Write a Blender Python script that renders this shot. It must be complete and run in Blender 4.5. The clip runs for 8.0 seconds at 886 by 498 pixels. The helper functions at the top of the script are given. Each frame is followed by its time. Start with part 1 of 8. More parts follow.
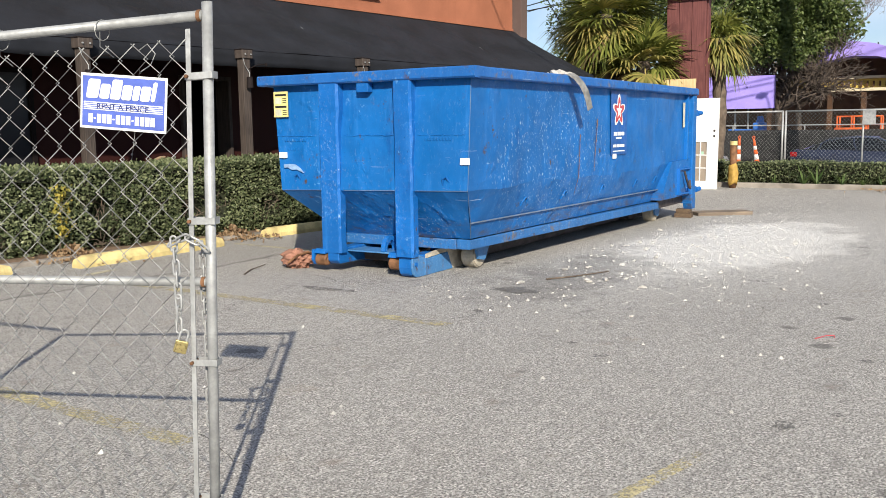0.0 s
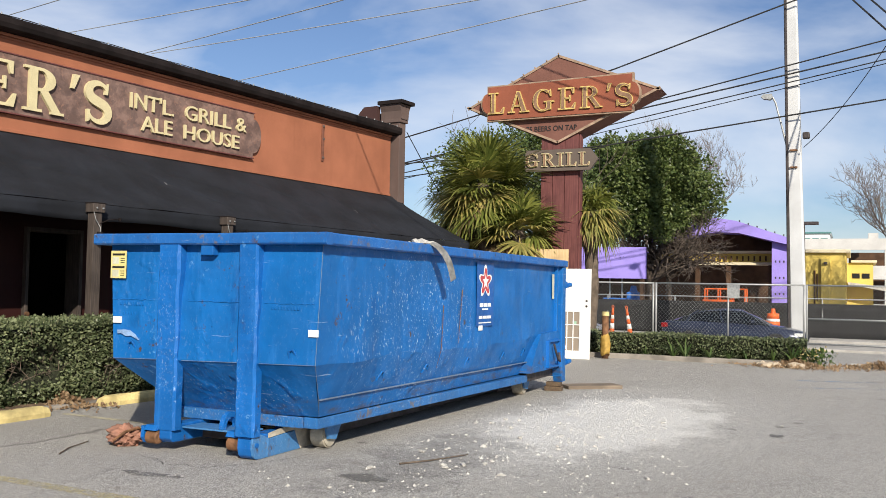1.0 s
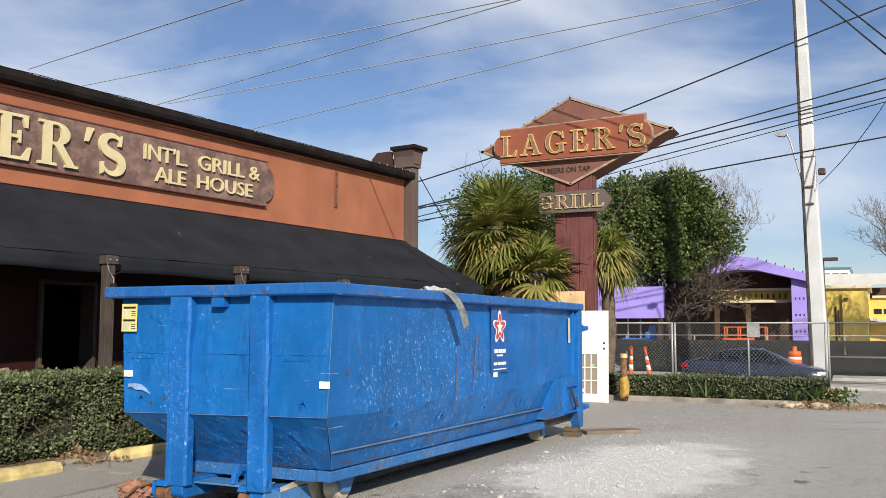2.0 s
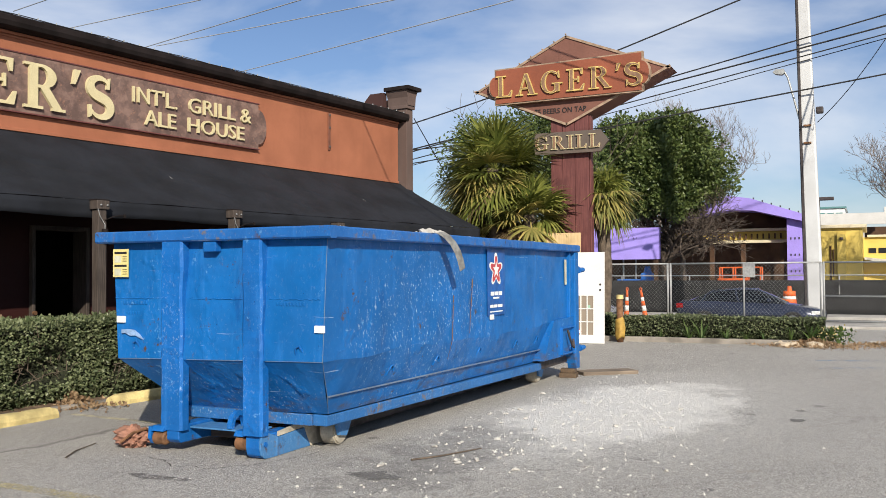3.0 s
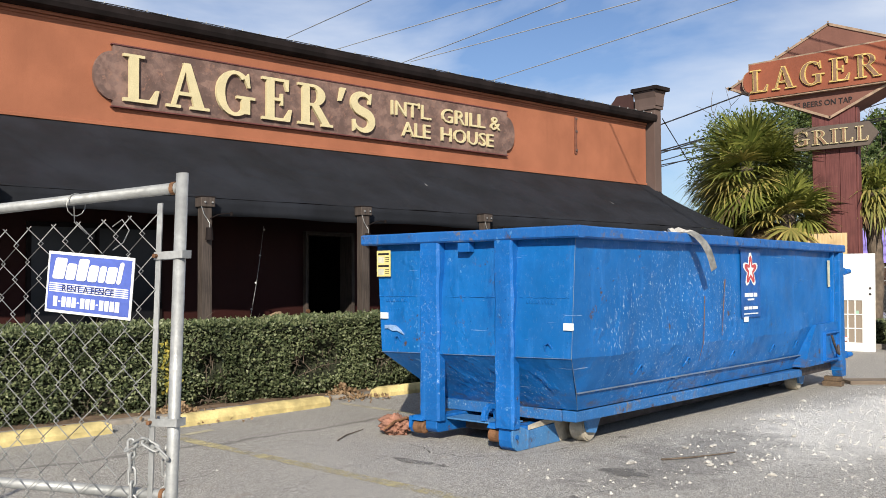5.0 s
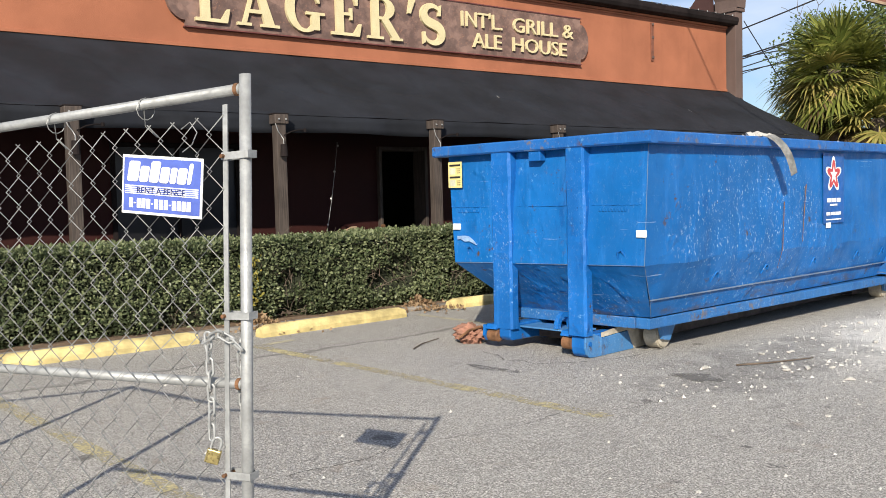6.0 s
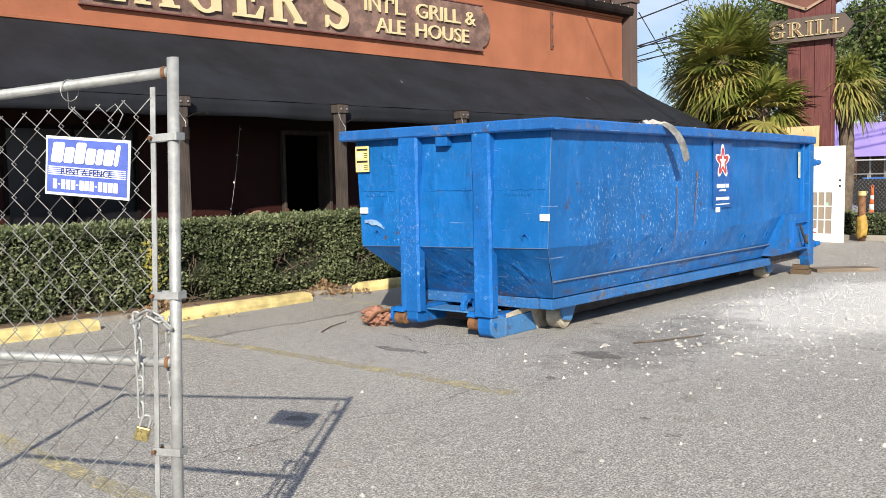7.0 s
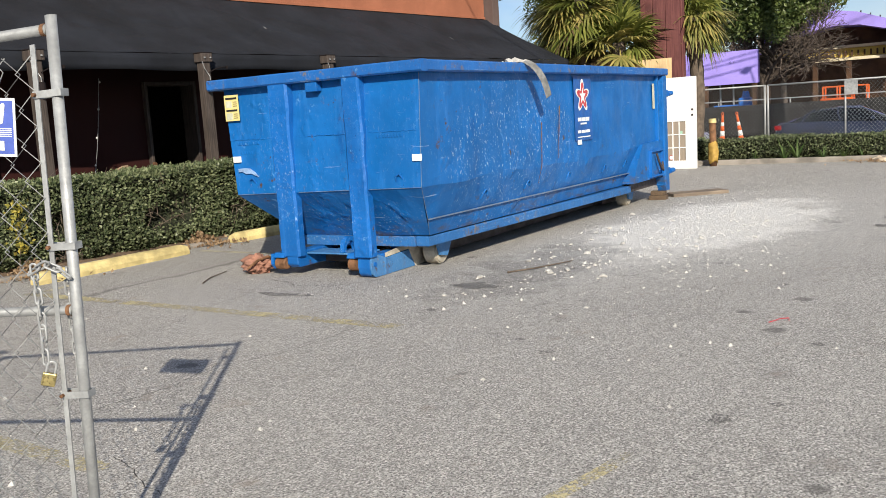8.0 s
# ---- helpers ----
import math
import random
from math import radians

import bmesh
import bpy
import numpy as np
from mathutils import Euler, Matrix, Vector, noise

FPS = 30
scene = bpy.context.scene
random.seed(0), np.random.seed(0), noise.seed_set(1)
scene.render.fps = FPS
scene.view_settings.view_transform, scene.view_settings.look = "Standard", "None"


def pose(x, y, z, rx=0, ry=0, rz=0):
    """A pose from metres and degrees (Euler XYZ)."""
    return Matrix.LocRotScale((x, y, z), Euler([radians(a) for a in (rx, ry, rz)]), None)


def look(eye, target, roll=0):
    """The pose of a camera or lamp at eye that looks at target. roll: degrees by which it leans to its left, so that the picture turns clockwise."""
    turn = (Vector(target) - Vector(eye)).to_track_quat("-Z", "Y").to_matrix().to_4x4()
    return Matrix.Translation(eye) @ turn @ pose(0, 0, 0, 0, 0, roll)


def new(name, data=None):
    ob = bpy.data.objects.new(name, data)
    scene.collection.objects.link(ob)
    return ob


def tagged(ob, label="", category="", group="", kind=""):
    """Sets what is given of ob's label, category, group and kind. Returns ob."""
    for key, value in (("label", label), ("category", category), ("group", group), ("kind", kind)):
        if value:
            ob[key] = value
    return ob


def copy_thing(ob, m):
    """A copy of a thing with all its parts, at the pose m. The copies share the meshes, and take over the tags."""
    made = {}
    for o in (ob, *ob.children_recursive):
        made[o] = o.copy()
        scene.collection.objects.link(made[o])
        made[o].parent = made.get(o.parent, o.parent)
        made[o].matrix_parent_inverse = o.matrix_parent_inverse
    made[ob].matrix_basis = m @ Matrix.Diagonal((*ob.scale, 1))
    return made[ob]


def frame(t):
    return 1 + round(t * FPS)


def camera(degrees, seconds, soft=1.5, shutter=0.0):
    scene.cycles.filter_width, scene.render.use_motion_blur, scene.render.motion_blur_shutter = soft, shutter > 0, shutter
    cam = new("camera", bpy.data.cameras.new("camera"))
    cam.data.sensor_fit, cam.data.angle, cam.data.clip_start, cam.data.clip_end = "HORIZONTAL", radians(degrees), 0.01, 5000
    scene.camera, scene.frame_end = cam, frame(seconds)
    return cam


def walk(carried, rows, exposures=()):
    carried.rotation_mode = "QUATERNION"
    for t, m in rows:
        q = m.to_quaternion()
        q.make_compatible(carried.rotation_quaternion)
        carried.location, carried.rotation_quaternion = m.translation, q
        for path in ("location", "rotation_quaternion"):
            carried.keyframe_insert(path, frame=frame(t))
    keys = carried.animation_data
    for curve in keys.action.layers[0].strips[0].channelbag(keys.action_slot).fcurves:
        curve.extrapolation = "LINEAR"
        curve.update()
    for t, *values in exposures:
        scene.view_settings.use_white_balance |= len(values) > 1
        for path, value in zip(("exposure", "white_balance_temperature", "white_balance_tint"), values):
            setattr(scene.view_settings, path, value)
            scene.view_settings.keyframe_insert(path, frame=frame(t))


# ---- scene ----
cam = camera(51.94, 8.0, soft=0.42)
# seconds, eye, yaw (left of +y), pitch (up), roll
PATH = [
    (0, (-7.181, -4.043, 1.438), -58.53, -7.58, -0.75),
    (0.5, (-6.868, -3.999, 1.489), -64.64, -2.91, 0.27),
    (1, (-6.539, -4.033, 1.541), -65.66, 2.42, 1.10),
    (1.2, (-6.480, -4.051, 1.553), -64.80, 4.22, 1.10),
    (2.3, (-6.430, -4.045, 1.605), -64.56, 4.92, -0.10),
    (2.5, (-6.372, -4.010, 1.602), -65.07, 4.01, -0.28),
    (3, (-6.335, -3.991, 1.598), -64.86, 1.45, -0.37),
    (3.5, (-6.339, -3.970, 1.594), -63.11, -0.96, -0.22),
    (4, (-6.352, -3.984, 1.594), -61.70, -1.50, -0.19),
    (4.5, (-6.355, -3.989, 1.587), -58.36, 0.05, 0.10),
    (5, (-6.500, -4.085, 1.543), -49.39, 1.88, -0.32),
    (5.2, (-6.512, -4.102, 1.517), -47.00, 1.18, -0.78),
    (6.3, (-6.484, -4.146, 1.473), -44.63, -4.04, -1.25),
    (6.5, (-6.504, -4.153, 1.470), -45.60, -3.96, -1.18),
    (7, (-6.629, -4.167, 1.472), -50.78, -4.33, -1.17),
    (7.5, (-6.739, -4.196, 1.456), -59.03, -6.89, -2.75),
    (8, (-6.844, -4.294, 1.464), -58.53, -8.18, -3.73),
]


def aim(eye, yaw, pitch, roll):
    a, b = radians(yaw), radians(pitch)
    ahead = Vector((-math.sin(a) * math.cos(b), math.cos(a) * math.cos(b), math.sin(b)))
    return look(eye, Vector(eye) + ahead, roll)


walk(cam, [(t, aim(e, yw, pt, rl)) for t, e, yw, pt, rl in PATH],
     exposures=[(t, e - 0.04, 6750, 9) for t, e in ((0, 0.50), (0.5, 0.44), (1, 0.33), (2.5, 0.27), (3.5, 0.32), (4.5, 0.42), (5, 0.37), (6.5, 0.57), (7, 0.56), (8, 0.37))])

# ---- light ----
SUN_AZ, SUN_EL = math.atan2(-2.76, -2.09), radians(28)
SUN = Vector((math.sin(SUN_AZ) * math.cos(SUN_EL), math.cos(SUN_AZ) * math.cos(SUN_EL), math.sin(SUN_EL)))


def make_world():
    w = bpy.data.worlds.new("sky")
    scene.world = w
    w.use_nodes = True
    nt = w.node_tree
    nt.nodes.clear()
    out = nt.nodes.new("ShaderNodeOutputWorld")
    bg = nt.nodes.new("ShaderNodeBackground")
    bg.inputs["Strength"].default_value = 0.074
    sky = nt.nodes.new("ShaderNodeTexSky")
    sky.sky_type = "NISHITA"
    sky.sun_disc = False
    sky.sun_elevation = SUN_EL
    sky.sun_rotation = SUN_AZ
    sky.air_density, sky.dust_density, sky.ozone_density = 1.0, 0.4, 2.2
    co = nt.nodes.new("ShaderNodeTexCoord")
    mp = nt.nodes.new("ShaderNodeMapping")
    mp.inputs["Scale"].default_value = (1.0, 1.0, 2.6)
    mp.inputs["Rotation"].default_value = (0.35, 0.15, 0.5)
    mp.inputs["Location"].default_value = (0.7, 0.35, 0.2)
    n1 = nt.nodes.new("ShaderNodeTexNoise")
    n1.inputs["Scale"].default_value = 2.1
    n1.inputs["Detail"].default_value = 7
    n1.inputs["Roughness"].default_value = 0.52
    n1.inputs["Distortion"].default_value = 0.35
    ramp = nt.nodes.new("ShaderNodeValToRGB")
    ramp.color_ramp.elements[0].position = 0.435
    ramp.color_ramp.elements[1].position = 0.645
    mix = nt.nodes.new("ShaderNodeMix")
    mix.data_type = "RGBA"
    mix.inputs["B"].default_value = (9.5, 10.1, 11.3, 1)
    lim = nt.nodes.new("ShaderNodeMath")
    lim.operation = "MULTIPLY"
    lim.inputs[1].default_value = 0.8
    nt.links.new(co.outputs["Generated"], mp.inputs["Vector"])
    nt.links.new(mp.outputs[0], n1.inputs["Vector"])
    nt.links.new(n1.outputs["Fac"], ramp.inputs[0])
    nt.links.new(ramp.outputs[0], lim.inputs[0])
    nt.links.new(lim.outputs[0], mix.inputs["Factor"])
    tint = nt.nodes.new("ShaderNodeMix")
    tint.data_type, tint.blend_type = "RGBA", "MULTIPLY"
    tint.inputs["Factor"].default_value = 1.0
    tint.inputs["B"].default_value = (0.92, 1.0, 1.22, 1)
    nt.links.new(sky.outputs[0], tint.inputs["A"])
    nt.links.new(tint.outputs["Result"], mix.inputs["A"])
    nt.links.new(mix.outputs["Result"], bg.inputs["Color"])
    nt.links.new(bg.outputs[0], out.inputs[0])


make_world()
sun_data = bpy.data.lights.new("sun", "SUN")
sun_data.energy, sun_data.angle, sun_data.color = 5.0, radians(0.55), (1.0, 0.93, 0.82)
sun_ob = new("sun", sun_data)
sun_ob.matrix_basis = look(SUN * 60, (0, 0, 0))


# ---- materials ----
class Mat:
    """Node material builder with object-space coordinates in metres."""

    def __init__(self, name, rough=0.7, metal=0.0, spec=0.4):
        self.m = bpy.data.materials.new(name)
        self.m.use_nodes = True
        self.t = self.m.node_tree
        self.b = self.t.nodes["Principled BSDF"]
        self.b.inputs["Roughness"].default_value = rough
        self.b.inputs["Metallic"].default_value = metal
        self.b.inputs["Specular IOR Level"].default_value = spec
        self.co = self.t.nodes.new("ShaderNodeTexCoord").outputs["Object"]

    def node(self, kind, **kw):
        return self.t.nodes.new("ShaderNode" + kind)

    def link(self, a, b):
        self.t.links.new(a, b)

    def coords(self, scale=(1, 1, 1), rot=(0, 0, 0), loc=(0, 0, 0)):
        n = self.node("Mapping")
        n.inputs["Scale"].default_value = scale
        n.inputs["Rotation"].default_value = rot
        n.inputs["Location"].default_value = loc
        self.link(self.co, n.inputs["Vector"])
        return n.outputs[0]

    def noise(self, scale, detail=4, rough=0.55, vec=None, dist=0.0):
        n = self.node("TexNoise")
        n.inputs["Scale"].default_value = scale
        n.inputs["Detail"].default_value = detail
        n.inputs["Roughness"].default_value = rough
        n.inputs["Distortion"].default_value = dist
        self.link(vec or self.co, n.inputs["Vector"])
        return n.outputs["Fac"]

    def voronoi(self, scale, feature="F1", vec=None, out="Distance"):
        n = self.node("TexVoronoi")
        n.feature = feature
        n.inputs["Scale"].default_value = scale
        self.link(vec or self.co, n.inputs["Vector"])
        return n.outputs[out]

    def ramp(self, fac, a, b, lo=0.0, hi=1.0):
        n = self.node("MapRange")
        n.inputs["From Min"].default_value, n.inputs["From Max"].default_value = a, b
        n.inputs["To Min"].default_value, n.inputs["To Max"].default_value = lo, hi
        n.interpolation_type = "SMOOTHSTEP"
        self.link(fac, n.inputs["Value"])
        return n.outputs[0]

    def calc(self, op, a, b=0.0):
        n = self.node("Math")
        n.operation = op
        for i, v in enumerate((a, b)):
            if isinstance(v, (int, float)):
                n.inputs[i].default_value = v
            else:
                self.link(v, n.inputs[i])
        return n.outputs[0]

    def mix(self, fac, a, b):
        n = self.node("Mix")
        n.data_type = "RGBA"
        for s, v in (("Factor", fac), ("A", a), ("B", b)):
            if isinstance(v, tuple):
                n.inputs[s].default_value = (*v, 1)
            elif isinstance(v, (int, float)):
                n.inputs[s].default_value = v
            else:
                self.link(v, n.inputs[s])
        return n.outputs["Result"]

    def color(self, c):
        if isinstance(c, tuple):
            self.b.inputs["Base Color"].default_value = (*c, 1)
        else:
            self.link(c, self.b.inputs["Base Color"])
        return self

    def rough(self, r):
        self.link(r, self.b.inputs["Roughness"])
        return self

    def bump(self, h, dist=0.01, strength=1.0):
        n = self.node("Bump")
        n.inputs["Distance"].default_value = dist
        n.inputs["Strength"].default_value = strength
        self.link(h, n.inputs["Height"])
        self.link(n.outputs[0], self.b.inputs["Normal"])
        return self

    def island(self):
        return self.node("NewGeometry").outputs["Random Per Island"]


def plain(name, c, rough=0.7, metal=0.0, var=0.25, scale=3.0, fine=60.0, bump=0.002, spec=0.4):
    """A surface with soft blotches and a fine grain."""
    k = Mat(name, rough, metal, spec)
    dark = tuple(v * (1 - var) for v in c)
    light = tuple(min(1, v * (1 + var * 0.6)) for v in c)
    big = k.mix(k.ramp(k.noise(scale, 5), 0.3, 0.7), dark, light)
    grain = k.noise(fine, 3)
    k.color(k.mix(k.ramp(grain, 0.35, 0.75, 0, 0.35), big, tuple(v * 0.6 for v in c)))
    k.rough(k.ramp(k.noise(scale * 2.3, 4), 0.3, 0.7, max(0.05, rough - 0.1), min(1, rough + 0.12)))
    if bump:
        k.bump(grain, bump)
    return k.m


def make_asphalt():
    k = Mat("asphalt", 0.9, 0, 0.3)
    agg = k.voronoi(120.0, out="Color")
    sep = k.node("SeparateColor")
    k.link(agg, sep.inputs[0])
    stone = sep.outputs[0]
    grain = k.noise(72.0, 4, 0.75)
    big = k.noise(0.55, 6, 0.6)
    c = k.mix(k.ramp(big, 0.3, 0.7), (0.42, 0.398, 0.365), (0.525, 0.50, 0.46))
    c = k.mix(k.ramp(stone, 0.68, 0.74, 0, 0.95), c, (0.76, 0.74, 0.69))
    c = k.mix(k.ramp(grain, 0.47, 0.60, 0, 0.85), c, (0.125, 0.12, 0.114))
    c = k.mix(k.ramp(k.noise(30.0, 5, 0.8), 0.50, 0.64, 0, 0.40), c, (0.15, 0.145, 0.14))
    c = k.mix(k.ramp(k.noise(40.0, 4, 0.8), 0.57, 0.64, 0, 0.6), c, (0.58, 0.56, 0.52))
    # dark pits between the stones, and rain-worn darker stretches
    c = k.mix(k.ramp(k.noise(105.0, 3, 0.6), 0.55, 0.62, 0, 0.85), c, (0.07, 0.066, 0.062))
    c = k.mix(k.ramp(k.noise(0.28, 5, 0.6), 0.50, 0.66, 0, 0.16), c, (0.22, 0.205, 0.185))
    # coarse mottling of worn binder and trodden grit
    c = k.mix(k.ramp(k.noise(13.0, 6, 0.8), 0.51, 0.60, 0, 0.34), c, (0.17, 0.16, 0.148))
    c = k.mix(k.ramp(k.noise(17.0, 6, 0.82), 0.56, 0.61, 0, 0.6), c, (0.66, 0.635, 0.585))
    # darker oily blotches and patched strips
    c = k.mix(k.ramp(k.noise(1.7, 5, 0.62), 0.60, 0.74, 0, 0.45), c, (0.17, 0.163, 0.155))
    warm = k.noise(3.4, 4, 0.6)
    c = k.mix(k.ramp(warm, 0.6, 0.75, 0, 0.35), c, (0.33, 0.26, 0.20))
    # oil drips and tar spots
    spot = k.voronoi(2.1, "F1")
    rnd = k.node("SeparateColor")
    k.link(k.voronoi(2.1, "F1", None, "Color"), rnd.inputs[0])
    edge = k.calc("ADD", spot, k.calc("MULTIPLY", k.calc("SUBTRACT", k.noise(16, 4, 0.6), 0.5), 0.22))
    size = k.calc("MULTIPLY", k.ramp(rnd.outputs[0], 0.62, 1.0), 0.17)
    inside = k.ramp(k.calc("SUBTRACT", edge, size), -0.05, 0.01, 0.6, 0)
    c = k.mix(k.calc("MULTIPLY", inside, k.ramp(rnd.outputs[0], 0.60, 0.64)), c, (0.085, 0.08, 0.075))
    # smoother patched strip along the wheel stops
    lot = k.node("SeparateXYZ")
    k.link(k.co, lot.inputs[0])
    run = k.calc("ADD", lot.outputs[1], k.calc("MULTIPLY", lot.outputs[0], 0.10))
    run = k.calc("ADD", run, k.calc("MULTIPLY", k.calc("SUBTRACT", k.noise(1.2, 5, 0.6), 0.5), 0.7))
    c = k.mix(k.ramp(run, 3.05, 3.12, 0, 0.14), c, (0.20, 0.196, 0.188))
    c = k.mix(k.calc("MULTIPLY", k.ramp(run, 3.0, 3.06), k.ramp(run, 3.06, 3.14, 0.6, 0)), c, (0.11, 0.105, 0.10))
    # hairline cracks
    bent = k.coords((1, 1, 1))
    wob = k.node("VectorMath")
    wob.operation = "ADD"
    nz = k.node("TexNoise")
    nz.inputs["Scale"].default_value = 1.6
    nz.inputs["Detail"].default_value = 4
    k.link(k.co, nz.inputs["Vector"])
    k.link(bent, wob.inputs[0])
    k.link(nz.outputs["Color"], wob.inputs[1])
    crack = k.voronoi(0.36, "DISTANCE_TO_EDGE", wob.outputs[0])
    gate = k.ramp(k.noise(0.35, 2), 0.42, 0.62)
    c = k.mix(k.calc("MULTIPLY", k.ramp(crack, 0.001, 0.006, 0.32, 0), gate), c, (0.05, 0.048, 0.045))
    # plaster dust spilled beside the container, in the lot's own axes
    px = k.node("SeparateXYZ")
    k.link(k.co, px.inputs[0])
    dx = k.calc("DIVIDE", k.calc("SUBTRACT", px.outputs[0], 4.1), 2.9)
    skew = k.calc("ADD", px.outputs[1], k.calc("MULTIPLY", px.outputs[0], 0.06))
    dy = k.calc("DIVIDE", k.calc("SUBTRACT", skew, -1.15), 1.25)
    rr = k.calc("ADD", k.calc("MULTIPLY", dx, dx), k.calc("MULTIPLY", dy, dy))
    rag = k.calc("ADD", rr, k.calc("MULTIPLY", k.calc("SUBTRACT", k.noise(1.3, 7, 0.65), 0.5), 2.6))
    rag2 = k.calc("ADD", rag, k.calc("MULTIPLY", k.calc("SUBTRACT", k.noise(26.0, 4, 0.7), 0.5), 1.2))
    dust = k.ramp(rag2, 0.35, 1.2, 0.95, 0)
    c = k.mix(dust, c, (0.72, 0.70, 0.655))
    far = k.ramp(k.calc("ADD", rr, k.calc("MULTIPLY", k.calc("SUBTRACT", k.noise(9, 6, 0.75), 0.5), 6.0)), 0.6, 3.2, 0.55, 0)
    c = k.mix(k.calc("MULTIPLY", far, k.ramp(k.noise(30, 3), 0.45, 0.6)), c, (0.68, 0.66, 0.62))
    # plaster crumbs trodden out towards the drive
    gx = k.calc("MULTIPLY", k.ramp(px.outputs[0], 6.5, 9.5), k.ramp(px.outputs[1], -5.5, -3.5))
    crumbs = k.calc("MULTIPLY", k.calc("MULTIPLY", k.ramp(k.noise(7.0, 7, 0.78), 0.60, 0.66), k.ramp(k.noise(0.9, 3), 0.42, 0.58)), gx)
    c = k.mix(k.calc("MULTIPLY", crumbs, 0.8), c, (0.72, 0.70, 0.66))
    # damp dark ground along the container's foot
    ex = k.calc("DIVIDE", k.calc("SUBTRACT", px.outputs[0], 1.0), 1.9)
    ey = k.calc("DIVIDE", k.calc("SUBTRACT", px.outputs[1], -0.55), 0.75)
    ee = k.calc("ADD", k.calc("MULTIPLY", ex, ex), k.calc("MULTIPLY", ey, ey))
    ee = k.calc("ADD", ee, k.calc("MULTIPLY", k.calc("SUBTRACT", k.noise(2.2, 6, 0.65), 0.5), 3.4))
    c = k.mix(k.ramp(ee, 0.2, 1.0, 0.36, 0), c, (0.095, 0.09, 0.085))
    k.color(c)
    k.bump(k.calc("ADD", k.noise(66, 4, 0.75), k.calc("MULTIPLY", stone, 0.5)), 0.011, 1.0)
    return k.m


def make_blue(name, base, chips=1.0, band=False):
    """Painted steel: faded blotches, white scuffs running down, chips, grime and rust."""
    k = Mat(name, 0.42, 0.0, 0.25)
    c = k.mix(k.ramp(k.noise(1.3, 7, 0.65), 0.34, 0.66), tuple(v * 0.86 for v in base), tuple(v * 1.08 for v in base))
    streak = k.noise(1.0, 6, 0.65, k.coords((9, 9, 0.9)))
    c = k.mix(k.ramp(streak, 0.52, 0.72, 0, 0.40), c, (0.03, 0.18, 0.52))
    grime = k.noise(1.0, 6, 0.7, k.coords((4.5, 4.5, 1.6)))
    c = k.mix(k.ramp(grime, 0.58, 0.72, 0, 0.36), c, (0.004, 0.030, 0.15))
    zone = k.ramp(k.noise(0.62, 5, 0.62), 0.49, 0.61)
    if band:
        # the flank is scoured where the grab has swung against it
        at = k.node("SeparateXYZ")
        k.link(k.co, at.inputs[0])
        dx = k.calc("DIVIDE", k.calc("SUBTRACT", at.outputs[0], 2.1), 1.5)
        dz = k.calc("DIVIDE", k.calc("SUBTRACT", at.outputs[2], 1.15), 0.75)
        rr = k.calc("ADD", k.calc("MULTIPLY", dx, dx), k.calc("MULTIPLY", dz, dz))
        rr = k.calc("ADD", rr, k.calc("MULTIPLY", k.calc("SUBTRACT", k.noise(1.6, 6, 0.65), 0.5), 2.6))
        low = k.calc("MULTIPLY", k.ramp(at.outputs[2], 0.86, 0.5, 0, 0.8), k.ramp(k.noise(1.1, 5, 0.6), 0.42, 0.6))
        zone = k.calc("MAXIMUM", k.calc("MAXIMUM", k.ramp(rr, 0.1, 1.6, 1.0, 0.04), low), k.calc("MULTIPLY", zone, 0.12))
    scuff = k.noise(1.0, 5, 0.75, k.coords((46, 46, 22) if band else (62, 62, 40)))
    fleck = k.calc("MULTIPLY", k.ramp(scuff, 0.59 - 0.012 * chips, 0.645), k.calc("ADD", k.calc("MULTIPLY", zone, 0.62 if band else 0.22), 0.02 + 0.05 * (chips - 1)))
    c = k.mix(fleck, c, (0.58, 0.68, 0.72))
    scrape = k.noise(1.0, 5, 0.7, k.coords((1.6, 1.6, 42), (0.25, 0.1, 0)))
    c = k.mix(k.ramp(scrape, 0.66, 0.70, 0, 0.6), c, (0.35, 0.45, 0.60))
    dark = k.ramp(k.noise(30, 6, 0.72), 0.64, 0.70, 0, 0.7)
    c = k.mix(dark, c, (0.006, 0.022, 0.10))
    # thumb-sized places worn to pale primer
    worn = k.calc("MULTIPLY", k.ramp(k.noise(11.0, 6, 0.7), 0.60, 0.66), k.ramp(k.noise(2.3, 3), 0.50, 0.62, 0, 0.55))
    c = k.mix(worn, c, (0.16, 0.36, 0.62))
    if band:
        brown = k.calc("MULTIPLY", k.ramp(at.outputs[2], 0.62, 0.36, 0, 0.75), k.ramp(k.noise(1.0, 6, 0.72, k.coords((3, 3, 9))), 0.47, 0.66))
        c = k.mix(brown, c, (0.075, 0.062, 0.058))
    if chips > 2.2:
        tan = k.calc("MULTIPLY", k.ramp(k.noise(9.0, 7, 0.75), 0.52, 0.62), k.ramp(k.noise(1.4, 4, 0.6), 0.46, 0.62, 0, 0.8))
        c = k.mix(tan, c, (0.15, 0.125, 0.10))
    rust = k.calc("MULTIPLY", k.ramp(k.noise(7.0, 7, 0.74), 0.605 - 0.02 * min(chips, 3), 0.65), k.ramp(k.noise(1.7, 3), 0.54 - 0.03 * min(chips, 3), 0.62))
    c = k.mix(rust, c, (0.075, 0.05, 0.04))
    k.color(c)
    k.rough(k.ramp(k.noise(4, 5), 0.3, 0.7, 0.34, 0.62))
    dent = k.calc("MULTIPLY", k.ramp(k.noise(5.0, 2, 0.4), 0.54, 0.75), k.ramp(k.noise(1.1, 2), 0.45, 0.6))
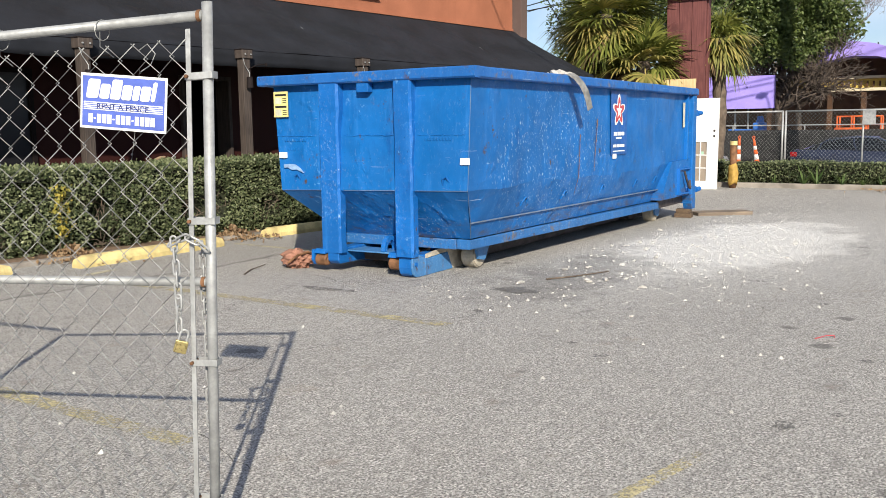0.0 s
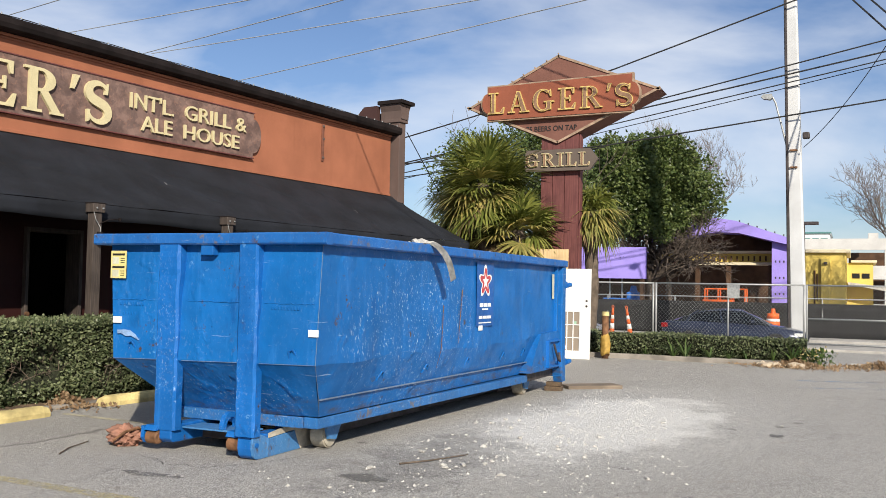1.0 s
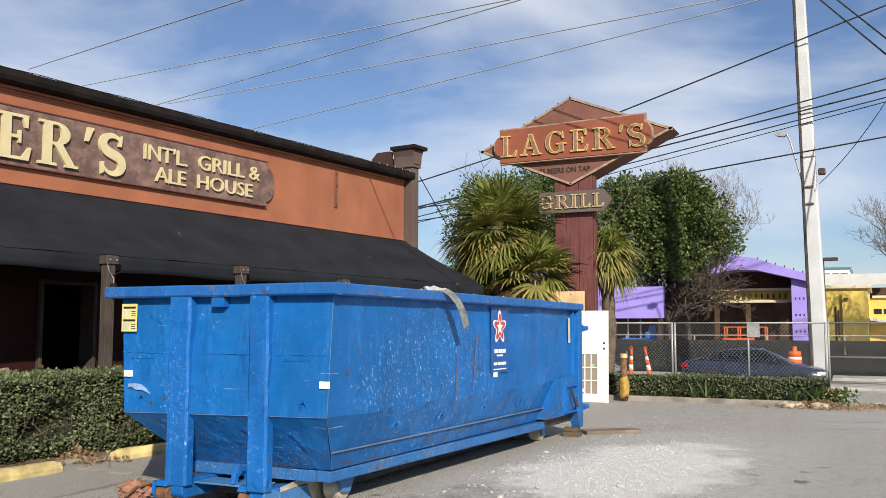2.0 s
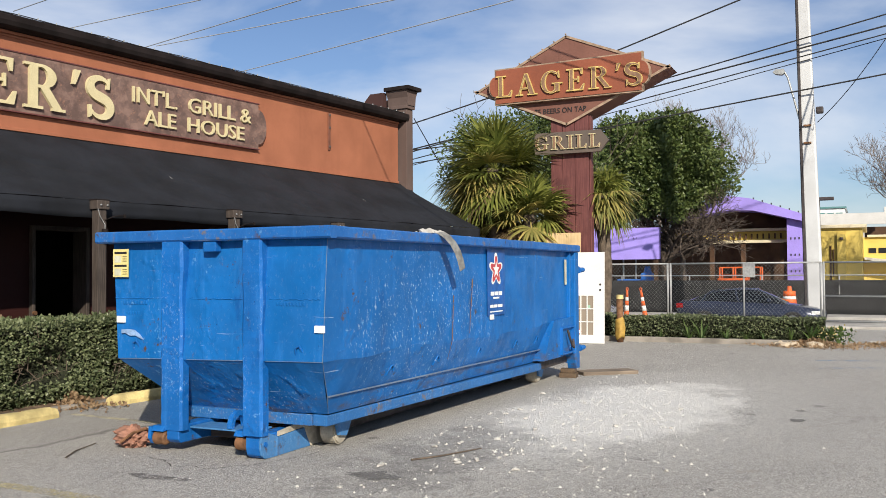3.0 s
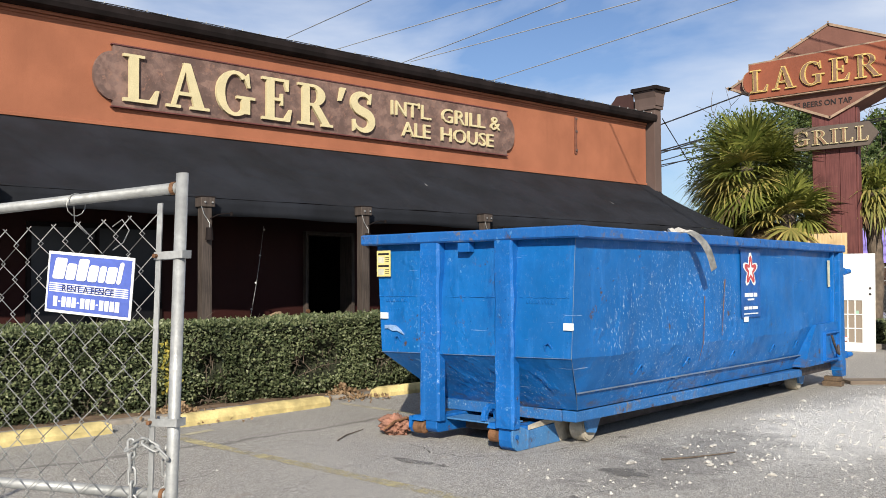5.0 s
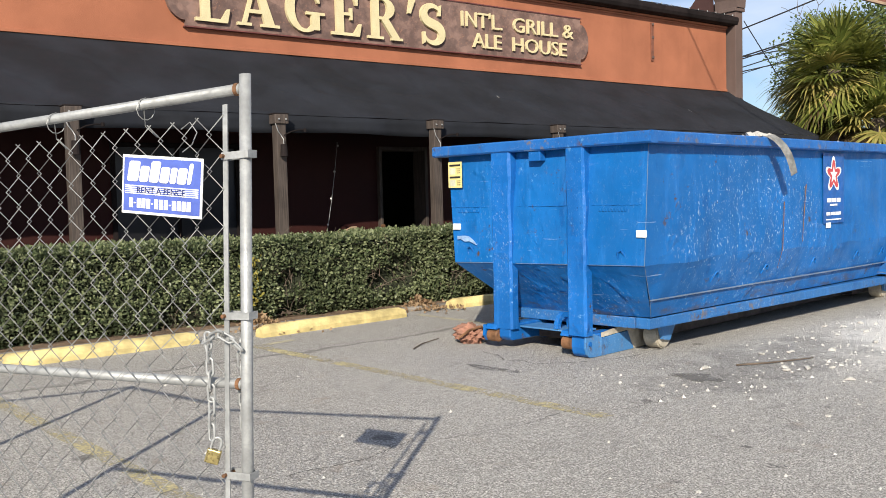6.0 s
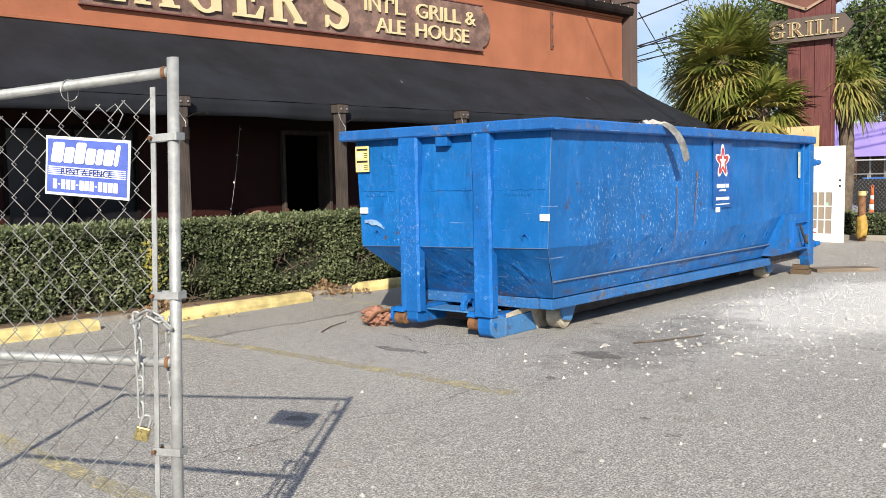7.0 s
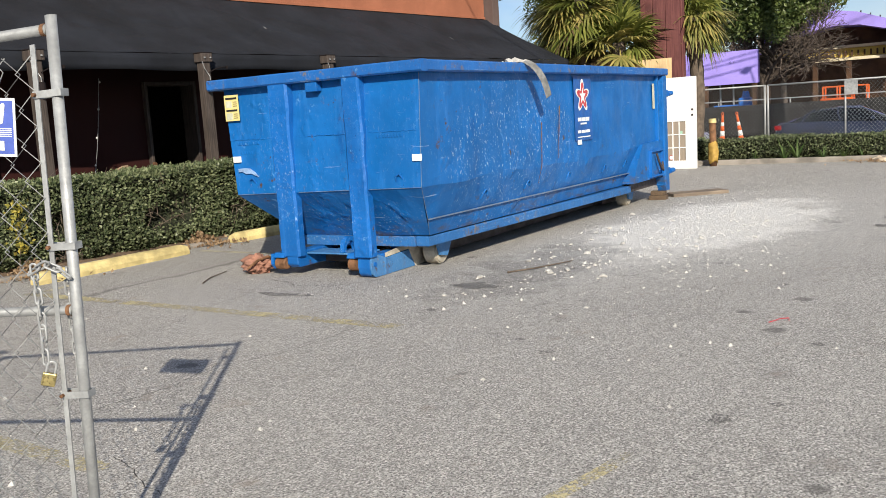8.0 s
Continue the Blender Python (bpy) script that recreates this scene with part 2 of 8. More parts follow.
    ridge = k.calc("ABSOLUTE", k.calc("SUBTRACT", k.noise(1.5, 4, 0.55), 0.5))
    crease = k.calc("MULTIPLY", k.ramp(ridge, 0.0, 0.035, 0.22, 0), k.ramp(k.noise(0.9, 2), 0.48, 0.6))
    dent = k.calc("ADD", dent, crease)
    k.bump(k.calc("ADD", k.calc("ADD", k.noise(2.2, 3, 0.5), k.calc("MULTIPLY", dent, 0.5)), k.calc("MULTIPLY", k.noise(30, 4), 0.02)), 0.026, 0.8)
    return k.m


def make_leaf(name, a, b, rough=0.5):
    k = Mat(name, rough, 0, 0.35)
    r = k.island()
    c = k.mix(r, a, b)
    c = k.mix(k.ramp(k.noise(1.2, 4), 0.35, 0.7, 0, 0.5), c, tuple(v * 0.55 for v in a))
    k.color(c)
    tr = k.node("BsdfTranslucent")
    k.link(c, tr.inputs[0])
    ms = k.node("MixShader")
    ms.inputs[0].default_value = 0.22
    k.link(k.b.outputs[0], ms.inputs[1])
    k.link(tr.outputs[0], ms.inputs[2])
    k.link(ms.outputs[0], k.t.nodes["Material Output"].inputs[0])
    return k.m


def make_wood(name, a, b, grain=(60, 60, 3), rough=0.75):
    k = Mat(name, rough)
    g = k.noise(1.0, 5, 0.6, k.coords(grain))
    c = k.mix(k.ramp(g, 0.3, 0.7), a, b)
    c = k.mix(k.ramp(k.noise(2.5, 4), 0.45, 0.75, 0, 0.5), c, tuple(v * 0.5 for v in a))
    k.color(c).bump(g, 0.004)
    return k.m


def make_stucco(name, c, rough=0.9, run=0.5):
    k = Mat(name, rough, 0, 0.25)
    big = k.mix(k.ramp(k.noise(0.8, 6, 0.6), 0.3, 0.7), tuple(v * 0.8 for v in c), tuple(min(1, v * 1.1) for v in c))
    drip = k.noise(1.0, 5, 0.65, k.coords((5, 5, 0.45)))
    big = k.mix(k.ramp(drip, 0.52, 0.72, 0, run), big, tuple(v * 0.55 for v in c))
    fine = k.noise(85, 3, 0.6)
    k.color(k.mix(k.ramp(fine, 0.4, 0.7, 0, 0.25), big, tuple(v * 0.6 for v in c)))
    k.bump(fine, 0.004, 0.6)
    return k.m


def make_worn_paint(name, c, keep=0.5):
    """Road paint worn through to the asphalt."""
    k = Mat(name, 0.85)
    k.color(k.mix(k.ramp(k.noise(8, 4), 0.3, 0.7), tuple(v * 0.8 for v in c), c))
    tp = k.node("BsdfTransparent")
    ms = k.node("MixShader")
    wear = k.calc("ADD", k.calc("MULTIPLY", k.noise(45, 5, 0.75), 0.6), k.calc("MULTIPLY", k.noise(3.2, 4, 0.6), 0.4))
    k.link(k.ramp(wear, keep - 0.06, keep + 0.06), ms.inputs[0])
    k.link(k.b.outputs[0], ms.inputs[1])
    k.link(tp.outputs[0], ms.inputs[2])
    k.link(ms.outputs[0], k.t.nodes["Material Output"].inputs[0])
    return k.m


def make_glass(name, tint, rough=0.05):
    k = Mat(name, rough, 0, 0.5)
    k.color(tint)
    k.bump(k.noise(1.5, 2), 0.004, 0.15)
    return k.m


M_ASPHALT = make_asphalt()
M_ROAD = plain("street_asphalt", (0.15, 0.148, 0.145), 0.9, 0, 0.3, 0.7, 40)
M_CONCRETE = plain("concrete", (0.42, 0.40, 0.37), 0.9, 0, 0.3, 1.5, 45, 0.004)
M_STOPS = plain("yellow_kerb_paint", (0.64, 0.52, 0.235), 0.8, 0, 0.4, 4, 35, 0.005)
M_LINE = make_worn_paint("worn_yellow_line", (0.56, 0.49, 0.28), 0.488)
M_LINE_PALE = make_worn_paint("worn_pale_line", (0.55, 0.50, 0.36), 0.52)
M_BLUE = make_blue("blue_painted_steel", (0.004, 0.116, 0.375), 1.0, True)
M_RAIL = make_blue("worn_top_rail_steel", (0.012, 0.112, 0.37), 2.5)
M_BLUE_RIM = make_blue("blue_rail_steel", (0.005, 0.112, 0.385), 1.7)
M_RUST = plain("rusty_steel", (0.20, 0.10, 0.05), 0.8, 0.2, 0.5, 9, 70, 0.006)
M_STEEL = plain("galvanised_steel", (0.36, 0.37, 0.37), 0.55, 0.35, 0.22, 14, 90, 0.001)
M_WIRE = plain("galvanised_wire", (0.27, 0.275, 0.27), 0.5, 0.4, 0.25, 30, 90, 0)
M_BRASS = plain("brass", (0.55, 0.45, 0.20), 0.32, 0.9, 0.25, 40, 120, 0.0005)
M_AWNING = plain("black_canvas", (0.0120, 0.0140, 0.0195), 0.82, 0, 0.4, 1.4, 140, 0.003, 0.3)
M_STUCCO = make_stucco("orange_stucco", (0.335, 0.126, 0.070), 0.9, 0.16)
M_PILLAR = make_stucco("brown_stucco", (0.125, 0.088, 0.078))
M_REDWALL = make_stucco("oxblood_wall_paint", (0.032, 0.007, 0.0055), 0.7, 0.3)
# near-black for the inner surfaces: the unlit room is put into the colour
M_DARK = plain("interior_shade_black", (0.02, 0.018, 0.017), 0.9, 0, 0.3, 2, 30)
M_FASCIA = plain("dark_brown_metal", (0.016, 0.012, 0.012), 0.85, 0.0, 0.4, 3, 60, 0.002, 0.15)
M_POST = make_wood("weathered_grey_brown_wood", (0.036, 0.028, 0.024), (0.085, 0.066, 0.056))


def make_board():
    """A signboard of small dark squares whose paint has gone patchy."""
    k = Mat("mottled_brown_board", 0.85, 0, 0.25)
    c = k.mix(k.ramp(k.noise(3.2, 6, 0.7), 0.36, 0.64), (0.115, 0.072, 0.062), (0.235, 0.150, 0.125))
    sq = k.node("SeparateColor")
    k.link(k.voronoi(7.0, "F1", k.coords((1, 1, 1.3)), "Color"), sq.inputs[0])
    c = k.mix(k.ramp(sq.outputs[0], 0.2, 0.9, 0, 0.45), c, (0.085, 0.060, 0.056))
    c = k.mix(k.ramp(k.noise(14.0, 6, 0.75), 0.56, 0.66, 0, 0.6), c, (0.30, 0.16, 0.115))
    k.color(c)
    k.bump(k.noise(60, 4, 0.6), 0.004, 0.6)
    return k.m


M_BOARD = make_board()
M_LETTER = plain("cream_gold_letter_paint", (0.60, 0.52, 0.31), 0.6, 0, 0.08, 5, 60)
M_MAROON = make_wood("maroon_painted_boards", (0.105, 0.033, 0.032), (0.16, 0.055, 0.050), (30, 30, 2))
M_DIAMOND = make_stucco("brown_sign_panel", (0.185, 0.085, 0.065), 0.75, 0.5)
M_SIGNRED = make_stucco("brick_red_sign_panel", (0.26, 0.082, 0.047), 0.6, 0.3)
M_SOIL = plain("dry_soil_and_leaf_litter", (0.17, 0.115, 0.075), 0.95, 0, 0.5, 5, 35, 0.02)
M_HEDGE = make_leaf("hedge_leaf", (0.060, 0.088, 0.037), (0.275, 0.305, 0.165), 0.42)
M_TWIG = plain("twig_bark", (0.13, 0.10, 0.075), 0.9, 0, 0.4, 8, 60)
M_WHITE = plain("white_paint", (0.80, 0.80, 0.78), 0.45, 0, 0.08, 3, 50)
M_PLASTER = plain("broken_plaster", (0.54, 0.52, 0.48), 0.95, 0, 0.2, 9, 60, 0.01)
M_RUBBER = plain("black_rubber", (0.025, 0.025, 0.026), 0.8, 0, 0.3, 6, 80)


# ---- mesh helpers ----
def thing(name, label, category, m=Matrix(), group="", kind=""):
    ob = new(name)
    ob.matrix_basis = m
    ob.empty_display_size = 0.2
    return tagged(ob, label, category, group, kind)


def part(name, bm, material, parent=None, label="", smooth=False, fix=True):
    """Links a bmesh as one mesh object under a thing or part."""
    me = bpy.data.meshes.new(name)
    if fix:
        bmesh.ops.recalc_face_normals(bm, faces=bm.faces)
    bm.to_mesh(me)
    bm.free()
    if smooth:
        me.polygons.foreach_set("use_smooth", [True] * len(me.polygons))
    me.materials.append(material)
    ob = new(name, me)
    ob.parent = parent
    if label:
        ob["label"] = label
    return ob


def setting(name, bm, material, label, category, m=Matrix(), smooth=False):
    ob = part(name, bm, material, None, "", smooth)
    ob.matrix_basis = m
    return tagged(ob, label, category, "", "structure")


def raw(name, verts, faces, material, parent=None, label="", kind=""):
    me = bpy.data.meshes.new(name)
    me.from_pydata(verts, [], faces)
    me.materials.append(material)
    ob = new(name, me)
    ob.parent = parent
    return tagged(ob, label, "", "", kind)


def box(bm, x0, x1, y0, y1, z0, z1, bev=0.0, m=Matrix()):
    r = bmesh.ops.create_cube(bm, size=1)
    vs = r["verts"]
    bmesh.ops.transform(bm, verts=vs, matrix=m @ Matrix.Translation(((x0 + x1) / 2, (y0 + y1) / 2, (z0 + z1) / 2))
                        @ Matrix.Diagonal((abs(x1 - x0), abs(y1 - y0), abs(z1 - z0), 1)))
    if bev:
        es = list({e for v in vs for e in v.link_edges})
        bmesh.ops.bevel(bm, geom=es, offset=bev, segments=2, profile=0.6, affect="EDGES")
    return bm


def cyl(bm, p0, p1, r0, r1=None, seg=12):
    p0, p1 = Vector(p0), Vector(p1)
    d = p1 - p0
    m = Matrix.Translation((p0 + p1) / 2) @ d.to_track_quat("Z", "Y").to_matrix().to_4x4()
    bmesh.ops.create_cone(bm, cap_ends=True, segments=seg, radius1=r0, radius2=r0 if r1 is None else r1, depth=d.length, matrix=m)
    return bm


def tube(bm, pts, r, seg=6, caps=True):
    """A round bar along a line of points; r is one radius or one a point."""
    pts = [Vector(p) for p in pts]
    rs = [r] * len(pts) if isinstance(r, (int, float)) else r
    rings = []
    n = Vector((0, 0, 1))
    for i, p in enumerate(pts):
        d = (pts[min(i + 1, len(pts) - 1)] - pts[max(i - 1, 0)]).normalized()
        side = d.cross(n)
        if side.length < 0.05:
            side = d.cross(Vector((1, 0, 0)))
        side.normalize()
        up = side.cross(d).normalized()
        n = up
        rings.append([bm.verts.new(p + rs[i] * (math.cos(a) * side + math.sin(a) * up)) for a in (2 * math.pi * k / seg for k in range(seg))])
    for a, b in zip(rings, rings[1:]):
        for k in range(seg):
            bm.faces.new((a[k], a[(k + 1) % seg], b[(k + 1) % seg], b[k]))
    if caps and seg > 2:
        bm.faces.new(rings[0][::-1])
        bm.faces.new(rings[-1])
    return bm


def prism(bm, poly, z0, z1, m=Matrix()):
    """A flat outline in x, y pulled up from z0 to z1."""
    lo = [bm.verts.new(m @ Vector((x, y, z0))) for x, y in poly]
    hi = [bm.verts.new(m @ Vector((x, y, z1))) for x, y in poly]
    bm.faces.new(lo[::-1])
    bm.faces.new(hi)
    for i in range(len(poly)):
        j = (i + 1) % len(poly)
        bm.faces.new((lo[i], lo[j], hi[j], hi[i]))
    return bm


def panel(bm, a, b, c, d, nu, nv, dent=0.0, size=1.0, seed=0.0):
    """A sheet between four corners, beaten out of true."""
    a, b, c, d = (Vector(v) for v in (a, b, c, d))
    nrm = (b - a).cross(d - a).normalized()
    g = []
    for j in range(nv + 1):
        row = []
        for i in range(nu + 1):
            s, t = i / nu, j / nv
            p = (a * (1 - s) + b * s) * (1 - t) + (d * (1 - s) + c * s) * t
            edge = min(1, 6 * min(s, 1 - s)) * min(1, 6 * min(t, 1 - t)) if nv > 2 else 1
            if dent:
                p = p + nrm * dent * edge * (noise.noise(p * size + Vector((seed, seed, 0))) + 0.4 * noise.noise(p * size * 3.1))
            row.append(bm.verts.new(p))
        g.append(row)
    for j in range(nv):
        for i in range(nu):
            bm.faces.new((g[j][i], g[j][i + 1], g[j + 1][i + 1], g[j + 1][i]))
    return bm


UP = Matrix(((1, 0, 0, 0), (0, 0, -1, 0), (0, 1, 0, 0), (0, 0, 0, 1)))  # x, y of an outline become x, z; its front looks to -y


def text_mesh(body, size, depth, material, parent, m, name="lettering", align="LEFT", space=1.0):
    cu = bpy.data.curves.new(name, "FONT")
    cu.body, cu.size, cu.extrude, cu.align_x, cu.space_character = body, size, depth / 2, align, space
    cu.resolution_u = 3
    tmp = new(name, cu)
    bpy.context.view_layer.update()
    me = bpy.data.meshes.new_from_object(tmp.evaluated_get(bpy.context.evaluated_depsgraph_get()))
    bpy.data.objects.remove(tmp)
    me.name = name
    me.materials.clear()
    me.materials.append(material)
    ob = new(name, me)
    ob.parent = parent
    ob.matrix_basis = m
    return ob


def arc(cx, cy, ro, ri, so, si, a0, a1, n=18):
    """Pieces of a ring between two ellipses (radii ro, so and ri, si)."""
    out = []
    for k in range(n):
        p, q = (radians(a0 + (a1 - a0) * v / n) for v in (k, k + 1))
        out.append([(cx + ri * math.cos(p), cy + si * math.sin(p)), (cx + ro * math.cos(p), cy + so * math.sin(p)),
                    (cx + ro * math.cos(q), cy + so * math.sin(q)), (cx + ri * math.cos(q), cy + si * math.sin(q))])
    return out


def rect(x0, y0, x1, y1):
    return [(x0, y0), (x1, y0), (x1, y1), (x0, y1)]


def s_curve():
    """The letter S as a band that is broad on its spine and thin at its ends."""
    line = []
    for k in range(13):
        a = radians(20 + 230 * k / 12)
        line.append((0.34 + 0.25 * math.cos(a), 0.745 + 0.215 * math.sin(a)))
    for k in range(13):
        a = radians(70 - 230 * k / 12)
        line.append((0.36 + 0.27 * math.cos(a), 0.265 + 0.225 * math.sin(a)))
    out = []
    n = len(line)
    for i in range(n - 1):
        w0, w1 = (0.035 + 0.085 * math.sin(math.pi * v / (n - 1)) ** 1.5 for v in (i, i + 1))
        def off(i, w):
            d = Vector(line[min(i + 1, n - 1)]) - Vector(line[max(i - 1, 0)])
            nx = Vector((-d.y, d.x)).normalized() * w
            return (line[i][0] + nx.x, line[i][1] + nx.y), (line[i][0] - nx.x, line[i][1] - nx.y)
        (a, b), (c, d) = off(i, w0), off(i + 1, w1)
        out.append([b, d, c, a])
    out.append([(0.52, 0.72), (0.60, 0.72), (0.62, 1.0), (0.55, 0.96)])
    out.append([(0.06, 0.0), (0.12, 0.04), (0.13, 0.30), (0.05, 0.30)])
    return out


GLYPHS = {
    "L": (0.76, [rect(0.12, 0, 0.32, 1), rect(0, 0.94, 0.45, 1), rect(0, 0, 0.68, 0.075), [(0.54, 0.04), (0.70, 0.0), (0.76, 0.30), (0.70, 0.30)]]),
    "A": (0.98, [[(0.10, 0), (0.19, 0), (0.48, 1), (0.40, 1)], [(0.38, 1), (0.54, 1), (0.88, 0), (0.64, 0)], rect(0.22, 0.28, 0.70, 0.36), rect(0, 0, 0.32, 0.065), rect(0.54, 0, 0.98, 0.065)]),
    "G": (0.98, arc(0.46, 0.5, 0.46, 0.25, 0.52, 0.44, 48, 325) + [rect(0.62, 0.05, 0.83, 0.44), rect(0.50, 0.39, 0.96, 0.455), [(0.70, 0.84), (0.78, 0.66), (0.84, 0.66), (0.80, 1.0)]]),
    "E": (0.80, [rect(0.12, 0, 0.32, 1), rect(0, 0.935, 0.70, 1), [(0.56, 0.97), (0.64, 0.72), (0.70, 0.72), (0.71, 1)], rect(0.3, 0.47, 0.52, 0.54), rect(0.49, 0.37, 0.55, 0.65), rect(0, 0, 0.72, 0.07), [(0.56, 0.03), (0.73, 0), (0.79, 0.30), (0.73, 0.30)]]),
    "R": (0.95, [rect(0.12, 0, 0.32, 1), rect(0, 0.94, 0.40, 1), rect(0, 0, 0.44, 0.065), rect(0.3, 0.93, 0.42, 1), rect(0.3, 0.47, 0.42, 0.54)] + arc(0.40, 0.735, 0.36, 0.15, 0.265, 0.20, -90, 90, 12) + [[(0.36, 0.50), (0.56, 0.53), (0.90, 0.05), (0.68, 0.05)], rect(0.66, 0, 0.98, 0.06)]),
    "I": (0.46, [rect(0.13, 0, 0.33, 1), rect(0, 0.94, 0.46, 1), rect(0, 0, 0.46, 0.065)]),
    "'": (0.26, [[(0.10, 1.04), (0.26, 1.04), (0.12, 0.70), (0.04, 0.70)]]),
    "S": (0.70, s_curve()),
}


def serif_word(word, height, depth, material, parent, m, spread=1.0, gap=0.16):
    """Cut-out roman letters, each a part of its own, from the left end of the line m."""
    x = 0.0
    for ch in word:
        w, polys = GLYPHS[ch]
        bm = bmesh.new()
        for i, p in enumerate(polys):
            prism(bm, [(a * height * spread, b * height) for a, b in p], 0, depth + 0.0004 * (i % 7))
        ob = part("letter", bm, material, parent)
        ob.matrix_basis = m @ Matrix.Translation((x, 0, 0))
        x += (w + gap) * height * spread
    return x


def letter_cores(word, height, depth, inset, material, parent, m, spread=1.0, gap=0.16):
    """The darker hollow inside the bright edges of cut-out letters, in thin horizontal rows."""
    x = 0.0
    n = 72
    cell = height * 1.12 / n
    for ch in word:
        w, polys = GLYPHS[ch]
        cols = int((w * height * spread + 0.2 * height) / cell)
        gx, gz = np.meshgrid((np.arange(cols) + 0.5) * cell - 0.1 * height, (np.arange(n) + 0.5) * cell - 0.06 * height)
        full = np.zeros(gx.shape, bool)
        for p in polys:
            q = [(a * height * spread, b * height) for a, b in p]
            hit = np.zeros(gx.shape, bool)
            for (ax, az), (bx, bz) in zip(q, q[1:] + q[:1]):
                cross_ = ((az > gz) != (bz > gz))
                hit ^= cross_ & (gx < (bx - ax) * (gz - az) / ((bz - az) or 1e-9) + ax)
            full |= hit
        core = full.copy()
        r = max(1, int(round(inset / cell)))
        for dz in range(-r, r + 1):
            for dx in range(-r, r + 1):
                if dx * dx + dz * dz <= r * r:
                    core &= np.roll(np.roll(full, dz, 0), dx, 1)
        # one piece for each hollow that the edges enclose
        left = core.copy()
        while left.any():
            start = tuple(np.argwhere(left)[0])
            todo, cells = [start], []
            left[start] = False
            while todo:
                a, b = todo.pop()
                cells.append((a, b))
                for e, g in ((a + 1, b), (a - 1, b), (a, b + 1), (a, b - 1)):
                    if 0 <= e < n and 0 <= g < cols and left[e, g]:
                        left[e, g] = False
                        todo.append((e, g))
            if len(cells) < 14:
                continue
            index, v, f = {}, [], []
            for a, b in cells:
                quad = []
                for e, g in ((a, b), (a, b + 1), (a + 1, b + 1), (a + 1, b)):
                    if (e, g) not in index:
                        index[(e, g)] = len(v)
                        v.append(Vector((g * cell - 0.1 * height, e * cell - 0.06 * height, depth)))
                    quad.append(index[(e, g)])
                f.append(quad)
            ob = raw("letter_core", v, f, material, parent)
            ob.matrix_basis = m @ Matrix.Translation((x, 0, 0))
        x += (w + gap) * height * spread


def chain_link(width, z0, z1, a, step, r, sag=0.0, seed=1):
    """Woven wire mesh in the plane x, z: bent wires that hook into their neighbours."""
    rng = random.Random(seed)
    bm = bmesh.new()
    n, rows = int(width / a), int((z1 - z0) / step)
    for i in range(n):
        pts = []
        for k in range(rows + 1):
            s = (k + i) % 2
            x = (i + s) * a
            z = z1 - k * step
            wob = 0.004 * math.sin(3.1 * x + 1.7 * z) + sag * (k / rows) ** 2 * math.sin(2.3 * x + 0.6)
            pts.append((x + (0.1 * a if s else -0.1 * a) + rng.uniform(-1, 1) * 0.03 * a, (0.004 if s else -0.004) + wob, z + rng.uniform(-1, 1) * 0.04 * step + 0.35 * sag * (k / rows) * math.sin(4 * x)))
        tube(bm, pts, r, 3, False)
    return bm


TH = -7.17
BLD = pose(-0.036, 0.005, -0.03, 0, 0, TH)  # the building's own axes: u along the front, n into it

# ---- ground ----
M_KERB = plain("dirty_concrete", (0.26, 0.235, 0.205), 0.95, 0, 0.45, 2.5, 40, 0.006)


def make_ground():
    xs = [-1500, -60, 14.62, 17.2, 22.9, 24.2, 80, 1500]
    zs = [0, 0, 0, -0.02, -0.05, -0.42, -0.42, -0.42]
    bm = bmesh.new()
    rows = [[bm.verts.new((x, y, z)) for y in (-1500, -80, 80, 1500)] for x, z in zip(xs, zs)]
    for a, b in zip(rows, rows[1:]):
        for j in range(3):
            bm.faces.new((a[j], a[j + 1], b[j + 1], b[j]))
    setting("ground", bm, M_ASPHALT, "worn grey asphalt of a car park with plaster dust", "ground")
    bm = box(bmesh.new(), 24.3, 33.2, -70, 70, -0.6, -0.414)
    setting("road", bm, M_ROAD, "grey asphalt street behind the fence", "road")
    for i, (x0, x1, zt) in enumerate(((21.0, 23.0, 0.03), (33.2, 35.4, -0.30))):
        bm = box(bmesh.new(), x0, x1, -70, 70, -0.6, zt, 0.02)
        setting("pavement_%d" % (i + 1), bm, M_CONCRETE, "pale concrete pavement along the street", "pavement")
    # kerb at the end of the car park, with a gap for the drive at its far end
    bm = box(bmesh.new(), 14.15, 14.32, -3.3, 9.0, -0.1, 0.11, 0.02)
    setting("kerb_island", bm, M_KERB, "low dirty concrete kerb round the planted island", "kerb")
    bm = box(bmesh.new(), 14.75, 15.2, -14.0, -3.95, -0.1, 0.09, 0.03)
    setting("kerb_drive", bm, M_CONCRETE, "low pale concrete kerb along the drive", "kerb")
    bm = box(bmesh.new(), 14.32, 15.6, -3.25, 9.0, -0.1, 0.07)
    setting("ground_bed_island", bm, M_SOIL, "dry soil under the low hedge", "soil")
    bm = box(bmesh.new(), -14, 12.4, 4.72, 4.84, -0.1, 0.085, 0.02)
    setting("kerb_building", bm, M_KERB, "low grey concrete kerb before the hedge", "kerb", BLD)
    bm = bmesh.new()
    panel(bm, (-14, 4.84, 0.07), (12.4, 4.84, 0.07), (12.4, 5.62, 0.12), (-14, 5.62, 0.12), 90, 6, 0.03, 5)
    setting("ground_bed_building", bm, M_SOIL, "dry soil and dead leaves under the hedge", "soil", BLD, True)
    bm = box(bmesh.new(), -14, 12.6, 5.62, 7.45, -0.1, 0.12)
    setting("floor_porch", bm, M_KERB, "grey concrete porch floor", "floor", BLD)


M_LINE_BLUE = make_worn_paint("worn_blue_line", (0.30, 0.42, 0.58), 0.47)


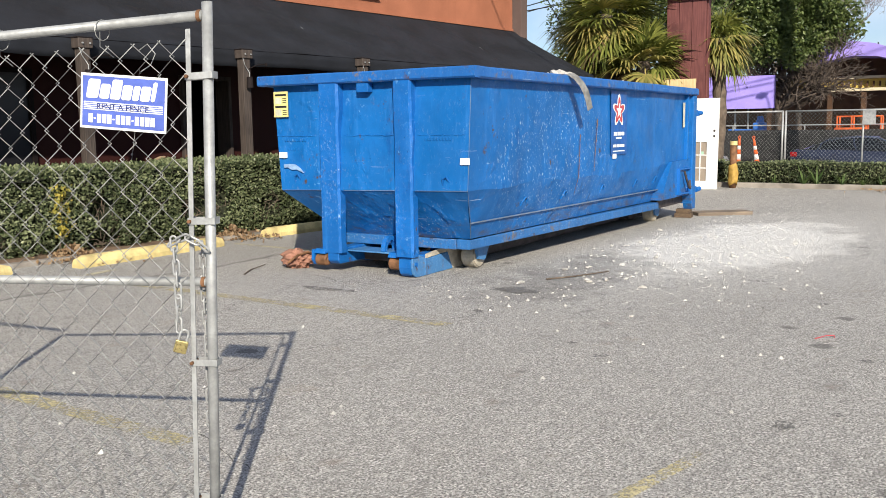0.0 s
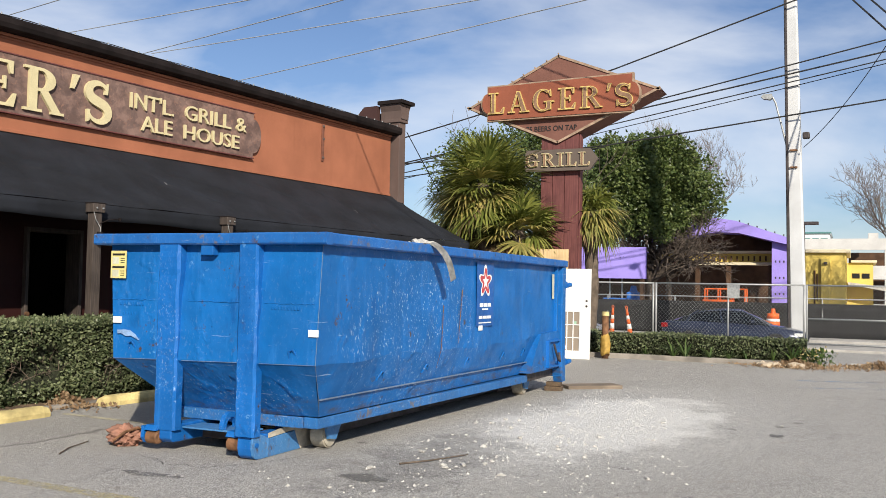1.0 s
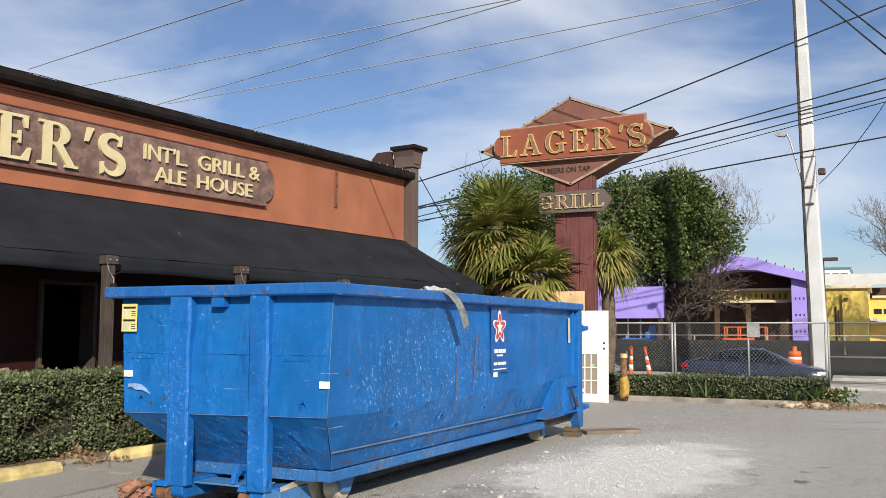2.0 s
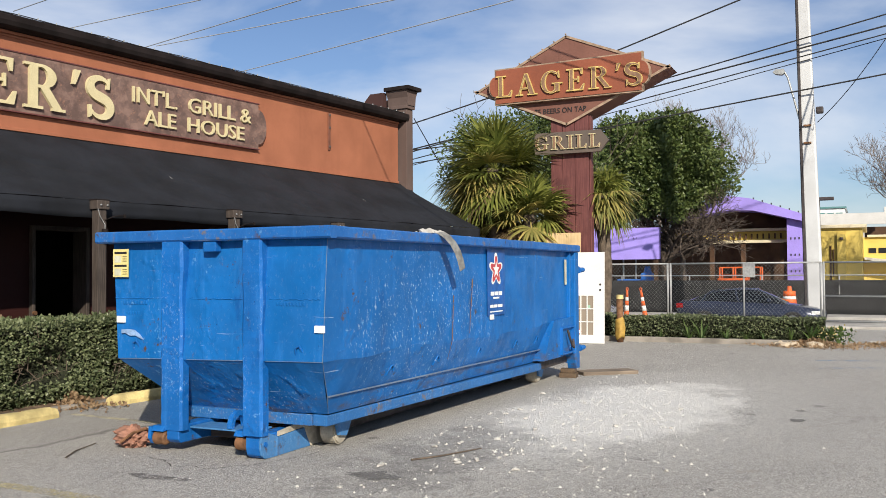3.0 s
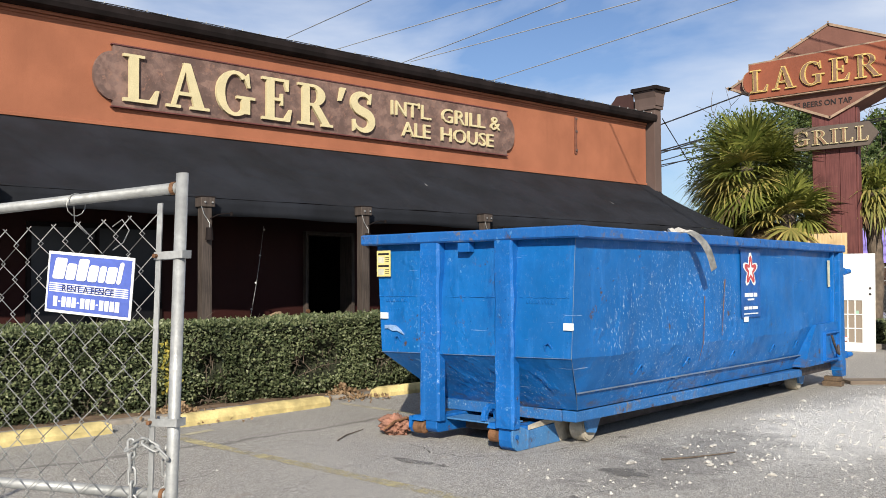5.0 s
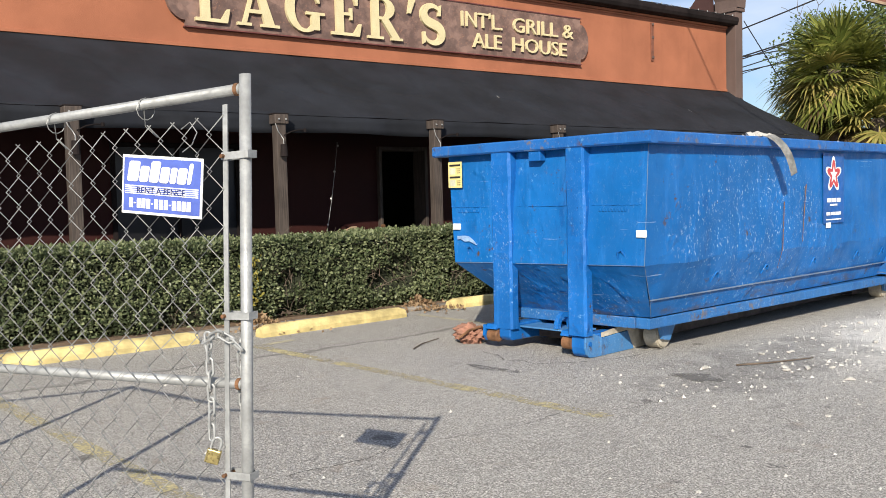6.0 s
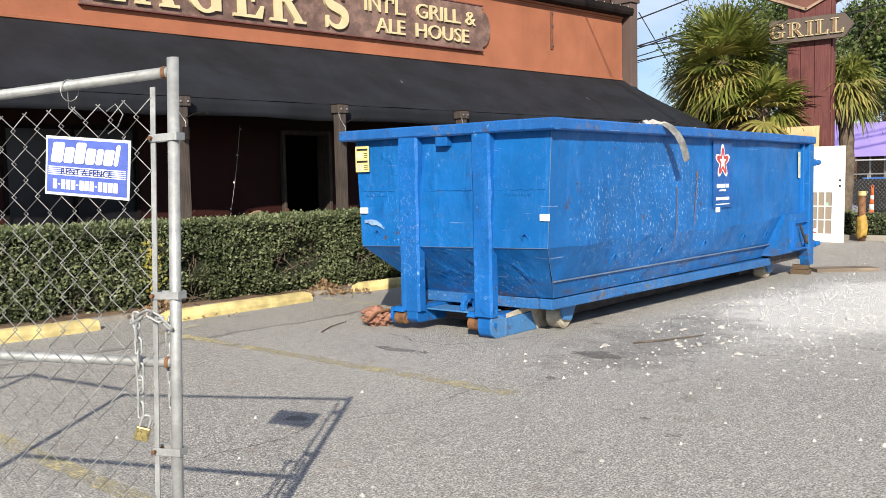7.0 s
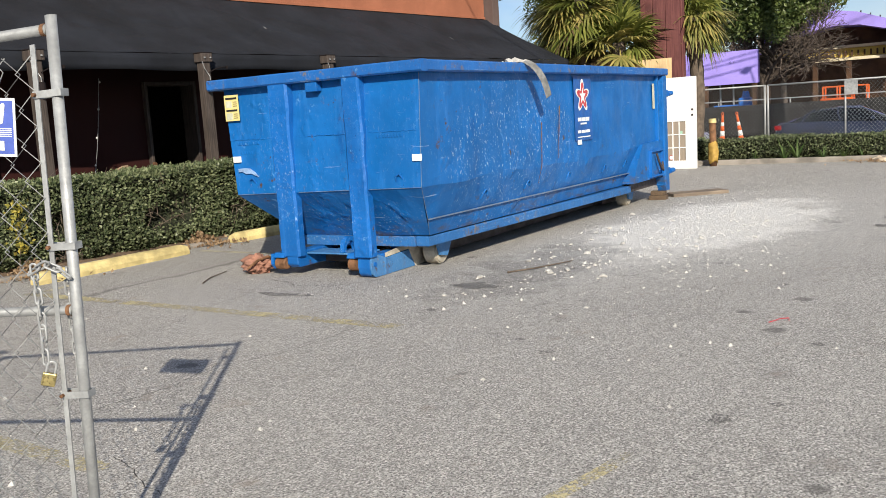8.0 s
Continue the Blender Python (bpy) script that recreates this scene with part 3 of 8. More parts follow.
def stripe(x0, y0, x1, y1, w, material, label):
    d = Vector((x1 - x0, y1 - y0, 0))
    s = Vector((-d.y, d.x, 0)).normalized() * w / 2
    bm = bmesh.new()
    a, b = Vector((x0, y0, 0.004)), Vector((x1, y1, 0.004))
    panel(bm, a - s, b - s, b + s, a + s, 24, 1)
    setting("floor_stripe", bm, material, label, "parking line")


make_ground()
stripe(-1.39, 3.9, -1.57, -0.65, 0.14, M_LINE, "faded yellow parking line on asphalt")
stripe(-4.10, 3.4, -4.33, -0.9, 0.12, M_LINE, "faded yellow parking line on asphalt")
stripe(1.30, 4.3, 1.15, 1.6, 0.10, M_LINE_PALE, "pale worn parking line on asphalt")
stripe(-1.45, 3.80, -0.9, 3.86, 0.10, M_LINE_PALE, "pale worn parking line on asphalt")
stripe(-4.4, -2.75, -3.3, -3.0, 0.07, M_LINE, "faded yellow parking line on asphalt")
stripe(9.6, -3.2, 10.2, -4.6, 0.16, M_LINE_BLUE, "faded blue parking mark on asphalt")
stripe(10.9, -3.0, 11.3, -4.4, 0.16, M_LINE_BLUE, "faded blue parking mark on asphalt")


def make_crack(points, w, seed):
    """A ragged hairline crack filled with dirt."""
    rng = random.Random(seed)
    pts = [Vector((p[0], p[1], 0.003)) for p in points]
    for _ in range(4):
        fine = [pts[0]]
        for p, q in zip(pts, pts[1:]):
            d = q - p
            n = Vector((-d.y, d.x, 0))
            fine += [(p + q) / 2 + n * rng.gauss(0, 0.09), q]
        pts = fine
    bm = bmesh.new()
    rows = []
    for i, p in enumerate(pts):
        d = pts[min(i + 1, len(pts) - 1)] - pts[max(0, i - 1)]
        n = Vector((-d.y, d.x, 0)).normalized() * w * rng.uniform(0.25, 0.75) * (0.15 if i in (0, len(pts) - 1) else 1)
        rows.append((bm.verts.new(p - n), bm.verts.new(p + n)))
    for a, c in zip(rows, rows[1:]):
        bm.faces.new((a[0], c[0], c[1], a[1]))
    setting("ground_crack", bm, M_TAR, "thin dark crack in the asphalt", "crack")


def make_blot(x, y, rx, ry, seed, z=0.0048):
    """An oil or tar blot with a ragged edge."""
    bm = bmesh.new()
    rim = []
    for k in range(36):
        a = math.pi * k / 18
        r = 1 + 0.55 * noise.noise((math.cos(a) * 1.5 + seed, math.sin(a) * 1.5, 0)) + 0.35 * noise.noise((math.cos(a) * 5 + seed, math.sin(a) * 5, 3))
        rim.append(bm.verts.new((x + rx * r * math.cos(a), y + ry * r * math.sin(a), z)))
    bm.faces.new(rim)
    setting("ground_blot", bm, M_BLOT, "dark oil blot on the asphalt", "stain")


M_TAR = plain("crack_dirt", (0.045, 0.041, 0.036), 0.95, 0, 0.4, 9, 60, 0.003)
M_BLOT = make_worn_paint("oily_asphalt", (0.19, 0.182, 0.17), 0.49)
for i, (pts, w) in enumerate((
        (((-0.2, 1.75), (-0.42, 1.30), (-0.38, 0.92), (-0.08, 0.67), (0.6, 0.5)), 0.020),
        (((-1.99, -0.35), (-1.42, -0.54), (-0.76, -0.62), (-0.14, -0.85)), 0.013),
        (((-3.75, -0.10), (-3.27, -0.16), (-2.7, -0.16), (-1.99, -0.35)), 0.012),
        (((-4.2, -0.8), (-4.45, -1.4)), 0.010),
        (((-2.75, 1.18), (-2.25, 1.25), (-1.53, 1.40), (-0.42, 1.35)), 0.009),
        (((-2.0, 2.1), (-2.6, 2.03), (-3.3, 2.3)), 0.013),
        (((-0.9, 2.9), (-0.55, 2.45), (-0.35, 2.60)), 0.012),
        (((1.6, -3.6), (0.4, -2.4), (-0.76, -2.2)), 0.008))):
    make_crack(pts, w * 0.32, i + 1)
for i, (x, y, rx, ry) in enumerate(((-0.79, 1.14, 0.10, 0.25), (-0.78, 0.84, 0.05, 0.09), (-1.90, -1.96, 0.05, 0.07), (-2.75, -3.22, 0.09, 0.06), (-1.28, -3.42, 0.06, 0.05),
                                    (-1.66, -1.66, 0.03, 0.05), (4.0, -3.27, 0.16, 0.1), (-0.42, -1.61, 0.05, 0.06), (-2.45, -3.43, 0.05, 0.04), (-0.05, -0.40, 0.16, 0.3), (0.5, -2.9, 0.06, 0.05))):
    make_blot(x, y, rx * 0.8, ry * 0.8, i * 3.7)


def make_wheel_stop(x0, y0, x1, y1):
    d = Vector((x1 - x0, y1 - y0, 0))
    n = d.length
    ob = thing("wheel_stop", "long yellow-painted concrete wheel stop on asphalt", "wheel stop",
               Matrix.Translation((x0, y0, 0)) @ pose(0, 0, 0, 0, 0, math.degrees(math.atan2(d.y, d.x))), "wheel stops by the hedge")
    bm = bmesh.new()
    prof = [(0.0, 0.0), (0.0, 0.05), (0.03, 0.11), (0.06, 0.125), (0.12, 0.125), (0.15, 0.11), (0.18, 0.05), (0.18, 0.0)]
    rings = []
    k = 22
    for i in range(k + 1):
        s = i / k
        e = 0.78 if i in (0, k) else 1
        rings.append([bm.verts.new((s * n, 0.09 + (y - 0.09) * e, z * e + 0.004 * noise.noise((s * 9, y * 20, z * 20)) * (z > 0))) for y, z in prof])
    for a, b in zip(rings, rings[1:]):
        for j in range(len(prof) - 1):
            bm.faces.new((a[j], a[j + 1], b[j + 1], b[j]))
    bm.faces.new(rings[0])
    bm.faces.new(rings[-1][::-1])
    part("block", bm, M_STOPS, ob)
    for s in (0.22, 0.78):
        bm = cyl(bmesh.new(), (s * n, 0.09, 0.10), (s * n, 0.09, 0.131), 0.014)
        part("pin", bm, M_RUST, ob, "rusty steel pin")


make_wheel_stop(-3.75, 4.62, -1.66, 4.46)
make_wheel_stop(-1.02, 4.24, 1.08, 4.22)
make_wheel_stop(1.98, 4.32, 4.05, 4.12)


# ---- the building ----
FN = 7.45      # front wall plane
SILL = 3.70    # where the canopy meets the wall


def make_building():
    bm = bmesh.new()
    box(bm, -14, 11.6, FN, FN + 0.3, SILL, 5.12)
    setting("wall_front_upper", bm, M_STUCCO, "orange-brown stucco parapet wall above the canopy", "wall", BLD)
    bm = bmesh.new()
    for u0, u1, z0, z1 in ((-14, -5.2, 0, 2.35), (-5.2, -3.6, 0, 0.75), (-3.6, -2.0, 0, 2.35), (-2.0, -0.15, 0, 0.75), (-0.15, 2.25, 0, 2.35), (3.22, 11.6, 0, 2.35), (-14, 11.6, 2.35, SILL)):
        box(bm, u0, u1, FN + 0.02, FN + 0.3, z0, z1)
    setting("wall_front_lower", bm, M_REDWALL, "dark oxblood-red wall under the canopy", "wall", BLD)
    bm = bmesh.new()
    box(bm, -14, 12.2, 19.7, 20, 0, 5.0)
    setting("wall_back", bm, M_PILLAR, "plain brown back wall", "wall", BLD)
    bm = box(bmesh.new(), -14.3, -14, FN, 20, 0, 5.0)
    setting("wall_west", bm, M_PILLAR, "plain brown side wall", "wall", BLD)
    bm = box(bmesh.new(), 11.9, 12.2, FN + 0.5, 19.7, 0, 5.75)
    setting("wall_east", bm, M_PILLAR, "plain brown side wall with a raised parapet", "wall", BLD)
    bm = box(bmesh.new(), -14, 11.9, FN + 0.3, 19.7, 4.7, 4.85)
    setting("ceiling", bm, M_DARK, "flat roof deck coloured dark for the unlit inside", "ceiling", BLD)
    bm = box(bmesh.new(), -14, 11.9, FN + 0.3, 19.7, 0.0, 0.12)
    setting("floor_inside", bm, M_DARK, "floor of the empty building, coloured dark for the unlit inside", "floor", BLD)
    # added interior partition, shade-dark in colour, so that nothing bright shows through the doorway
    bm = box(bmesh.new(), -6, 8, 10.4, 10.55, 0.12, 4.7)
    setting("wall_view_block", bm, M_DARK, "added partition coloured dark to keep the doorway black", "wall", BLD)
    # trim along the red wall
    bm = box(bmesh.new(), 0.25, 2.15, FN - 0.012, FN + 0.02, 0.94, 1.0, 0.004)
    setting("trim_rail", bm, M_FASCIA, "dark dado rail on the red wall", "trim", BLD)
    # coping below the wall and over the canopy
    bm = box(bmesh.new(), -14, 11.6, FN - 0.03, FN, SILL + 0.0, SILL + 0.05, 0.006)
    setting("trim_canopy", bm, M_STUCCO, "narrow orange ledge above the canopy", "trim", BLD)

    eave = thing("roof_edge", "dark brown metal roof edge with a string of small lights", "roof edge", BLD, kind="structure")
    bm = bmesh.new()
    prism(bm, [(FN + 0.02, 5.13), (FN - 0.16, 5.135), (FN - 0.22, 5.16), (FN - 0.25, 5.22), (FN - 0.25, 5.29), (FN - 0.22, 5.32), (FN + 0.35, 5.36), (FN + 0.35, 5.13)], -14, 11.72,
          Matrix(((0, 0, 1, 0), (1, 0, 0, 0), (0, 1, 0, 0), (0, 0, 0, 1))))
    part("fascia", bm, M_FASCIA, eave)
    for z0, z1, d in ((5.045, 5.075, 0.022), (5.085, 5.128, 0.05)):
        part("moulding", box(bmesh.new(), -14, 11.59, FN - d, FN - 0.002, z0, z1, 0.006), M_STUCCO, eave, "narrow orange moulding")
    bm = tube(bmesh.new(), [(-14 + 0.5 * i, FN - 0.235, 5.322 + 0.006 * math.sin(i * 2.2)) for i in range(52)], 0.008, 5)
    part("cable", bm, M_RUBBER, eave)
    bulb = None
    for i in range(58):
        u = -5.6 + 0.3 * i
        if bulb is None:
            bm = cyl(bmesh.new(), (0, 0, 0), (0, 0, 0.03), 0.011, 0.008, 8)
            bulb = part("bulb", bm, M_STEEL, eave)
            bulb.location = (u, FN - 0.245, 5.318)
        else:
            b = new("bulb", bulb.data)
            b.parent = eave
            b.location = (u, FN - 0.245, 5.318)

    pil = thing("corner_pillar", "brown stucco corner pillar with a flared cap", "pillar", BLD @ Matrix.Translation((0.07, 0, 0)), kind="structure")
    bm = box(bmesh.new(), 11.60, 11.86, 7.25, FN + 0.30, 0, 5.45, 0.015)
    part("shaft", bm, M_PILLAR, pil)
    bm = bmesh.new()
    box(bm, 11.56, 11.90, 7.21, FN + 0.33, 5.45, 5.53, 0.015)
    prism(bm, [(11.58, 5.53), (11.88, 5.53), (11.90, 5.72), (11.97, 5.88), (11.50, 5.88), (11.57, 5.72)], -(FN + 0.32), -7.19, UP)
    part("cap", bm, M_PILLAR, pil)
    bm = box(bmesh.new(), 11.46, 12.02, 7.10, FN + 0.36, 5.88, 5.97, 0.012)
    part("coping", bm, M_FASCIA, pil, "dark metal coping")
    bm = bmesh.new()
    prism(bm, [(7.82, 4.95), (8.7, 4.95), (8.7, 5.36), (8.2, 5.86), (7.82, 5.86)], 11.46, 11.60, Matrix(((0, 0, 1, 0), (1, 0, 0, 0), (0, 1, 0, 0), (0, 0, 0, 1))))
    part("parapet", bm, M_PARAPET, pil, "sloping dark side of the parapet")

    con = thing("wall_conduit", "thin painted steel conduit on the orange wall", "conduit", BLD @ Matrix.Translation((9.07, FN, 4.2)))
    bm = box(bmesh.new(), -0.035, 0.035, -0.03, 0, 0, 0.78, 0.01)
    part("channel", bm, M_CONDUIT, con)
    for z in (0.05, 0.45, 0.72):
        bm = box(bmesh.new(), -0.03, 0.03, -0.05, -0.03, z, z + 0.05, 0.008)
        part("clip", bm, M_PILLAR, con)


M_PARAPET = make_stucco("dark_maroon_stucco", (0.060, 0.030, 0.028), 0.9, 0.2)
M_CONDUIT = plain("dull_brown_conduit_paint", (0.17, 0.066, 0.042), 0.7, 0, 0.3, 8, 60)
make_building()


def split_letters(ob, name="letter"):
    """Turns a line of lettering into one part a letter."""
    bm = bmesh.new()
    bm.from_mesh(ob.data)
    left = set(bm.verts)
    while left:
        seen, todo = set(), [left.pop()]
        while todo:
            v = todo.pop()
            seen.add(v)
            for e in v.link_edges:
                w = e.other_vert(v)
                if w not in seen:
                    todo.append(w)
        left -= seen
        one = bmesh.new()
        idx = {v: one.verts.new(v.co) for v in seen}
        for f in {f for v in seen for f in v.link_faces}:
            one.faces.new([idx[v] for v in f.verts])
        piece = part(name, one, ob.data.materials[0], ob.parent)
        piece.matrix_basis = ob.matrix_basis
    bm.free()
    bpy.data.objects.remove(ob)


def fit_text(body, x0, x1, z0, z1, front, depth, material, parent, axes=None):
    """Plain lettering that fills a rectangle on a wall that looks to -y, or to where axes turns it."""
    ob = text_mesh(body, 1.0, depth, material, parent, Matrix())
    co = np.array([v.co for v in ob.data.vertices])
    (a, b, _), (c, d, _) = co.min(0), co.max(0)
    sx, sy = (x1 - x0) / (c - a), (z1 - z0) / (d - b)
    ob.data.transform(Matrix.Diagonal((sx, sy, 1, 1)) @ Matrix.Translation((-a, -b, 0)))
    ob.matrix_basis = axes or Matrix.Translation((x0, front - depth / 2, z0)) @ UP
    split_letters(ob)


def make_wall_sign():
    s = thing("wall_sign", "long mottled brown signboard with raised cream-gold letters", "sign", BLD)
    prof = [(-0.90, 3.98), (6.92, 3.98), (6.92, 4.06)]
    prof += [(6.92 + 0.22 * math.sin(radians(a)), 4.40 - 0.33 * math.cos(radians(a))) for a in range(0, 181, 15)]
    prof += [(6.92, 4.74), (6.92, 4.83), (-0.90, 4.83), (-0.90, 4.75)]
    prof += [(-0.90 - 0.27 * math.sin(radians(a)), 4.40 + 0.34 * math.cos(radians(a))) for a in range(0, 181, 15)]
    prof += [(-0.90, 4.06)]
    bm = prism(bmesh.new(), prof, -(FN - 0.001), -(FN - 0.06), Matrix(((1, 0, 0, 0), (0, 0, -1, 0), (0, 1, 0, 0), (0, 0, 0, 1))))
    part("board", bm, M_BOARD, s)
    bm = bmesh.new()
    for z in (3.965, 4.83):
        box(bm, -0.92, 6.94, FN - 0.075, FN - 0.001, z, z + 0.018)
    part("edging", bm, M_MAROON, s)
    serif_word("LAGER'S", 0.665, 0.05, M_LETTER, s, Matrix.Translation((-0.77, FN - 0.06, 4.06)) @ UP, 1.03)
    fit_text("INT'L.", 4.00, 4.92, 4.43, 4.70, FN - 0.06, 0.04, M_LETTER, s)
    fit_text("GRILL &", 5.18, 6.70, 4.43, 4.69, FN - 0.06, 0.04, M_LETTER, s)
    fit_text("ALE", 4.24, 4.90, 4.09, 4.34, FN - 0.06, 0.04, M_LETTER, s)
    fit_text("HOUSE", 5.17, 6.52, 4.09, 4.34, FN - 0.06, 0.04, M_LETTER, s)


make_wall_sign()


def make_awning():
    a = thing("canopy", "long black canvas canopy sloping out from the wall", "awning", BLD)
    bm = bmesh.new()
    nu, nv = 420, 36
    top, low, front = 3.69, 2.63, 5.80

    def pt(i, j):
        s, t = i / nu, j / nv
        u = -14 + (11.66 + 14) * s
        u += max(0, (s - 0.93) / 0.07) * 0.88 * t
        rib = abs(math.sin(math.pi * (u - 0.9) / 2.5))
        sag = -0.035 * rib * math.sin(math.pi * t) + 0.012 * noise.noise((u * 1.3, t * 2.0, 0))
        fold = 0.012 * math.sin(6 * (u + 2.2 * t)) * max(0, noise.noise((u * 0.5, t, 3)))
        crease = 0.022 * max(0.0, 1 - abs(noise.noise((u * 0.62 - 1.5 * t, t * 1.1 + u * 0.2, 5))) / 0.05) * math.sin(math.pi * min(1, t * 1.05))
        sag -= crease
        return (u, FN - 0.01 + (front - FN) * t, top + (low - top) * t + sag + fold)

    g = [[bm.verts.new(pt(i, j)) for i in range(nu + 1)] for j in range(nv + 1)]
    for j in range(nv):
        for i in range(nu):
            bm.faces.new((g[j][i], g[j][i + 1], g[j + 1][i + 1], g[j + 1][i]))
    ob = part("canvas_top", bm, M_AWNING, a, "", True)
    so = ob.modifiers.new("thick", "SOLIDIFY")
    so.thickness = 0.006
    bm = bmesh.new()
    rows = []
    for j in range(4):
        row = []
        for i in range(261):
            u = -14 + (12.54 + 14) * i / 260
            w = 0.02 * math.sin(u * 5.1) * j / 3 + 0.018 * noise.noise((u * 2.1, j * 0.4, 1.7)) * j / 3
            row.append(bm.verts.new((u, front - 0.006 + w, low - 0.004 - (0.075 * j) + 0.012 * math.sin(u * 2.5) * j / 3)))
        rows.append(row)
    for r0, r1 in zip(rows, rows[1:]):
        for i in range(260):
            bm.faces.new((r0[i], r0[i + 1], r1[i + 1], r1[i]))
    ob = part("valance", bm, M_AWNING, a, "", True)
    so = ob.modifiers.new("thick", "SOLIDIFY")
    so.thickness = 0.006
    bm = bmesh.new()
    prism(bm, [(0, 0), (-1.66, -1.06), (-1.66, -1.28), (0, -1.28)], -0.004, 0.004, Matrix.Translation((11.9, FN - 0.01, top)) @ pose(0, 0, 0, 0, 0, -19) @ Matrix(((0, 0, 1, 0), (1, 0, 0, 0), (0, 1, 0, 0), (0, 0, 0, 1))))
    part("end_panel", bm, M_AWNING, a)
    bm = bmesh.new()
    for u in [-13.3 + 2.5 * i for i in range(11)]:
        tube(bm, [(u, FN, top - 0.05), (u, front + 0.03, low - 0.03)], 0.016, 6)
    tube(bm, [(-14, front + 0.02, low - 0.02), (12.4, front + 0.02, low - 0.02)], 0.018, 6)
    part("pipe_frame", bm, M_STEEL, a, "galvanised pipe frame")


make_awning()


def make_post(m):
    p = thing("porch_post", "weathered grey-brown square timber post holding the canopy", "post", m, "porch posts")
    bm = bmesh.new()
    box(bm, -0.068, 0.068, -0.065, 0.065, 0, 2.46, 0.012)
    part("shaft", bm, M_POST, p)
    bm = box(bmesh.new(), -0.098, 0.098, -0.09, 0.08, 2.46, 2.585, 0.012)
    part("cap", bm, M_POST, p)
    bm = box(bmesh.new(), -0.105, 0.105, -0.09, 0.08, 2.585, 2.60, 0.004)
    part("plate", bm, M_FASCIA, p)
    for x in (-0.05, 0.05):
        bm = cyl(bmesh.new(), (x, -0.10, 2.52), (x, -0.112, 2.52), 0.012, seg=8)
        part("bolt", bm, M_STEEL, p)
    lamp = part("lamp", cyl(bmesh.new(), (0.0, -0.12, 2.03), (0.0, -0.12, 2.19), 0.05, 0.042, 14), M_FASCIA, p, "dark cylindrical lamp can")
    bm = tube(bmesh.new(), [(0, -0.12, 2.19), (0, -0.12, 2.25), (-0.02, -0.10, 2.30), (-0.07, -0.11, 2.36), (-0.11, -0.12, 2.46)], 0.006, 6)
    part("cable", bm, M_STEEL, lamp)
    bm = tube(bmesh.new(), [(0.03, -0.08, 2.31), (0.12, -0.12, 2.36), (0.22, -0.14, 2.38), (0.30, -0.14, 2.38)], 0.008, 6)
    cyl(bm, (0.30, -0.14, 2.355), (0.30, -0.14, 2.40), 0.02, seg=8)
    part("bracket", bm, M_FASCIA, p)
    return p


first_post = make_post(BLD @ Matrix.Translation((-2.96, 5.69, 0.10)) @ Matrix.Diagonal((1, 1, 0.975, 1)))
for u in (-10.6, -8.05, -5.5, -0.40, 2.11, 4.60):
    copy_thing(first_post, BLD @ Matrix.Translation((u, 5.69, 0.10)))
for u, n, k in ((7.18, 5.69, 0.965), (9.75, 5.91, 0.95), (12.2, 5.91, 0.95)):
    copy_thing(first_post, BLD @ Matrix.Translation((u, n, 0.10)) @ Matrix.Diagonal((1, 1, k, 1)))


def make_doorway():
    f = thing("door_frame", "worn dark timber door frame of an open doorway", "door frame", BLD @ Matrix.Translation((2.25, FN, 0.12)), kind="structure")
    for n, b in (("jamb", (0.0, 0.055, -0.06, 0.28, 0, 2.23)), ("jamb", (0.91, 0.97, -0.06, 0.28, 0, 2.23)), ("lintel", (0.055, 0.91, -0.06, 0.28, 2.17, 2.23))):
        part(n, box(bmesh.new(), *b, 0.008), M_POST, f)
    bm = bmesh.new()
    cyl(bm, (0.03, -0.10, 0.95), (0.03, -0.06, 0.95), 0.03)
    part("door_handle", bm, M_RUST, f)
    for u in (-5.2, -2.0):
        w = thing("window", "dark glazed window in the red porch wall", "window", BLD @ Matrix.Translation((u, FN, 0.75)), kind="structure")
        wd = 1.6 if u < -3 else 1.85
        for b in ((0, 0.06, 0, 1.6), (wd - 0.06, wd, 0, 1.6), (0.06, wd - 0.06, 0, 0.06), (0.06, wd - 0.06, 1.54, 1.6), (wd / 2 - 0.02, wd / 2 + 0.02, 0.06, 1.54)):
            part("frame_bar", box(bmesh.new(), b[0], b[1], -0.02, 0.08, b[2], b[3], 0.004), M_FASCIA, w)
        for x0, x1 in ((0.06, wd / 2 - 0.02), (wd / 2 + 0.02, wd - 0.06)):
            part("pane", box(bmesh.new(), x0, x1, 0.03, 0.04, 0.06, 1.54), M_PANE, w)
    # a fallen string of small lamps leaning across the porch
    c = thing("light_string", "thin pale cord with small lamps hung across the porch", "string lights", BLD)
    bm = tube(bmesh.new(), [(0.869 + 0.313 * t, 6.9 - 0.05 * math.sin(t * 3.1), 0.62 + 1.75 * t) for t in [i / 14 for i in range(15)]], 0.004, 5)
    part("cord", bm, M_STEEL, c)
    for t in (0.3, 0.52, 0.75, 0.97):
        bm = bmesh.new()
        bmesh.ops.create_uvsphere(bm, u_segments=8, v_segments=6, radius=0.016, matrix=Matrix.Translation((0.875 + 0.313 * t, 6.88, 0.62 + 1.75 * t)))
        part("bulb", bm, M_WHITE, c, "", True)


M_PANE = make_glass("dark_window_glass", (0.010, 0.010, 0.012), 0.35)
make_doorway()


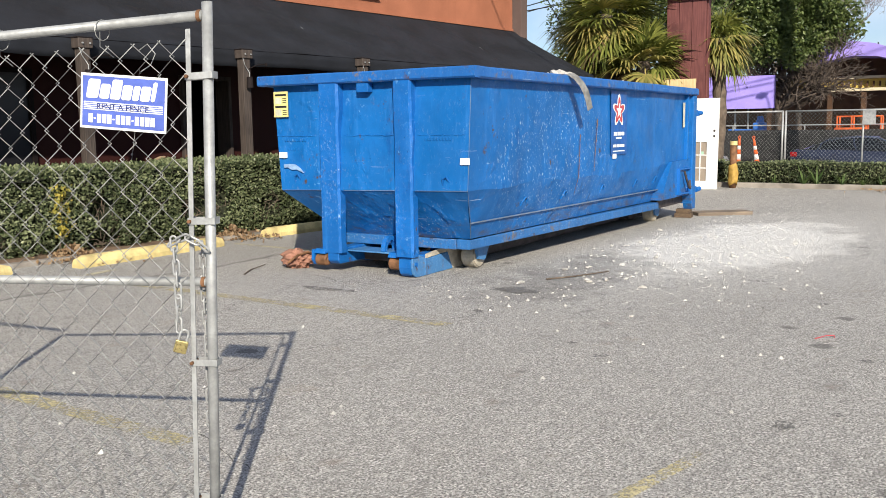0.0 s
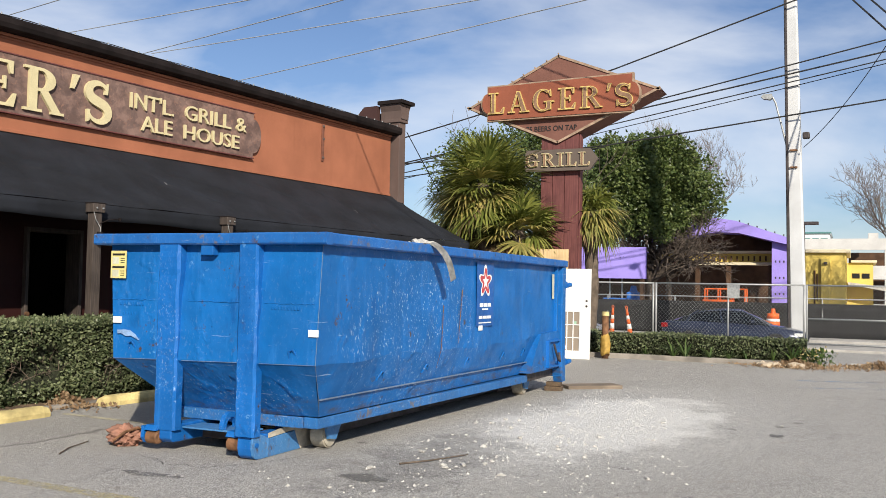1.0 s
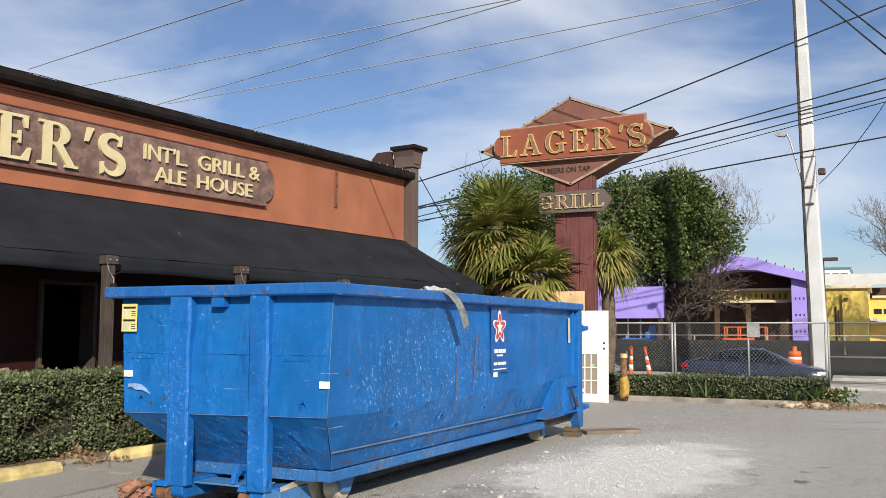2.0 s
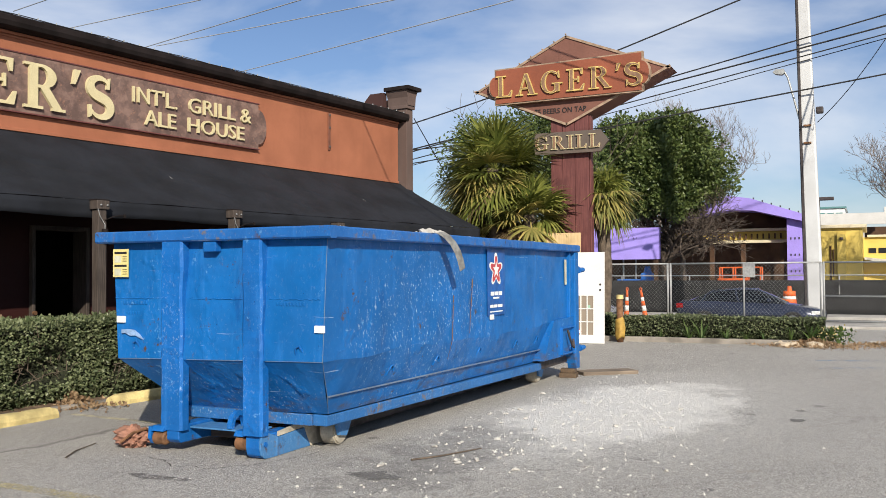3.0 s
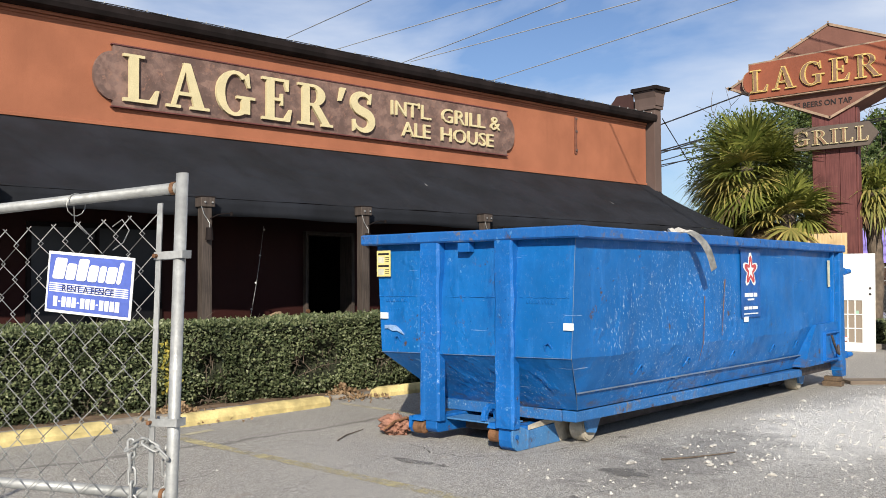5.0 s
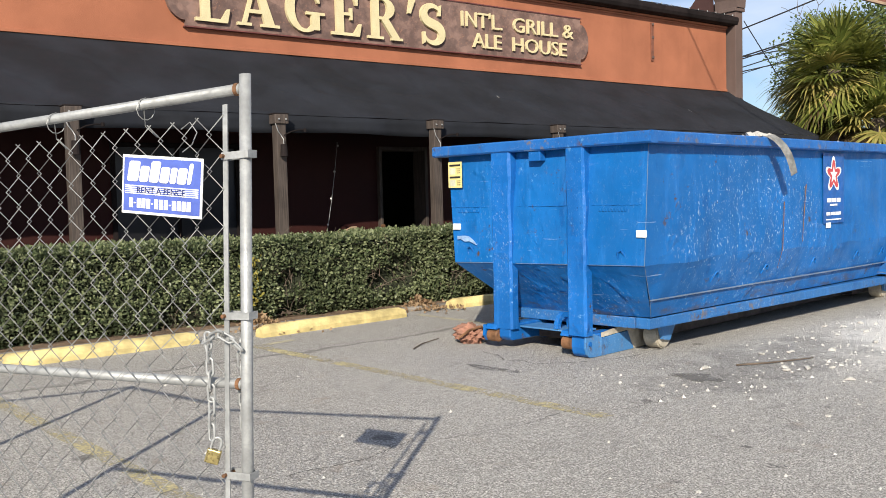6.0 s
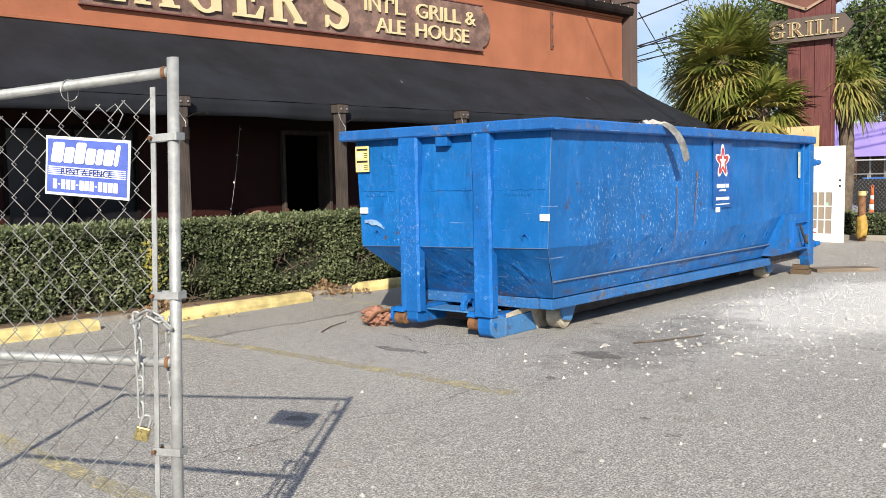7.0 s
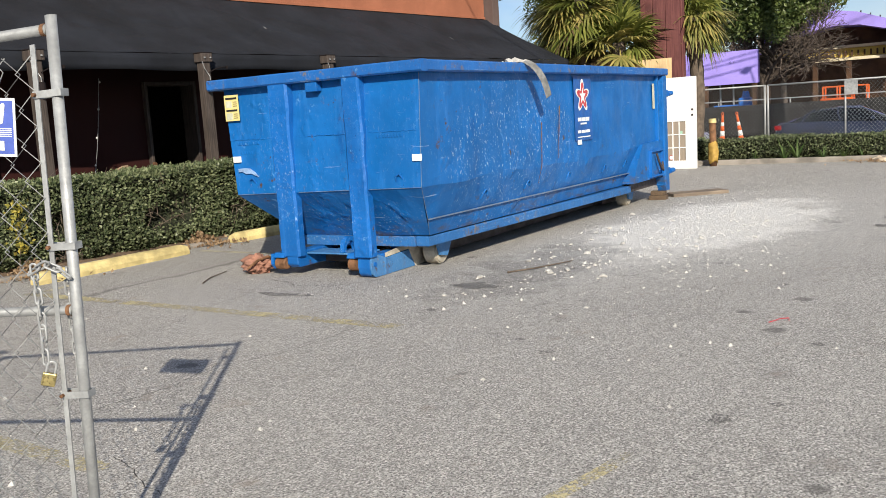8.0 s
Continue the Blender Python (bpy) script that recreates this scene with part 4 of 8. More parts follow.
# ---- hedges ----
def leaf_shell(rng, count, size, place):
    """Small folded leaves set by place(), which gives a point and an outward way."""
    v, f = [], []
    for _ in range(count):
        p, n = place()
        d = Vector((rng.gauss(0, 0.7), rng.gauss(0, 0.7), rng.gauss(0.15, 0.6))) + n * 0.8
        d.normalize()
        s = d.cross(Vector((rng.gauss(0, 1), rng.gauss(0, 1), rng.gauss(0, 1)))).normalized()
        h = size * rng.uniform(0.65, 1.3)
        w = h * 0.34
        k = d.cross(s) * h * 0.12
        b = len(v)
        v += [p, p + d * h * 0.5 + s * w + k, p + d * h, p + d * h * 0.5 - s * w + k]
        f += [(b, b + 1, b + 2), (b, b + 2, b + 3)]
    return v, f


def make_hedge(label, m, length, depth, height, count, size, seed, holes=()):
    rng = random.Random(seed)
    h = thing("hedge", label, "hedge", m)

    def surf(s, t):
        """A point on the clipped outline: s along, t round from front foot over the top to the back."""
        lim = height + depth
        d = t * (2 * height + depth)
        bulge = 0.10 * noise.noise((s * 1.1, t * 3, seed)) + 0.05 * noise.noise((s * 3.7, t * 9, seed))
        if d < height:
            p, n = Vector((s, 0, d)), Vector((0, -1, 0))
            if d < 0.18:
                bulge -= 0.12 * (1 - d / 0.18)
        elif d < lim:
            p, n = Vector((s, d - height, height)), Vector((0, 0, 1))
            bulge = bulge * 0.7 - 0.03
        else:
            p, n = Vector((s, depth, height - (d - lim))), Vector((0, 1, 0))
        for hs, ht, hr, hd in holes:
            q = ((s - hs) / hr) ** 2 + ((d - ht) / (hr * 0.8)) ** 2
            if q < 1:
                bulge -= hd * (1 - q)
        return p + n * bulge, n

    # closed shell just behind the leaves; its near-black colour paints the inner shade
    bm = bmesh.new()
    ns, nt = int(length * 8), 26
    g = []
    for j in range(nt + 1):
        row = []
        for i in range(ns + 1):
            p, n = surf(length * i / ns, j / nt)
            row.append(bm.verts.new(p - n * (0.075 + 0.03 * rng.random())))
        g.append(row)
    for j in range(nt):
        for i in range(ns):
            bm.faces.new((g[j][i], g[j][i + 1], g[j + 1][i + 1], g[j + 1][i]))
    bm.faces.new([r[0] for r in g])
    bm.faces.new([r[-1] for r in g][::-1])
    tagged(part("inner_shade_shell", bm, M_HEDGE_CORE, h, "near-black shell coloured for the shade inside the hedge", True), kind="stuff")

    def place():
        t = rng.random() ** 1.1 * 0.66
        s = rng.random() * length
        p, n = surf(s, t)
        d = t * (2 * height + depth)
        inside = rng.random() ** 1.6 * 0.085
        for hs, ht, hr, hd in holes:
            q = ((s - hs) / hr) ** 2 + ((d - ht) / (hr * 0.8)) ** 2
            if q < 1 and rng.random() < 0.68:
                return place()
        return p - n * (inside - 0.01) + Vector((0, 0, rng.gauss(0, 0.015))), n

    v, f = leaf_shell(rng, count, size, place)
    raw("leaves", v, f, M_HEDGE, h, "small dark green leaves", "stuff")
    bm = bmesh.new()
    for _ in range(int(length * 7)):
        s, t = rng.random() * length, rng.random() * 0.5
        p, n = surf(s, t)
        q = p + n * rng.uniform(0.0, 0.05) + Vector((rng.gauss(0, 0.1), 0, rng.uniform(0.0, 0.16)))
        tube(bm, [p - n * 0.06, (p + q) / 2 + Vector((rng.gauss(0, 0.02), rng.gauss(0, 0.02), 0)), q], [0.004, 0.003, 0.001], 4)
    for hs, ht, hr, hd in holes:
        for _ in range(15):
            a = Vector((hs + rng.gauss(0, hr * 0.6), rng.uniform(-0.02, 0.14), max(0.05, ht + rng.gauss(0, hr * 0.4))))
            b = a + Vector((rng.gauss(0, 0.14), rng.gauss(-0.02, 0.05), rng.gauss(0.04, 0.12)))
            tube(bm, [a, (a + b) / 2 + Vector((0, 0, 0.03)), b], [0.005, 0.004, 0.002], 4)
    tagged(part("fine_growth", bm, M_TWIG, h, "bare grey-brown twigs"), kind="stuff")
    return h


# shade between the leaves, put into the colour
M_HEDGE_CORE = plain("hedge_inner_shade", (0.022, 0.026, 0.013), 0.95, 0, 0.5, 9, 50, 0.01)
make_hedge("clipped dark green hedge along the porch, bare in places", BLD @ Matrix.Translation((-7.5, 4.98, 0.08)), 14.5, 0.62, 1.0, 74000, 0.045, 3,
           ((8.12, 0.38, 0.22, 0.30), (8.42, 0.46, 0.30, 0.14), (6.8, 0.48, 0.19, 0.26), (6.84, 0.10, 0.22, 0.16), (9.4, 0.30, 0.22, 0.10), (5.4, 0.14, 0.26, 0.10)))


def make_bench():
    """An old timber bench on the porch; only its scrolled arm stands above the hedge."""
    h = thing("bench", "worn timber bench with a scrolled arm on the porch", "bench", BLD @ Matrix.Translation((0.61, 5.95, 0.12)))
    arm = [(0.0, 0.88), (0.0, 0.945), (0.05, 0.955), (0.11, 0.96), (0.17, 0.99), (0.22, 1.01), (0.28, 1.015), (0.285, 0.88), (0.20, 0.86), (0.10, 0.87)]
    part("arm", prism(bmesh.new(), arm, -0.06, 0.0, UP), M_BENCH, h, "pale worn scrolled arm")
    part("end_panel", box(bmesh.new(), 0.02, 0.27, 0.005, 0.055, 0.0, 0.86, 0.006), M_BENCH, h)
    part("seat", box(bmesh.new(), 0.02, 0.27, 0.06, 1.15, 0.40, 0.44, 0.006), M_BENCH, h)
    part("end_panel", box(bmesh.new(), 0.02, 0.27, 1.155, 1.205, 0.0, 0.86, 0.006), M_BENCH, h)


M_BENCH = make_wood("worn_bench_timber", (0.26, 0.18, 0.11), (0.42, 0.31, 0.20), (4, 50, 50))
make_bench()


def make_yellowing_shoot():
    rng = random.Random(6)
    p = thing("yellowing_shoot", "yellowing shoot growing out of the hedge", "plant", BLD @ Matrix.Translation((-1.25, 4.90, 0.08)))
    part("stem", tube(bmesh.new(), [(0, 0.1, 0), (0.02, 0.03, 0.3), (0.0, 0.0, 0.55), (0.05, -0.02, 0.78)], [0.008, 0.007, 0.005, 0.003], 5), M_TWIG, p)
    v, f = leaf_shell(rng, 150, 0.055, lambda: (Vector((rng.gauss(0.0, 0.06), rng.gauss(-0.02, 0.03), rng.uniform(0.2, 0.8))), Vector((0, -0.6, 0.2))))
    raw("leaves", v, f, M_SHOOT, p, "yellow-green leaves", "stuff")


M_SHOOT = make_leaf("yellowing_leaf", (0.25, 0.24, 0.05), (0.50, 0.40, 0.08))
make_yellowing_shoot()

# ---- the container ----
def ring_strip(bm, pts, w, t, m=Matrix()):
    """A flat bar of width w and thickness t bent along points of the plane x, z."""
    pts = [Vector((p[0], 0, p[1])) for p in pts]
    rows = []
    for i, p in enumerate(pts):
        d = (pts[min(i + 1, len(pts) - 1)] - pts[max(0, i - 1)]).normalized()
        n = Vector((-d.z, 0, d.x)) * t / 2
        rows.append([bm.verts.new(m @ (p + n + Vector((0, y, 0)))) for y in (0, w)] + [bm.verts.new(m @ (p - n + Vector((0, y, 0)))) for y in (w, 0)])
    for a, b in zip(rows, rows[1:]):
        for k in range(4):
            bm.faces.new((a[k], a[(k + 1) % 4], b[(k + 1) % 4], b[k]))
    bm.faces.new(rows[0][::-1])
    bm.faces.new(rows[-1])


def make_container():
    c = thing("roll_off_container", "large scuffed blue steel roll-off waste container on asphalt", "skip")
    L, W, H = 7.08, 2.59, 1.99
    bm = bmesh.new()
    F0, F1, B = 0.115, 0.035, 6.90
    # outer skin
    panel(bm, (F0, 2.47, 1.9), (F0, 0.1, 1.9), (F1, 0.1, 0.86), (F1, 2.33, 0.82), 60, 26, 0.016, 2.1, 2)
    panel(bm, (F1, 2.33, 0.82), (F1, 0.1, 0.86), (0.45, 0.31, 0.365), (0.52, 1.88, 0.33), 30, 8, 0.030, 1.5, 5)
    panel(bm, (F0, 0.1, 1.9), (B, 0.1, 1.9), (B, 0.1, 0.84), (F1, 0.1, 0.86), 120, 20, 0.022, 1.3, 8)
    panel(bm, (F1, 0.1, 0.86), (B, 0.1, 0.84), (B, 0.165, 0.52), (0.335, 0.245, 0.535), 90, 7, 0.028, 1.9, 11)
    panel(bm, (0.335, 0.245, 0.535), (B, 0.165, 0.52), (B, 0.20, 0.35), (0.45, 0.31, 0.365), 60, 2, 0.004, 2, 1)
    panel(bm, (B, 2.49, 1.9), (F0, 2.47, 1.9), (F1, 2.33, 0.82), (B, 2.43, 0.82), 60, 10, 0.012, 1.7, 14)
    panel(bm, (B, 2.43, 0.82), (F1, 2.33, 0.82), (0.52, 1.88, 0.33), (B, 1.92, 0.33), 40, 4, 0.01, 1.7, 15)
    panel(bm, (B, 0.1, 1.9), (B, 2.49, 1.9), (B, 2.2, 0.34), (B, 0.22, 0.34), 10, 8, 0.004, 1.7, 15)
    panel(bm, (0.45, 0.31, 0.365), (B, 0.20, 0.35), (B, 1.92, 0.33), (0.52, 1.88, 0.33), 10, 4)
    # inner skin
    panel(bm, (0.13, 0.15, 1.93), (0.13, 2.44, 1.93), (0.45, 1.9, 0.42), (0.45, 0.3, 0.42), 4, 4)
    panel(bm, (B - 0.05, 0.15, 1.93), (0.13, 0.15, 1.93), (0.45, 0.3, 0.42), (B - 0.05, 0.3, 0.42), 8, 4)
    panel(bm, (0.13, 2.44, 1.93), (B - 0.05, 2.44, 1.93), (B - 0.05, 1.9, 0.42), (0.45, 1.9, 0.42), 8, 4)
    panel(bm, (B - 0.05, 2.44, 1.93), (B - 0.05, 0.15, 1.93), (B - 0.05, 0.3, 0.42), (B - 0.05, 1.9, 0.42), 4, 4)
    # the fold of the flank is buckled along its length
    for v in bm.verts:
        x, y, z = v.co
        w = max(0.0, 1 - abs(z - 0.855) / 0.30) * min(1.0, max(0.0, (x - 0.25) / 0.4)) * min(1.0, max(0.0, (6.6 - x) / 0.6))
        if y < 0.3 and w > 0:
            v.co.y += w * (0.030 * noise.noise((x * 1.9, 3.0, 0)) + 0.014 * noise.noise((x * 5.3, z * 4, 1)))
            v.co.z += w * 0.055 * noise.noise((x * 0.95, 8.0, 2))
    # a stove-in corner low at the front
    for v in bm.verts:
        d = (v.co - Vector((0.25, 0.16, 0.70))).length
        if d < 0.26:
            v.co += Vector((0.035, 0.03, 0)) * (1 - d / 0.26) ** 1.5 * (1 + noise.noise(v.co * 9))
    part("tub", bm, M_BLUE, c, "scuffed blue steel tub with dents", True, fix=False)

    # top rail, hammered a little out of line
    def rail(name, p0, p1, w, h, side):
        bm = bmesh.new()
        p0, p1 = Vector(p0), Vector(p1)
        n = max(2, int((p1 - p0).length / 0.12))
        rows = []
        for i in range(n + 1):
            p = p0.lerp(p1, i / n)
            k = 0.010 * noise.noise((p.x * 1.3, p.y * 1.3, 7)) if 0 < i < n else 0
            s = Vector(side)
            b = 0.014
            sec = [(0, b), (0, h - b), (b, h), (w - b, h), (w, h - b), (w, b), (w - b, 0), (b, 0)]
            rows.append([bm.verts.new(p + s * (a + k) + Vector((0, 0, z + k * 0.6))) for a, z in sec])
        for a, b in zip(rows, rows[1:]):
            for j in range(8):
                bm.faces.new((a[j], a[(j + 1) % 8], b[(j + 1) % 8], b[j]))
        bm.faces.new(rows[0])
        bm.faces.new(rows[-1])
        part(name, bm, M_RAIL, c, "worn blue top rail with rusty patches")

    rail("top_rail", (0, 0, 1.885), (0, W, 1.885), 0.11, 0.105, (1, 0, 0))
    rail("top_rail", (0.11, 0, 1.885), (L, 0, 1.885), 0.11, 0.105, (0, 1, 0))
    rail("top_rail", (L, W, 1.885), (0.11, W, 1.885), 0.11, 0.105, (0, -1, 0))
    rail("top_rail", (L, 0.11, 1.885), (L, W - 0.11, 1.885), 0.11, 0.105, (-1, 0, 0))

    # front columns that bear the pull bar
    for y0, y1, low in ((0.695, 0.905, 0.21), (1.565, 1.81, 0.20)):
        bm = bmesh.new()
        n = 30
        rows = []
        for i in range(n + 1):
            z = 1.885 + (low - 1.885) * i / n
            k = (0.014 * noise.noise((y0 * 7, z * 3.3, 2)) + 0.010 * noise.noise((y0 * 7, z * 11, 4))) * (0 < i < n)
            q = 0.020 * noise.noise((y0 * 3, z * 4.1, 6))
            b = 0.02
            sec = [(0.01 + k, y0 + b), (0.01 + k * 0.4, (y0 + y1) / 2), (0.01 + k, y1 - b), (0.01 + b, y1), (0.11, y1), (0.11, y0), (0.01 + b, y0 + q * 0.5)]
            rows.append([bm.verts.new((x, y + q * 0.5, z)) for x, y in sec])
        for a, b in zip(rows, rows[1:]):
            for j in range(7):
                bm.faces.new((a[j], a[(j + 1) % 7], b[(j + 1) % 7], b[j]))
        bm.faces.new(rows[0])
        bm.faces.new(rows[-1][::-1])
        part("front_column", bm, M_BLUE_RIM, c)

    # floor frame
    def beam(name, p0, p1, w, h, material, label=""):
        """A bar from p0 to p1, its outer top edge on that line, w deep and h high."""
        bm = bmesh.new()
        p0, p1 = Vector(p0), Vector(p1)
        m = Matrix.Translation(p0) @ (p1 - p0).to_track_quat("X", "Z").to_matrix().to_4x4()
        box(bm, 0, (p1 - p0).length, 0, w, -h, 0, min(w, h) * 0.12, m)
        part(name, bm, material, c, label)

    beam("side_sill", (0.45, 0.325, 0.353), (5.62, 0.13, 0.338), 0.15, 0.10, M_SILL)
    part("side_sill", box(bmesh.new(), 0.50, 5.62, 1.9, 2.05, 0.245, 0.355, 0.012), M_SILL, c)
    part("front_sill", box(bmesh.new(), 0.448, 0.62, 0.478, 1.897, 0.250, 0.350, 0.008), M_SILL, c)
    beam("seam_bar", (0.345, 0.232, 0.537), (5.6, 0.140, 0.524), 0.028, 0.012, M_SEAM, "pale worn weld seam")
    X_Z = Matrix(((1, 0, 0, 0), (0, 0, 1, 0), (0, 1, 0, 0), (0, 0, 0, 1)))
    for y0, y1, prof in ((0.745, 0.89, [(0.05, 0.205), (0.045, 0.10), (0.06, 0.04), (0.10, 0.01), (0.16, 0.0), (1.0, 0.0), (1.10, 0.05), (1.10, 0.245), (0.64, 0.245), (0.62, 0.205)]),
                         (1.60, 1.74, [(0.02, 0.245), (0.02, 0.12), (0.06, 0.085), (0.45, 0.085), (0.6, 0.05), (1.10, 0.05), (1.10, 0.245)])):
        bm = prism(bmesh.new(), prof, y0, y1, X_Z)
        bmesh.ops.recalc_face_normals(bm, faces=bm.faces)
        es = [e for e in bm.edges if e.calc_face_angle(0) > 0.3]
        bmesh.ops.bevel(bm, geom=es, offset=0.008, segments=1, affect="EDGES")
        part("skid_nose", bm, M_BLUE_RIM, c, "scuffed blue nose of the skid")
        part("skid_rail", box(bmesh.new(), 1.105, 6.6, y0, y1, 0.05, 0.245, 0.008), M_STEEL_DARK, c, "dark steel skid rail")
    part("gusset", prism(bmesh.new(), [(0.30, 0.17), (0.70, 0.19), (0.745, 0.10), (0.81, 0.004), (1.0, 0.004), (1.10, 0.05), (1.10, 0.243), (0.64, 0.243), (0.30, 0.21)], 0.729, 0.743, X_Z), M_CREAM, c, "pale dusty gusset plate")
    nose = [(0.045, 0.215), (0.035, 0.10), (0.055, 0.04), (0.10, 0.008), (0.16, 0.002), (0.80, 0.002), (0.74, 0.10), (0.70, 0.185), (0.30, 0.165), (0.17, 0.215)]
    bm = prism(bmesh.new(), nose, 0.722, 0.742, X_Z)
    bmesh.ops.recalc_face_normals(bm, faces=bm.faces)
    bmesh.ops.bevel(bm, geom=list(bm.edges), offset=0.004, segments=1, affect="EDGES")
    part("skid_plate", bm, M_SKID, c, "scuffed blue plate on the skid's nose")
    part("nose_pin", cyl(bmesh.new(), (0.10, 0.712, 0.13), (0.10, 0.724, 0.13), 0.022, seg=12), M_BLUE_RIM, c)
    for y0, y1, x in ((0.893, 1.02, 0.11), (1.745, 1.88, 0.04)):
        bm = bmesh.new()
        cyl(bm, (x, y0, 0.125), (x, y1, 0.125), 0.062, seg=20)
        cyl(bm, (x, y0 - 0.006, 0.125), (x, y1 + 0.006, 0.125), 0.03, seg=12)
        bmesh.ops.bevel(bm, geom=[e for e in bm.edges if e.calc_face_angle(0) > 1], offset=0.012, segments=1, affect="EDGES")
        part("roller", bm, M_RUST, c, "rusty steel roller")
        guard = prism(bmesh.new(), [(x - 0.06, 0.19), (x - 0.03, 0.235), (x + 0.12, 0.235), (x + 0.12, 0.09), (x + 0.075, 0.07), (x + 0.065, 0.19)], y0 + 0.002, y1, X_Z)
        part("roller_guard", guard, M_BLUE_RIM, c, "chipped blue guard over the roller")
    part("nose_plate", prism(bmesh.new(), [(-0.01, 0.225), (-0.02, 0.12), (0.02, 0.07), (0.10, 0.07), (0.16, 0.10), (0.16, 0.225)], 1.885, 1.92, X_Z), M_BLUE_RIM, c)
    part("pull_bar", box(bmesh.new(), 0.46, 0.58, 0.84, 1.65, 0.08, 0.20, 0.015), M_STEEL_DARK, c)
    part("tread_plate", box(bmesh.new(), 0.16, 0.446, 0.90, 1.595, 0.205, 0.222, 0.006), M_SKID, c, "pale scuffed plate")
    bm = bmesh.new()
    ring_strip(bm, [(0.20 + 0.02 + 0.10 * math.cos(radians(a)), 0.225 + 0.13 * math.sin(radians(a))) for a in range(0, 181, 18)], 0.05, 0.045, Matrix.Translation((0.05, 1.12, 0)))
    part("hook_eye", bm, M_BLUE_RIM, c)
    # ground wheels
    for x, y in ((0.97, 0.50), (0.97, 1.90), (6.15, 0.36), (6.15, 2.02)):
        bm = bmesh.new()
        cyl(bm, (x, y, 0.125), (x, y + 0.16, 0.125), 0.125, seg=22)
        es = [e for e in bm.edges if e.calc_face_angle(0) > 1]
        bmesh.ops.bevel(bm, geom=es, offset=0.014, segments=2, affect="EDGES")
        w = part("wheel", bm, M_CREAM, c, "pale worn steel ground wheel", False)
        bm = prism(bmesh.new(), [(x - 0.15, 0.245), (x - 0.09, 0.10), (x + 0.04, 0.08), (x + 0.15, 0.245)], y - 0.04, y - 0.012, X_Z)
        part("fork", bm, M_SKID, w)
    # rear end
    part("rear_post", box(bmesh.new(), 6.88, 7.06, 0.02, 0.20, 0.22, 1.885, 0.015), M_BLUE, c)
    part("rear_post", box(bmesh.new(), 6.88, 7.06, 2.39, 2.57, 0.22, 1.885, 0.015), M_BLUE, c)
    part("rear_rib", box(bmesh.new(), 6.70, 6.76, 0.05, 0.11, 0.86, 1.885, 0.01), M_BLUE, c)
    bm = prism(bmesh.new(), [(5.50, 0.37), (6.88, 0.37), (6.88, 0.92), (5.95, 0.90), (5.72, 0.66)], 0.05, 0.24, X_Z)
    part("latch_housing", bm, M_BLUE, c)
    bm = bmesh.new()
    for b in ((6.20, 6.78, 0.40, 0.42), (6.20, 6.78, 0.77, 0.79), (6.20, 6.22, 0.42, 0.77), (6.76, 6.78, 0.42, 0.77)):
        box(bm, b[0], b[1], 0.005, 0.05, b[2], b[3])
    fr = part("latch_frame", bm, M_BLUE_RIM, c, "worn blue latch frame")
    bm = tube(bmesh.new(), [(6.42, 0.0, 0.74), (6.46, -0.02, 0.62), (6.56, -0.03, 0.50), (6.66, -0.02, 0.47), (6.68, 0.0, 0.60)], 0.017, 8)
    part("latch_handle", bm, M_STEEL_DARK, fr, "dark steel latch handle")
    for z in (1.62, 0.43):
        bm = bmesh.new()
        box(bm, 7.06, 7.18, 0.03, 0.12, z - 0.05, z + 0.05, 0.012)
        cyl(bm, (7.17, 0.05, z - 0.01), (7.30, 0.02, z + 0.0), 0.045, 0.035, 10)
        cyl(bm, (7.14, 0.07, z - 0.12), (7.14, 0.07, z + 0.14), 0.02, seg=8)
        part("hinge", bm, M_BLUE_RIM, c)
    part("rear_sill", box(bmesh.new(), 5.64, 7.08, 0.16, 0.32, 0.235, 0.36, 0.01), M_STEEL_DARK, c)
    bm = prism(bmesh.new(), [(6.82, 0.36), (6.93, 0.137), (7.10, 0.137), (7.10, 0.36)], 0.03, 0.16, X_Z)
    part("rear_foot", bm, M_BLUE, c)
    # added dark block that stops light showing through under the rear
    part("rear_gap_block", box(bmesh.new(), 5.70, 6.85, 0.60, 1.95, 0.06, 0.34, 0.012), M_STEEL_DARK, c, "dark block added to close the bright gap under the rear")
    part("rear_door", box(bmesh.new(), 7.06, 7.10, 0.21, 2.38, 0.37, 1.87, 0.01), M_BLUE, c)
    # a weld bead and raised marks across the front sheet
    for y0, y1 in ((0.14, 0.66), (0.91, 1.52), (1.81, 2.40)):
        n = 24
        bead = [(F1 + (F0 - F1) * 0.50 + 0.003 * noise.noise((y0 * 5, k * 0.9, 1)), y0 + (y1 - y0) * k / n, 1.375 + 0.010 * noise.noise((y0 * 9, k * 0.7, 2))) for k in range(n + 1)]
        part("weld_bead", tube(bmesh.new(), bead, [0.006 + 0.002 * noise.noise((k * 1.7, y0, 0)) for k in range(n + 1)], 6), M_BLUE, c)
    for y, z, n in ((2.30, 1.335, 9), (2.26, 1.24, 5), (0.58, 1.335, 9)):
        bm = bmesh.new()
        for k in range(n):
            box(bm, F1 + 0.027, F1 + 0.06, y - 0.033 * k - 0.022, y - 0.033 * k, z - 0.016, z + 0.016, 0.006)
        tagged(part("raised_mark", bm, M_BLUE, c, "unreadable raised marks in the steel"), kind="stuff")
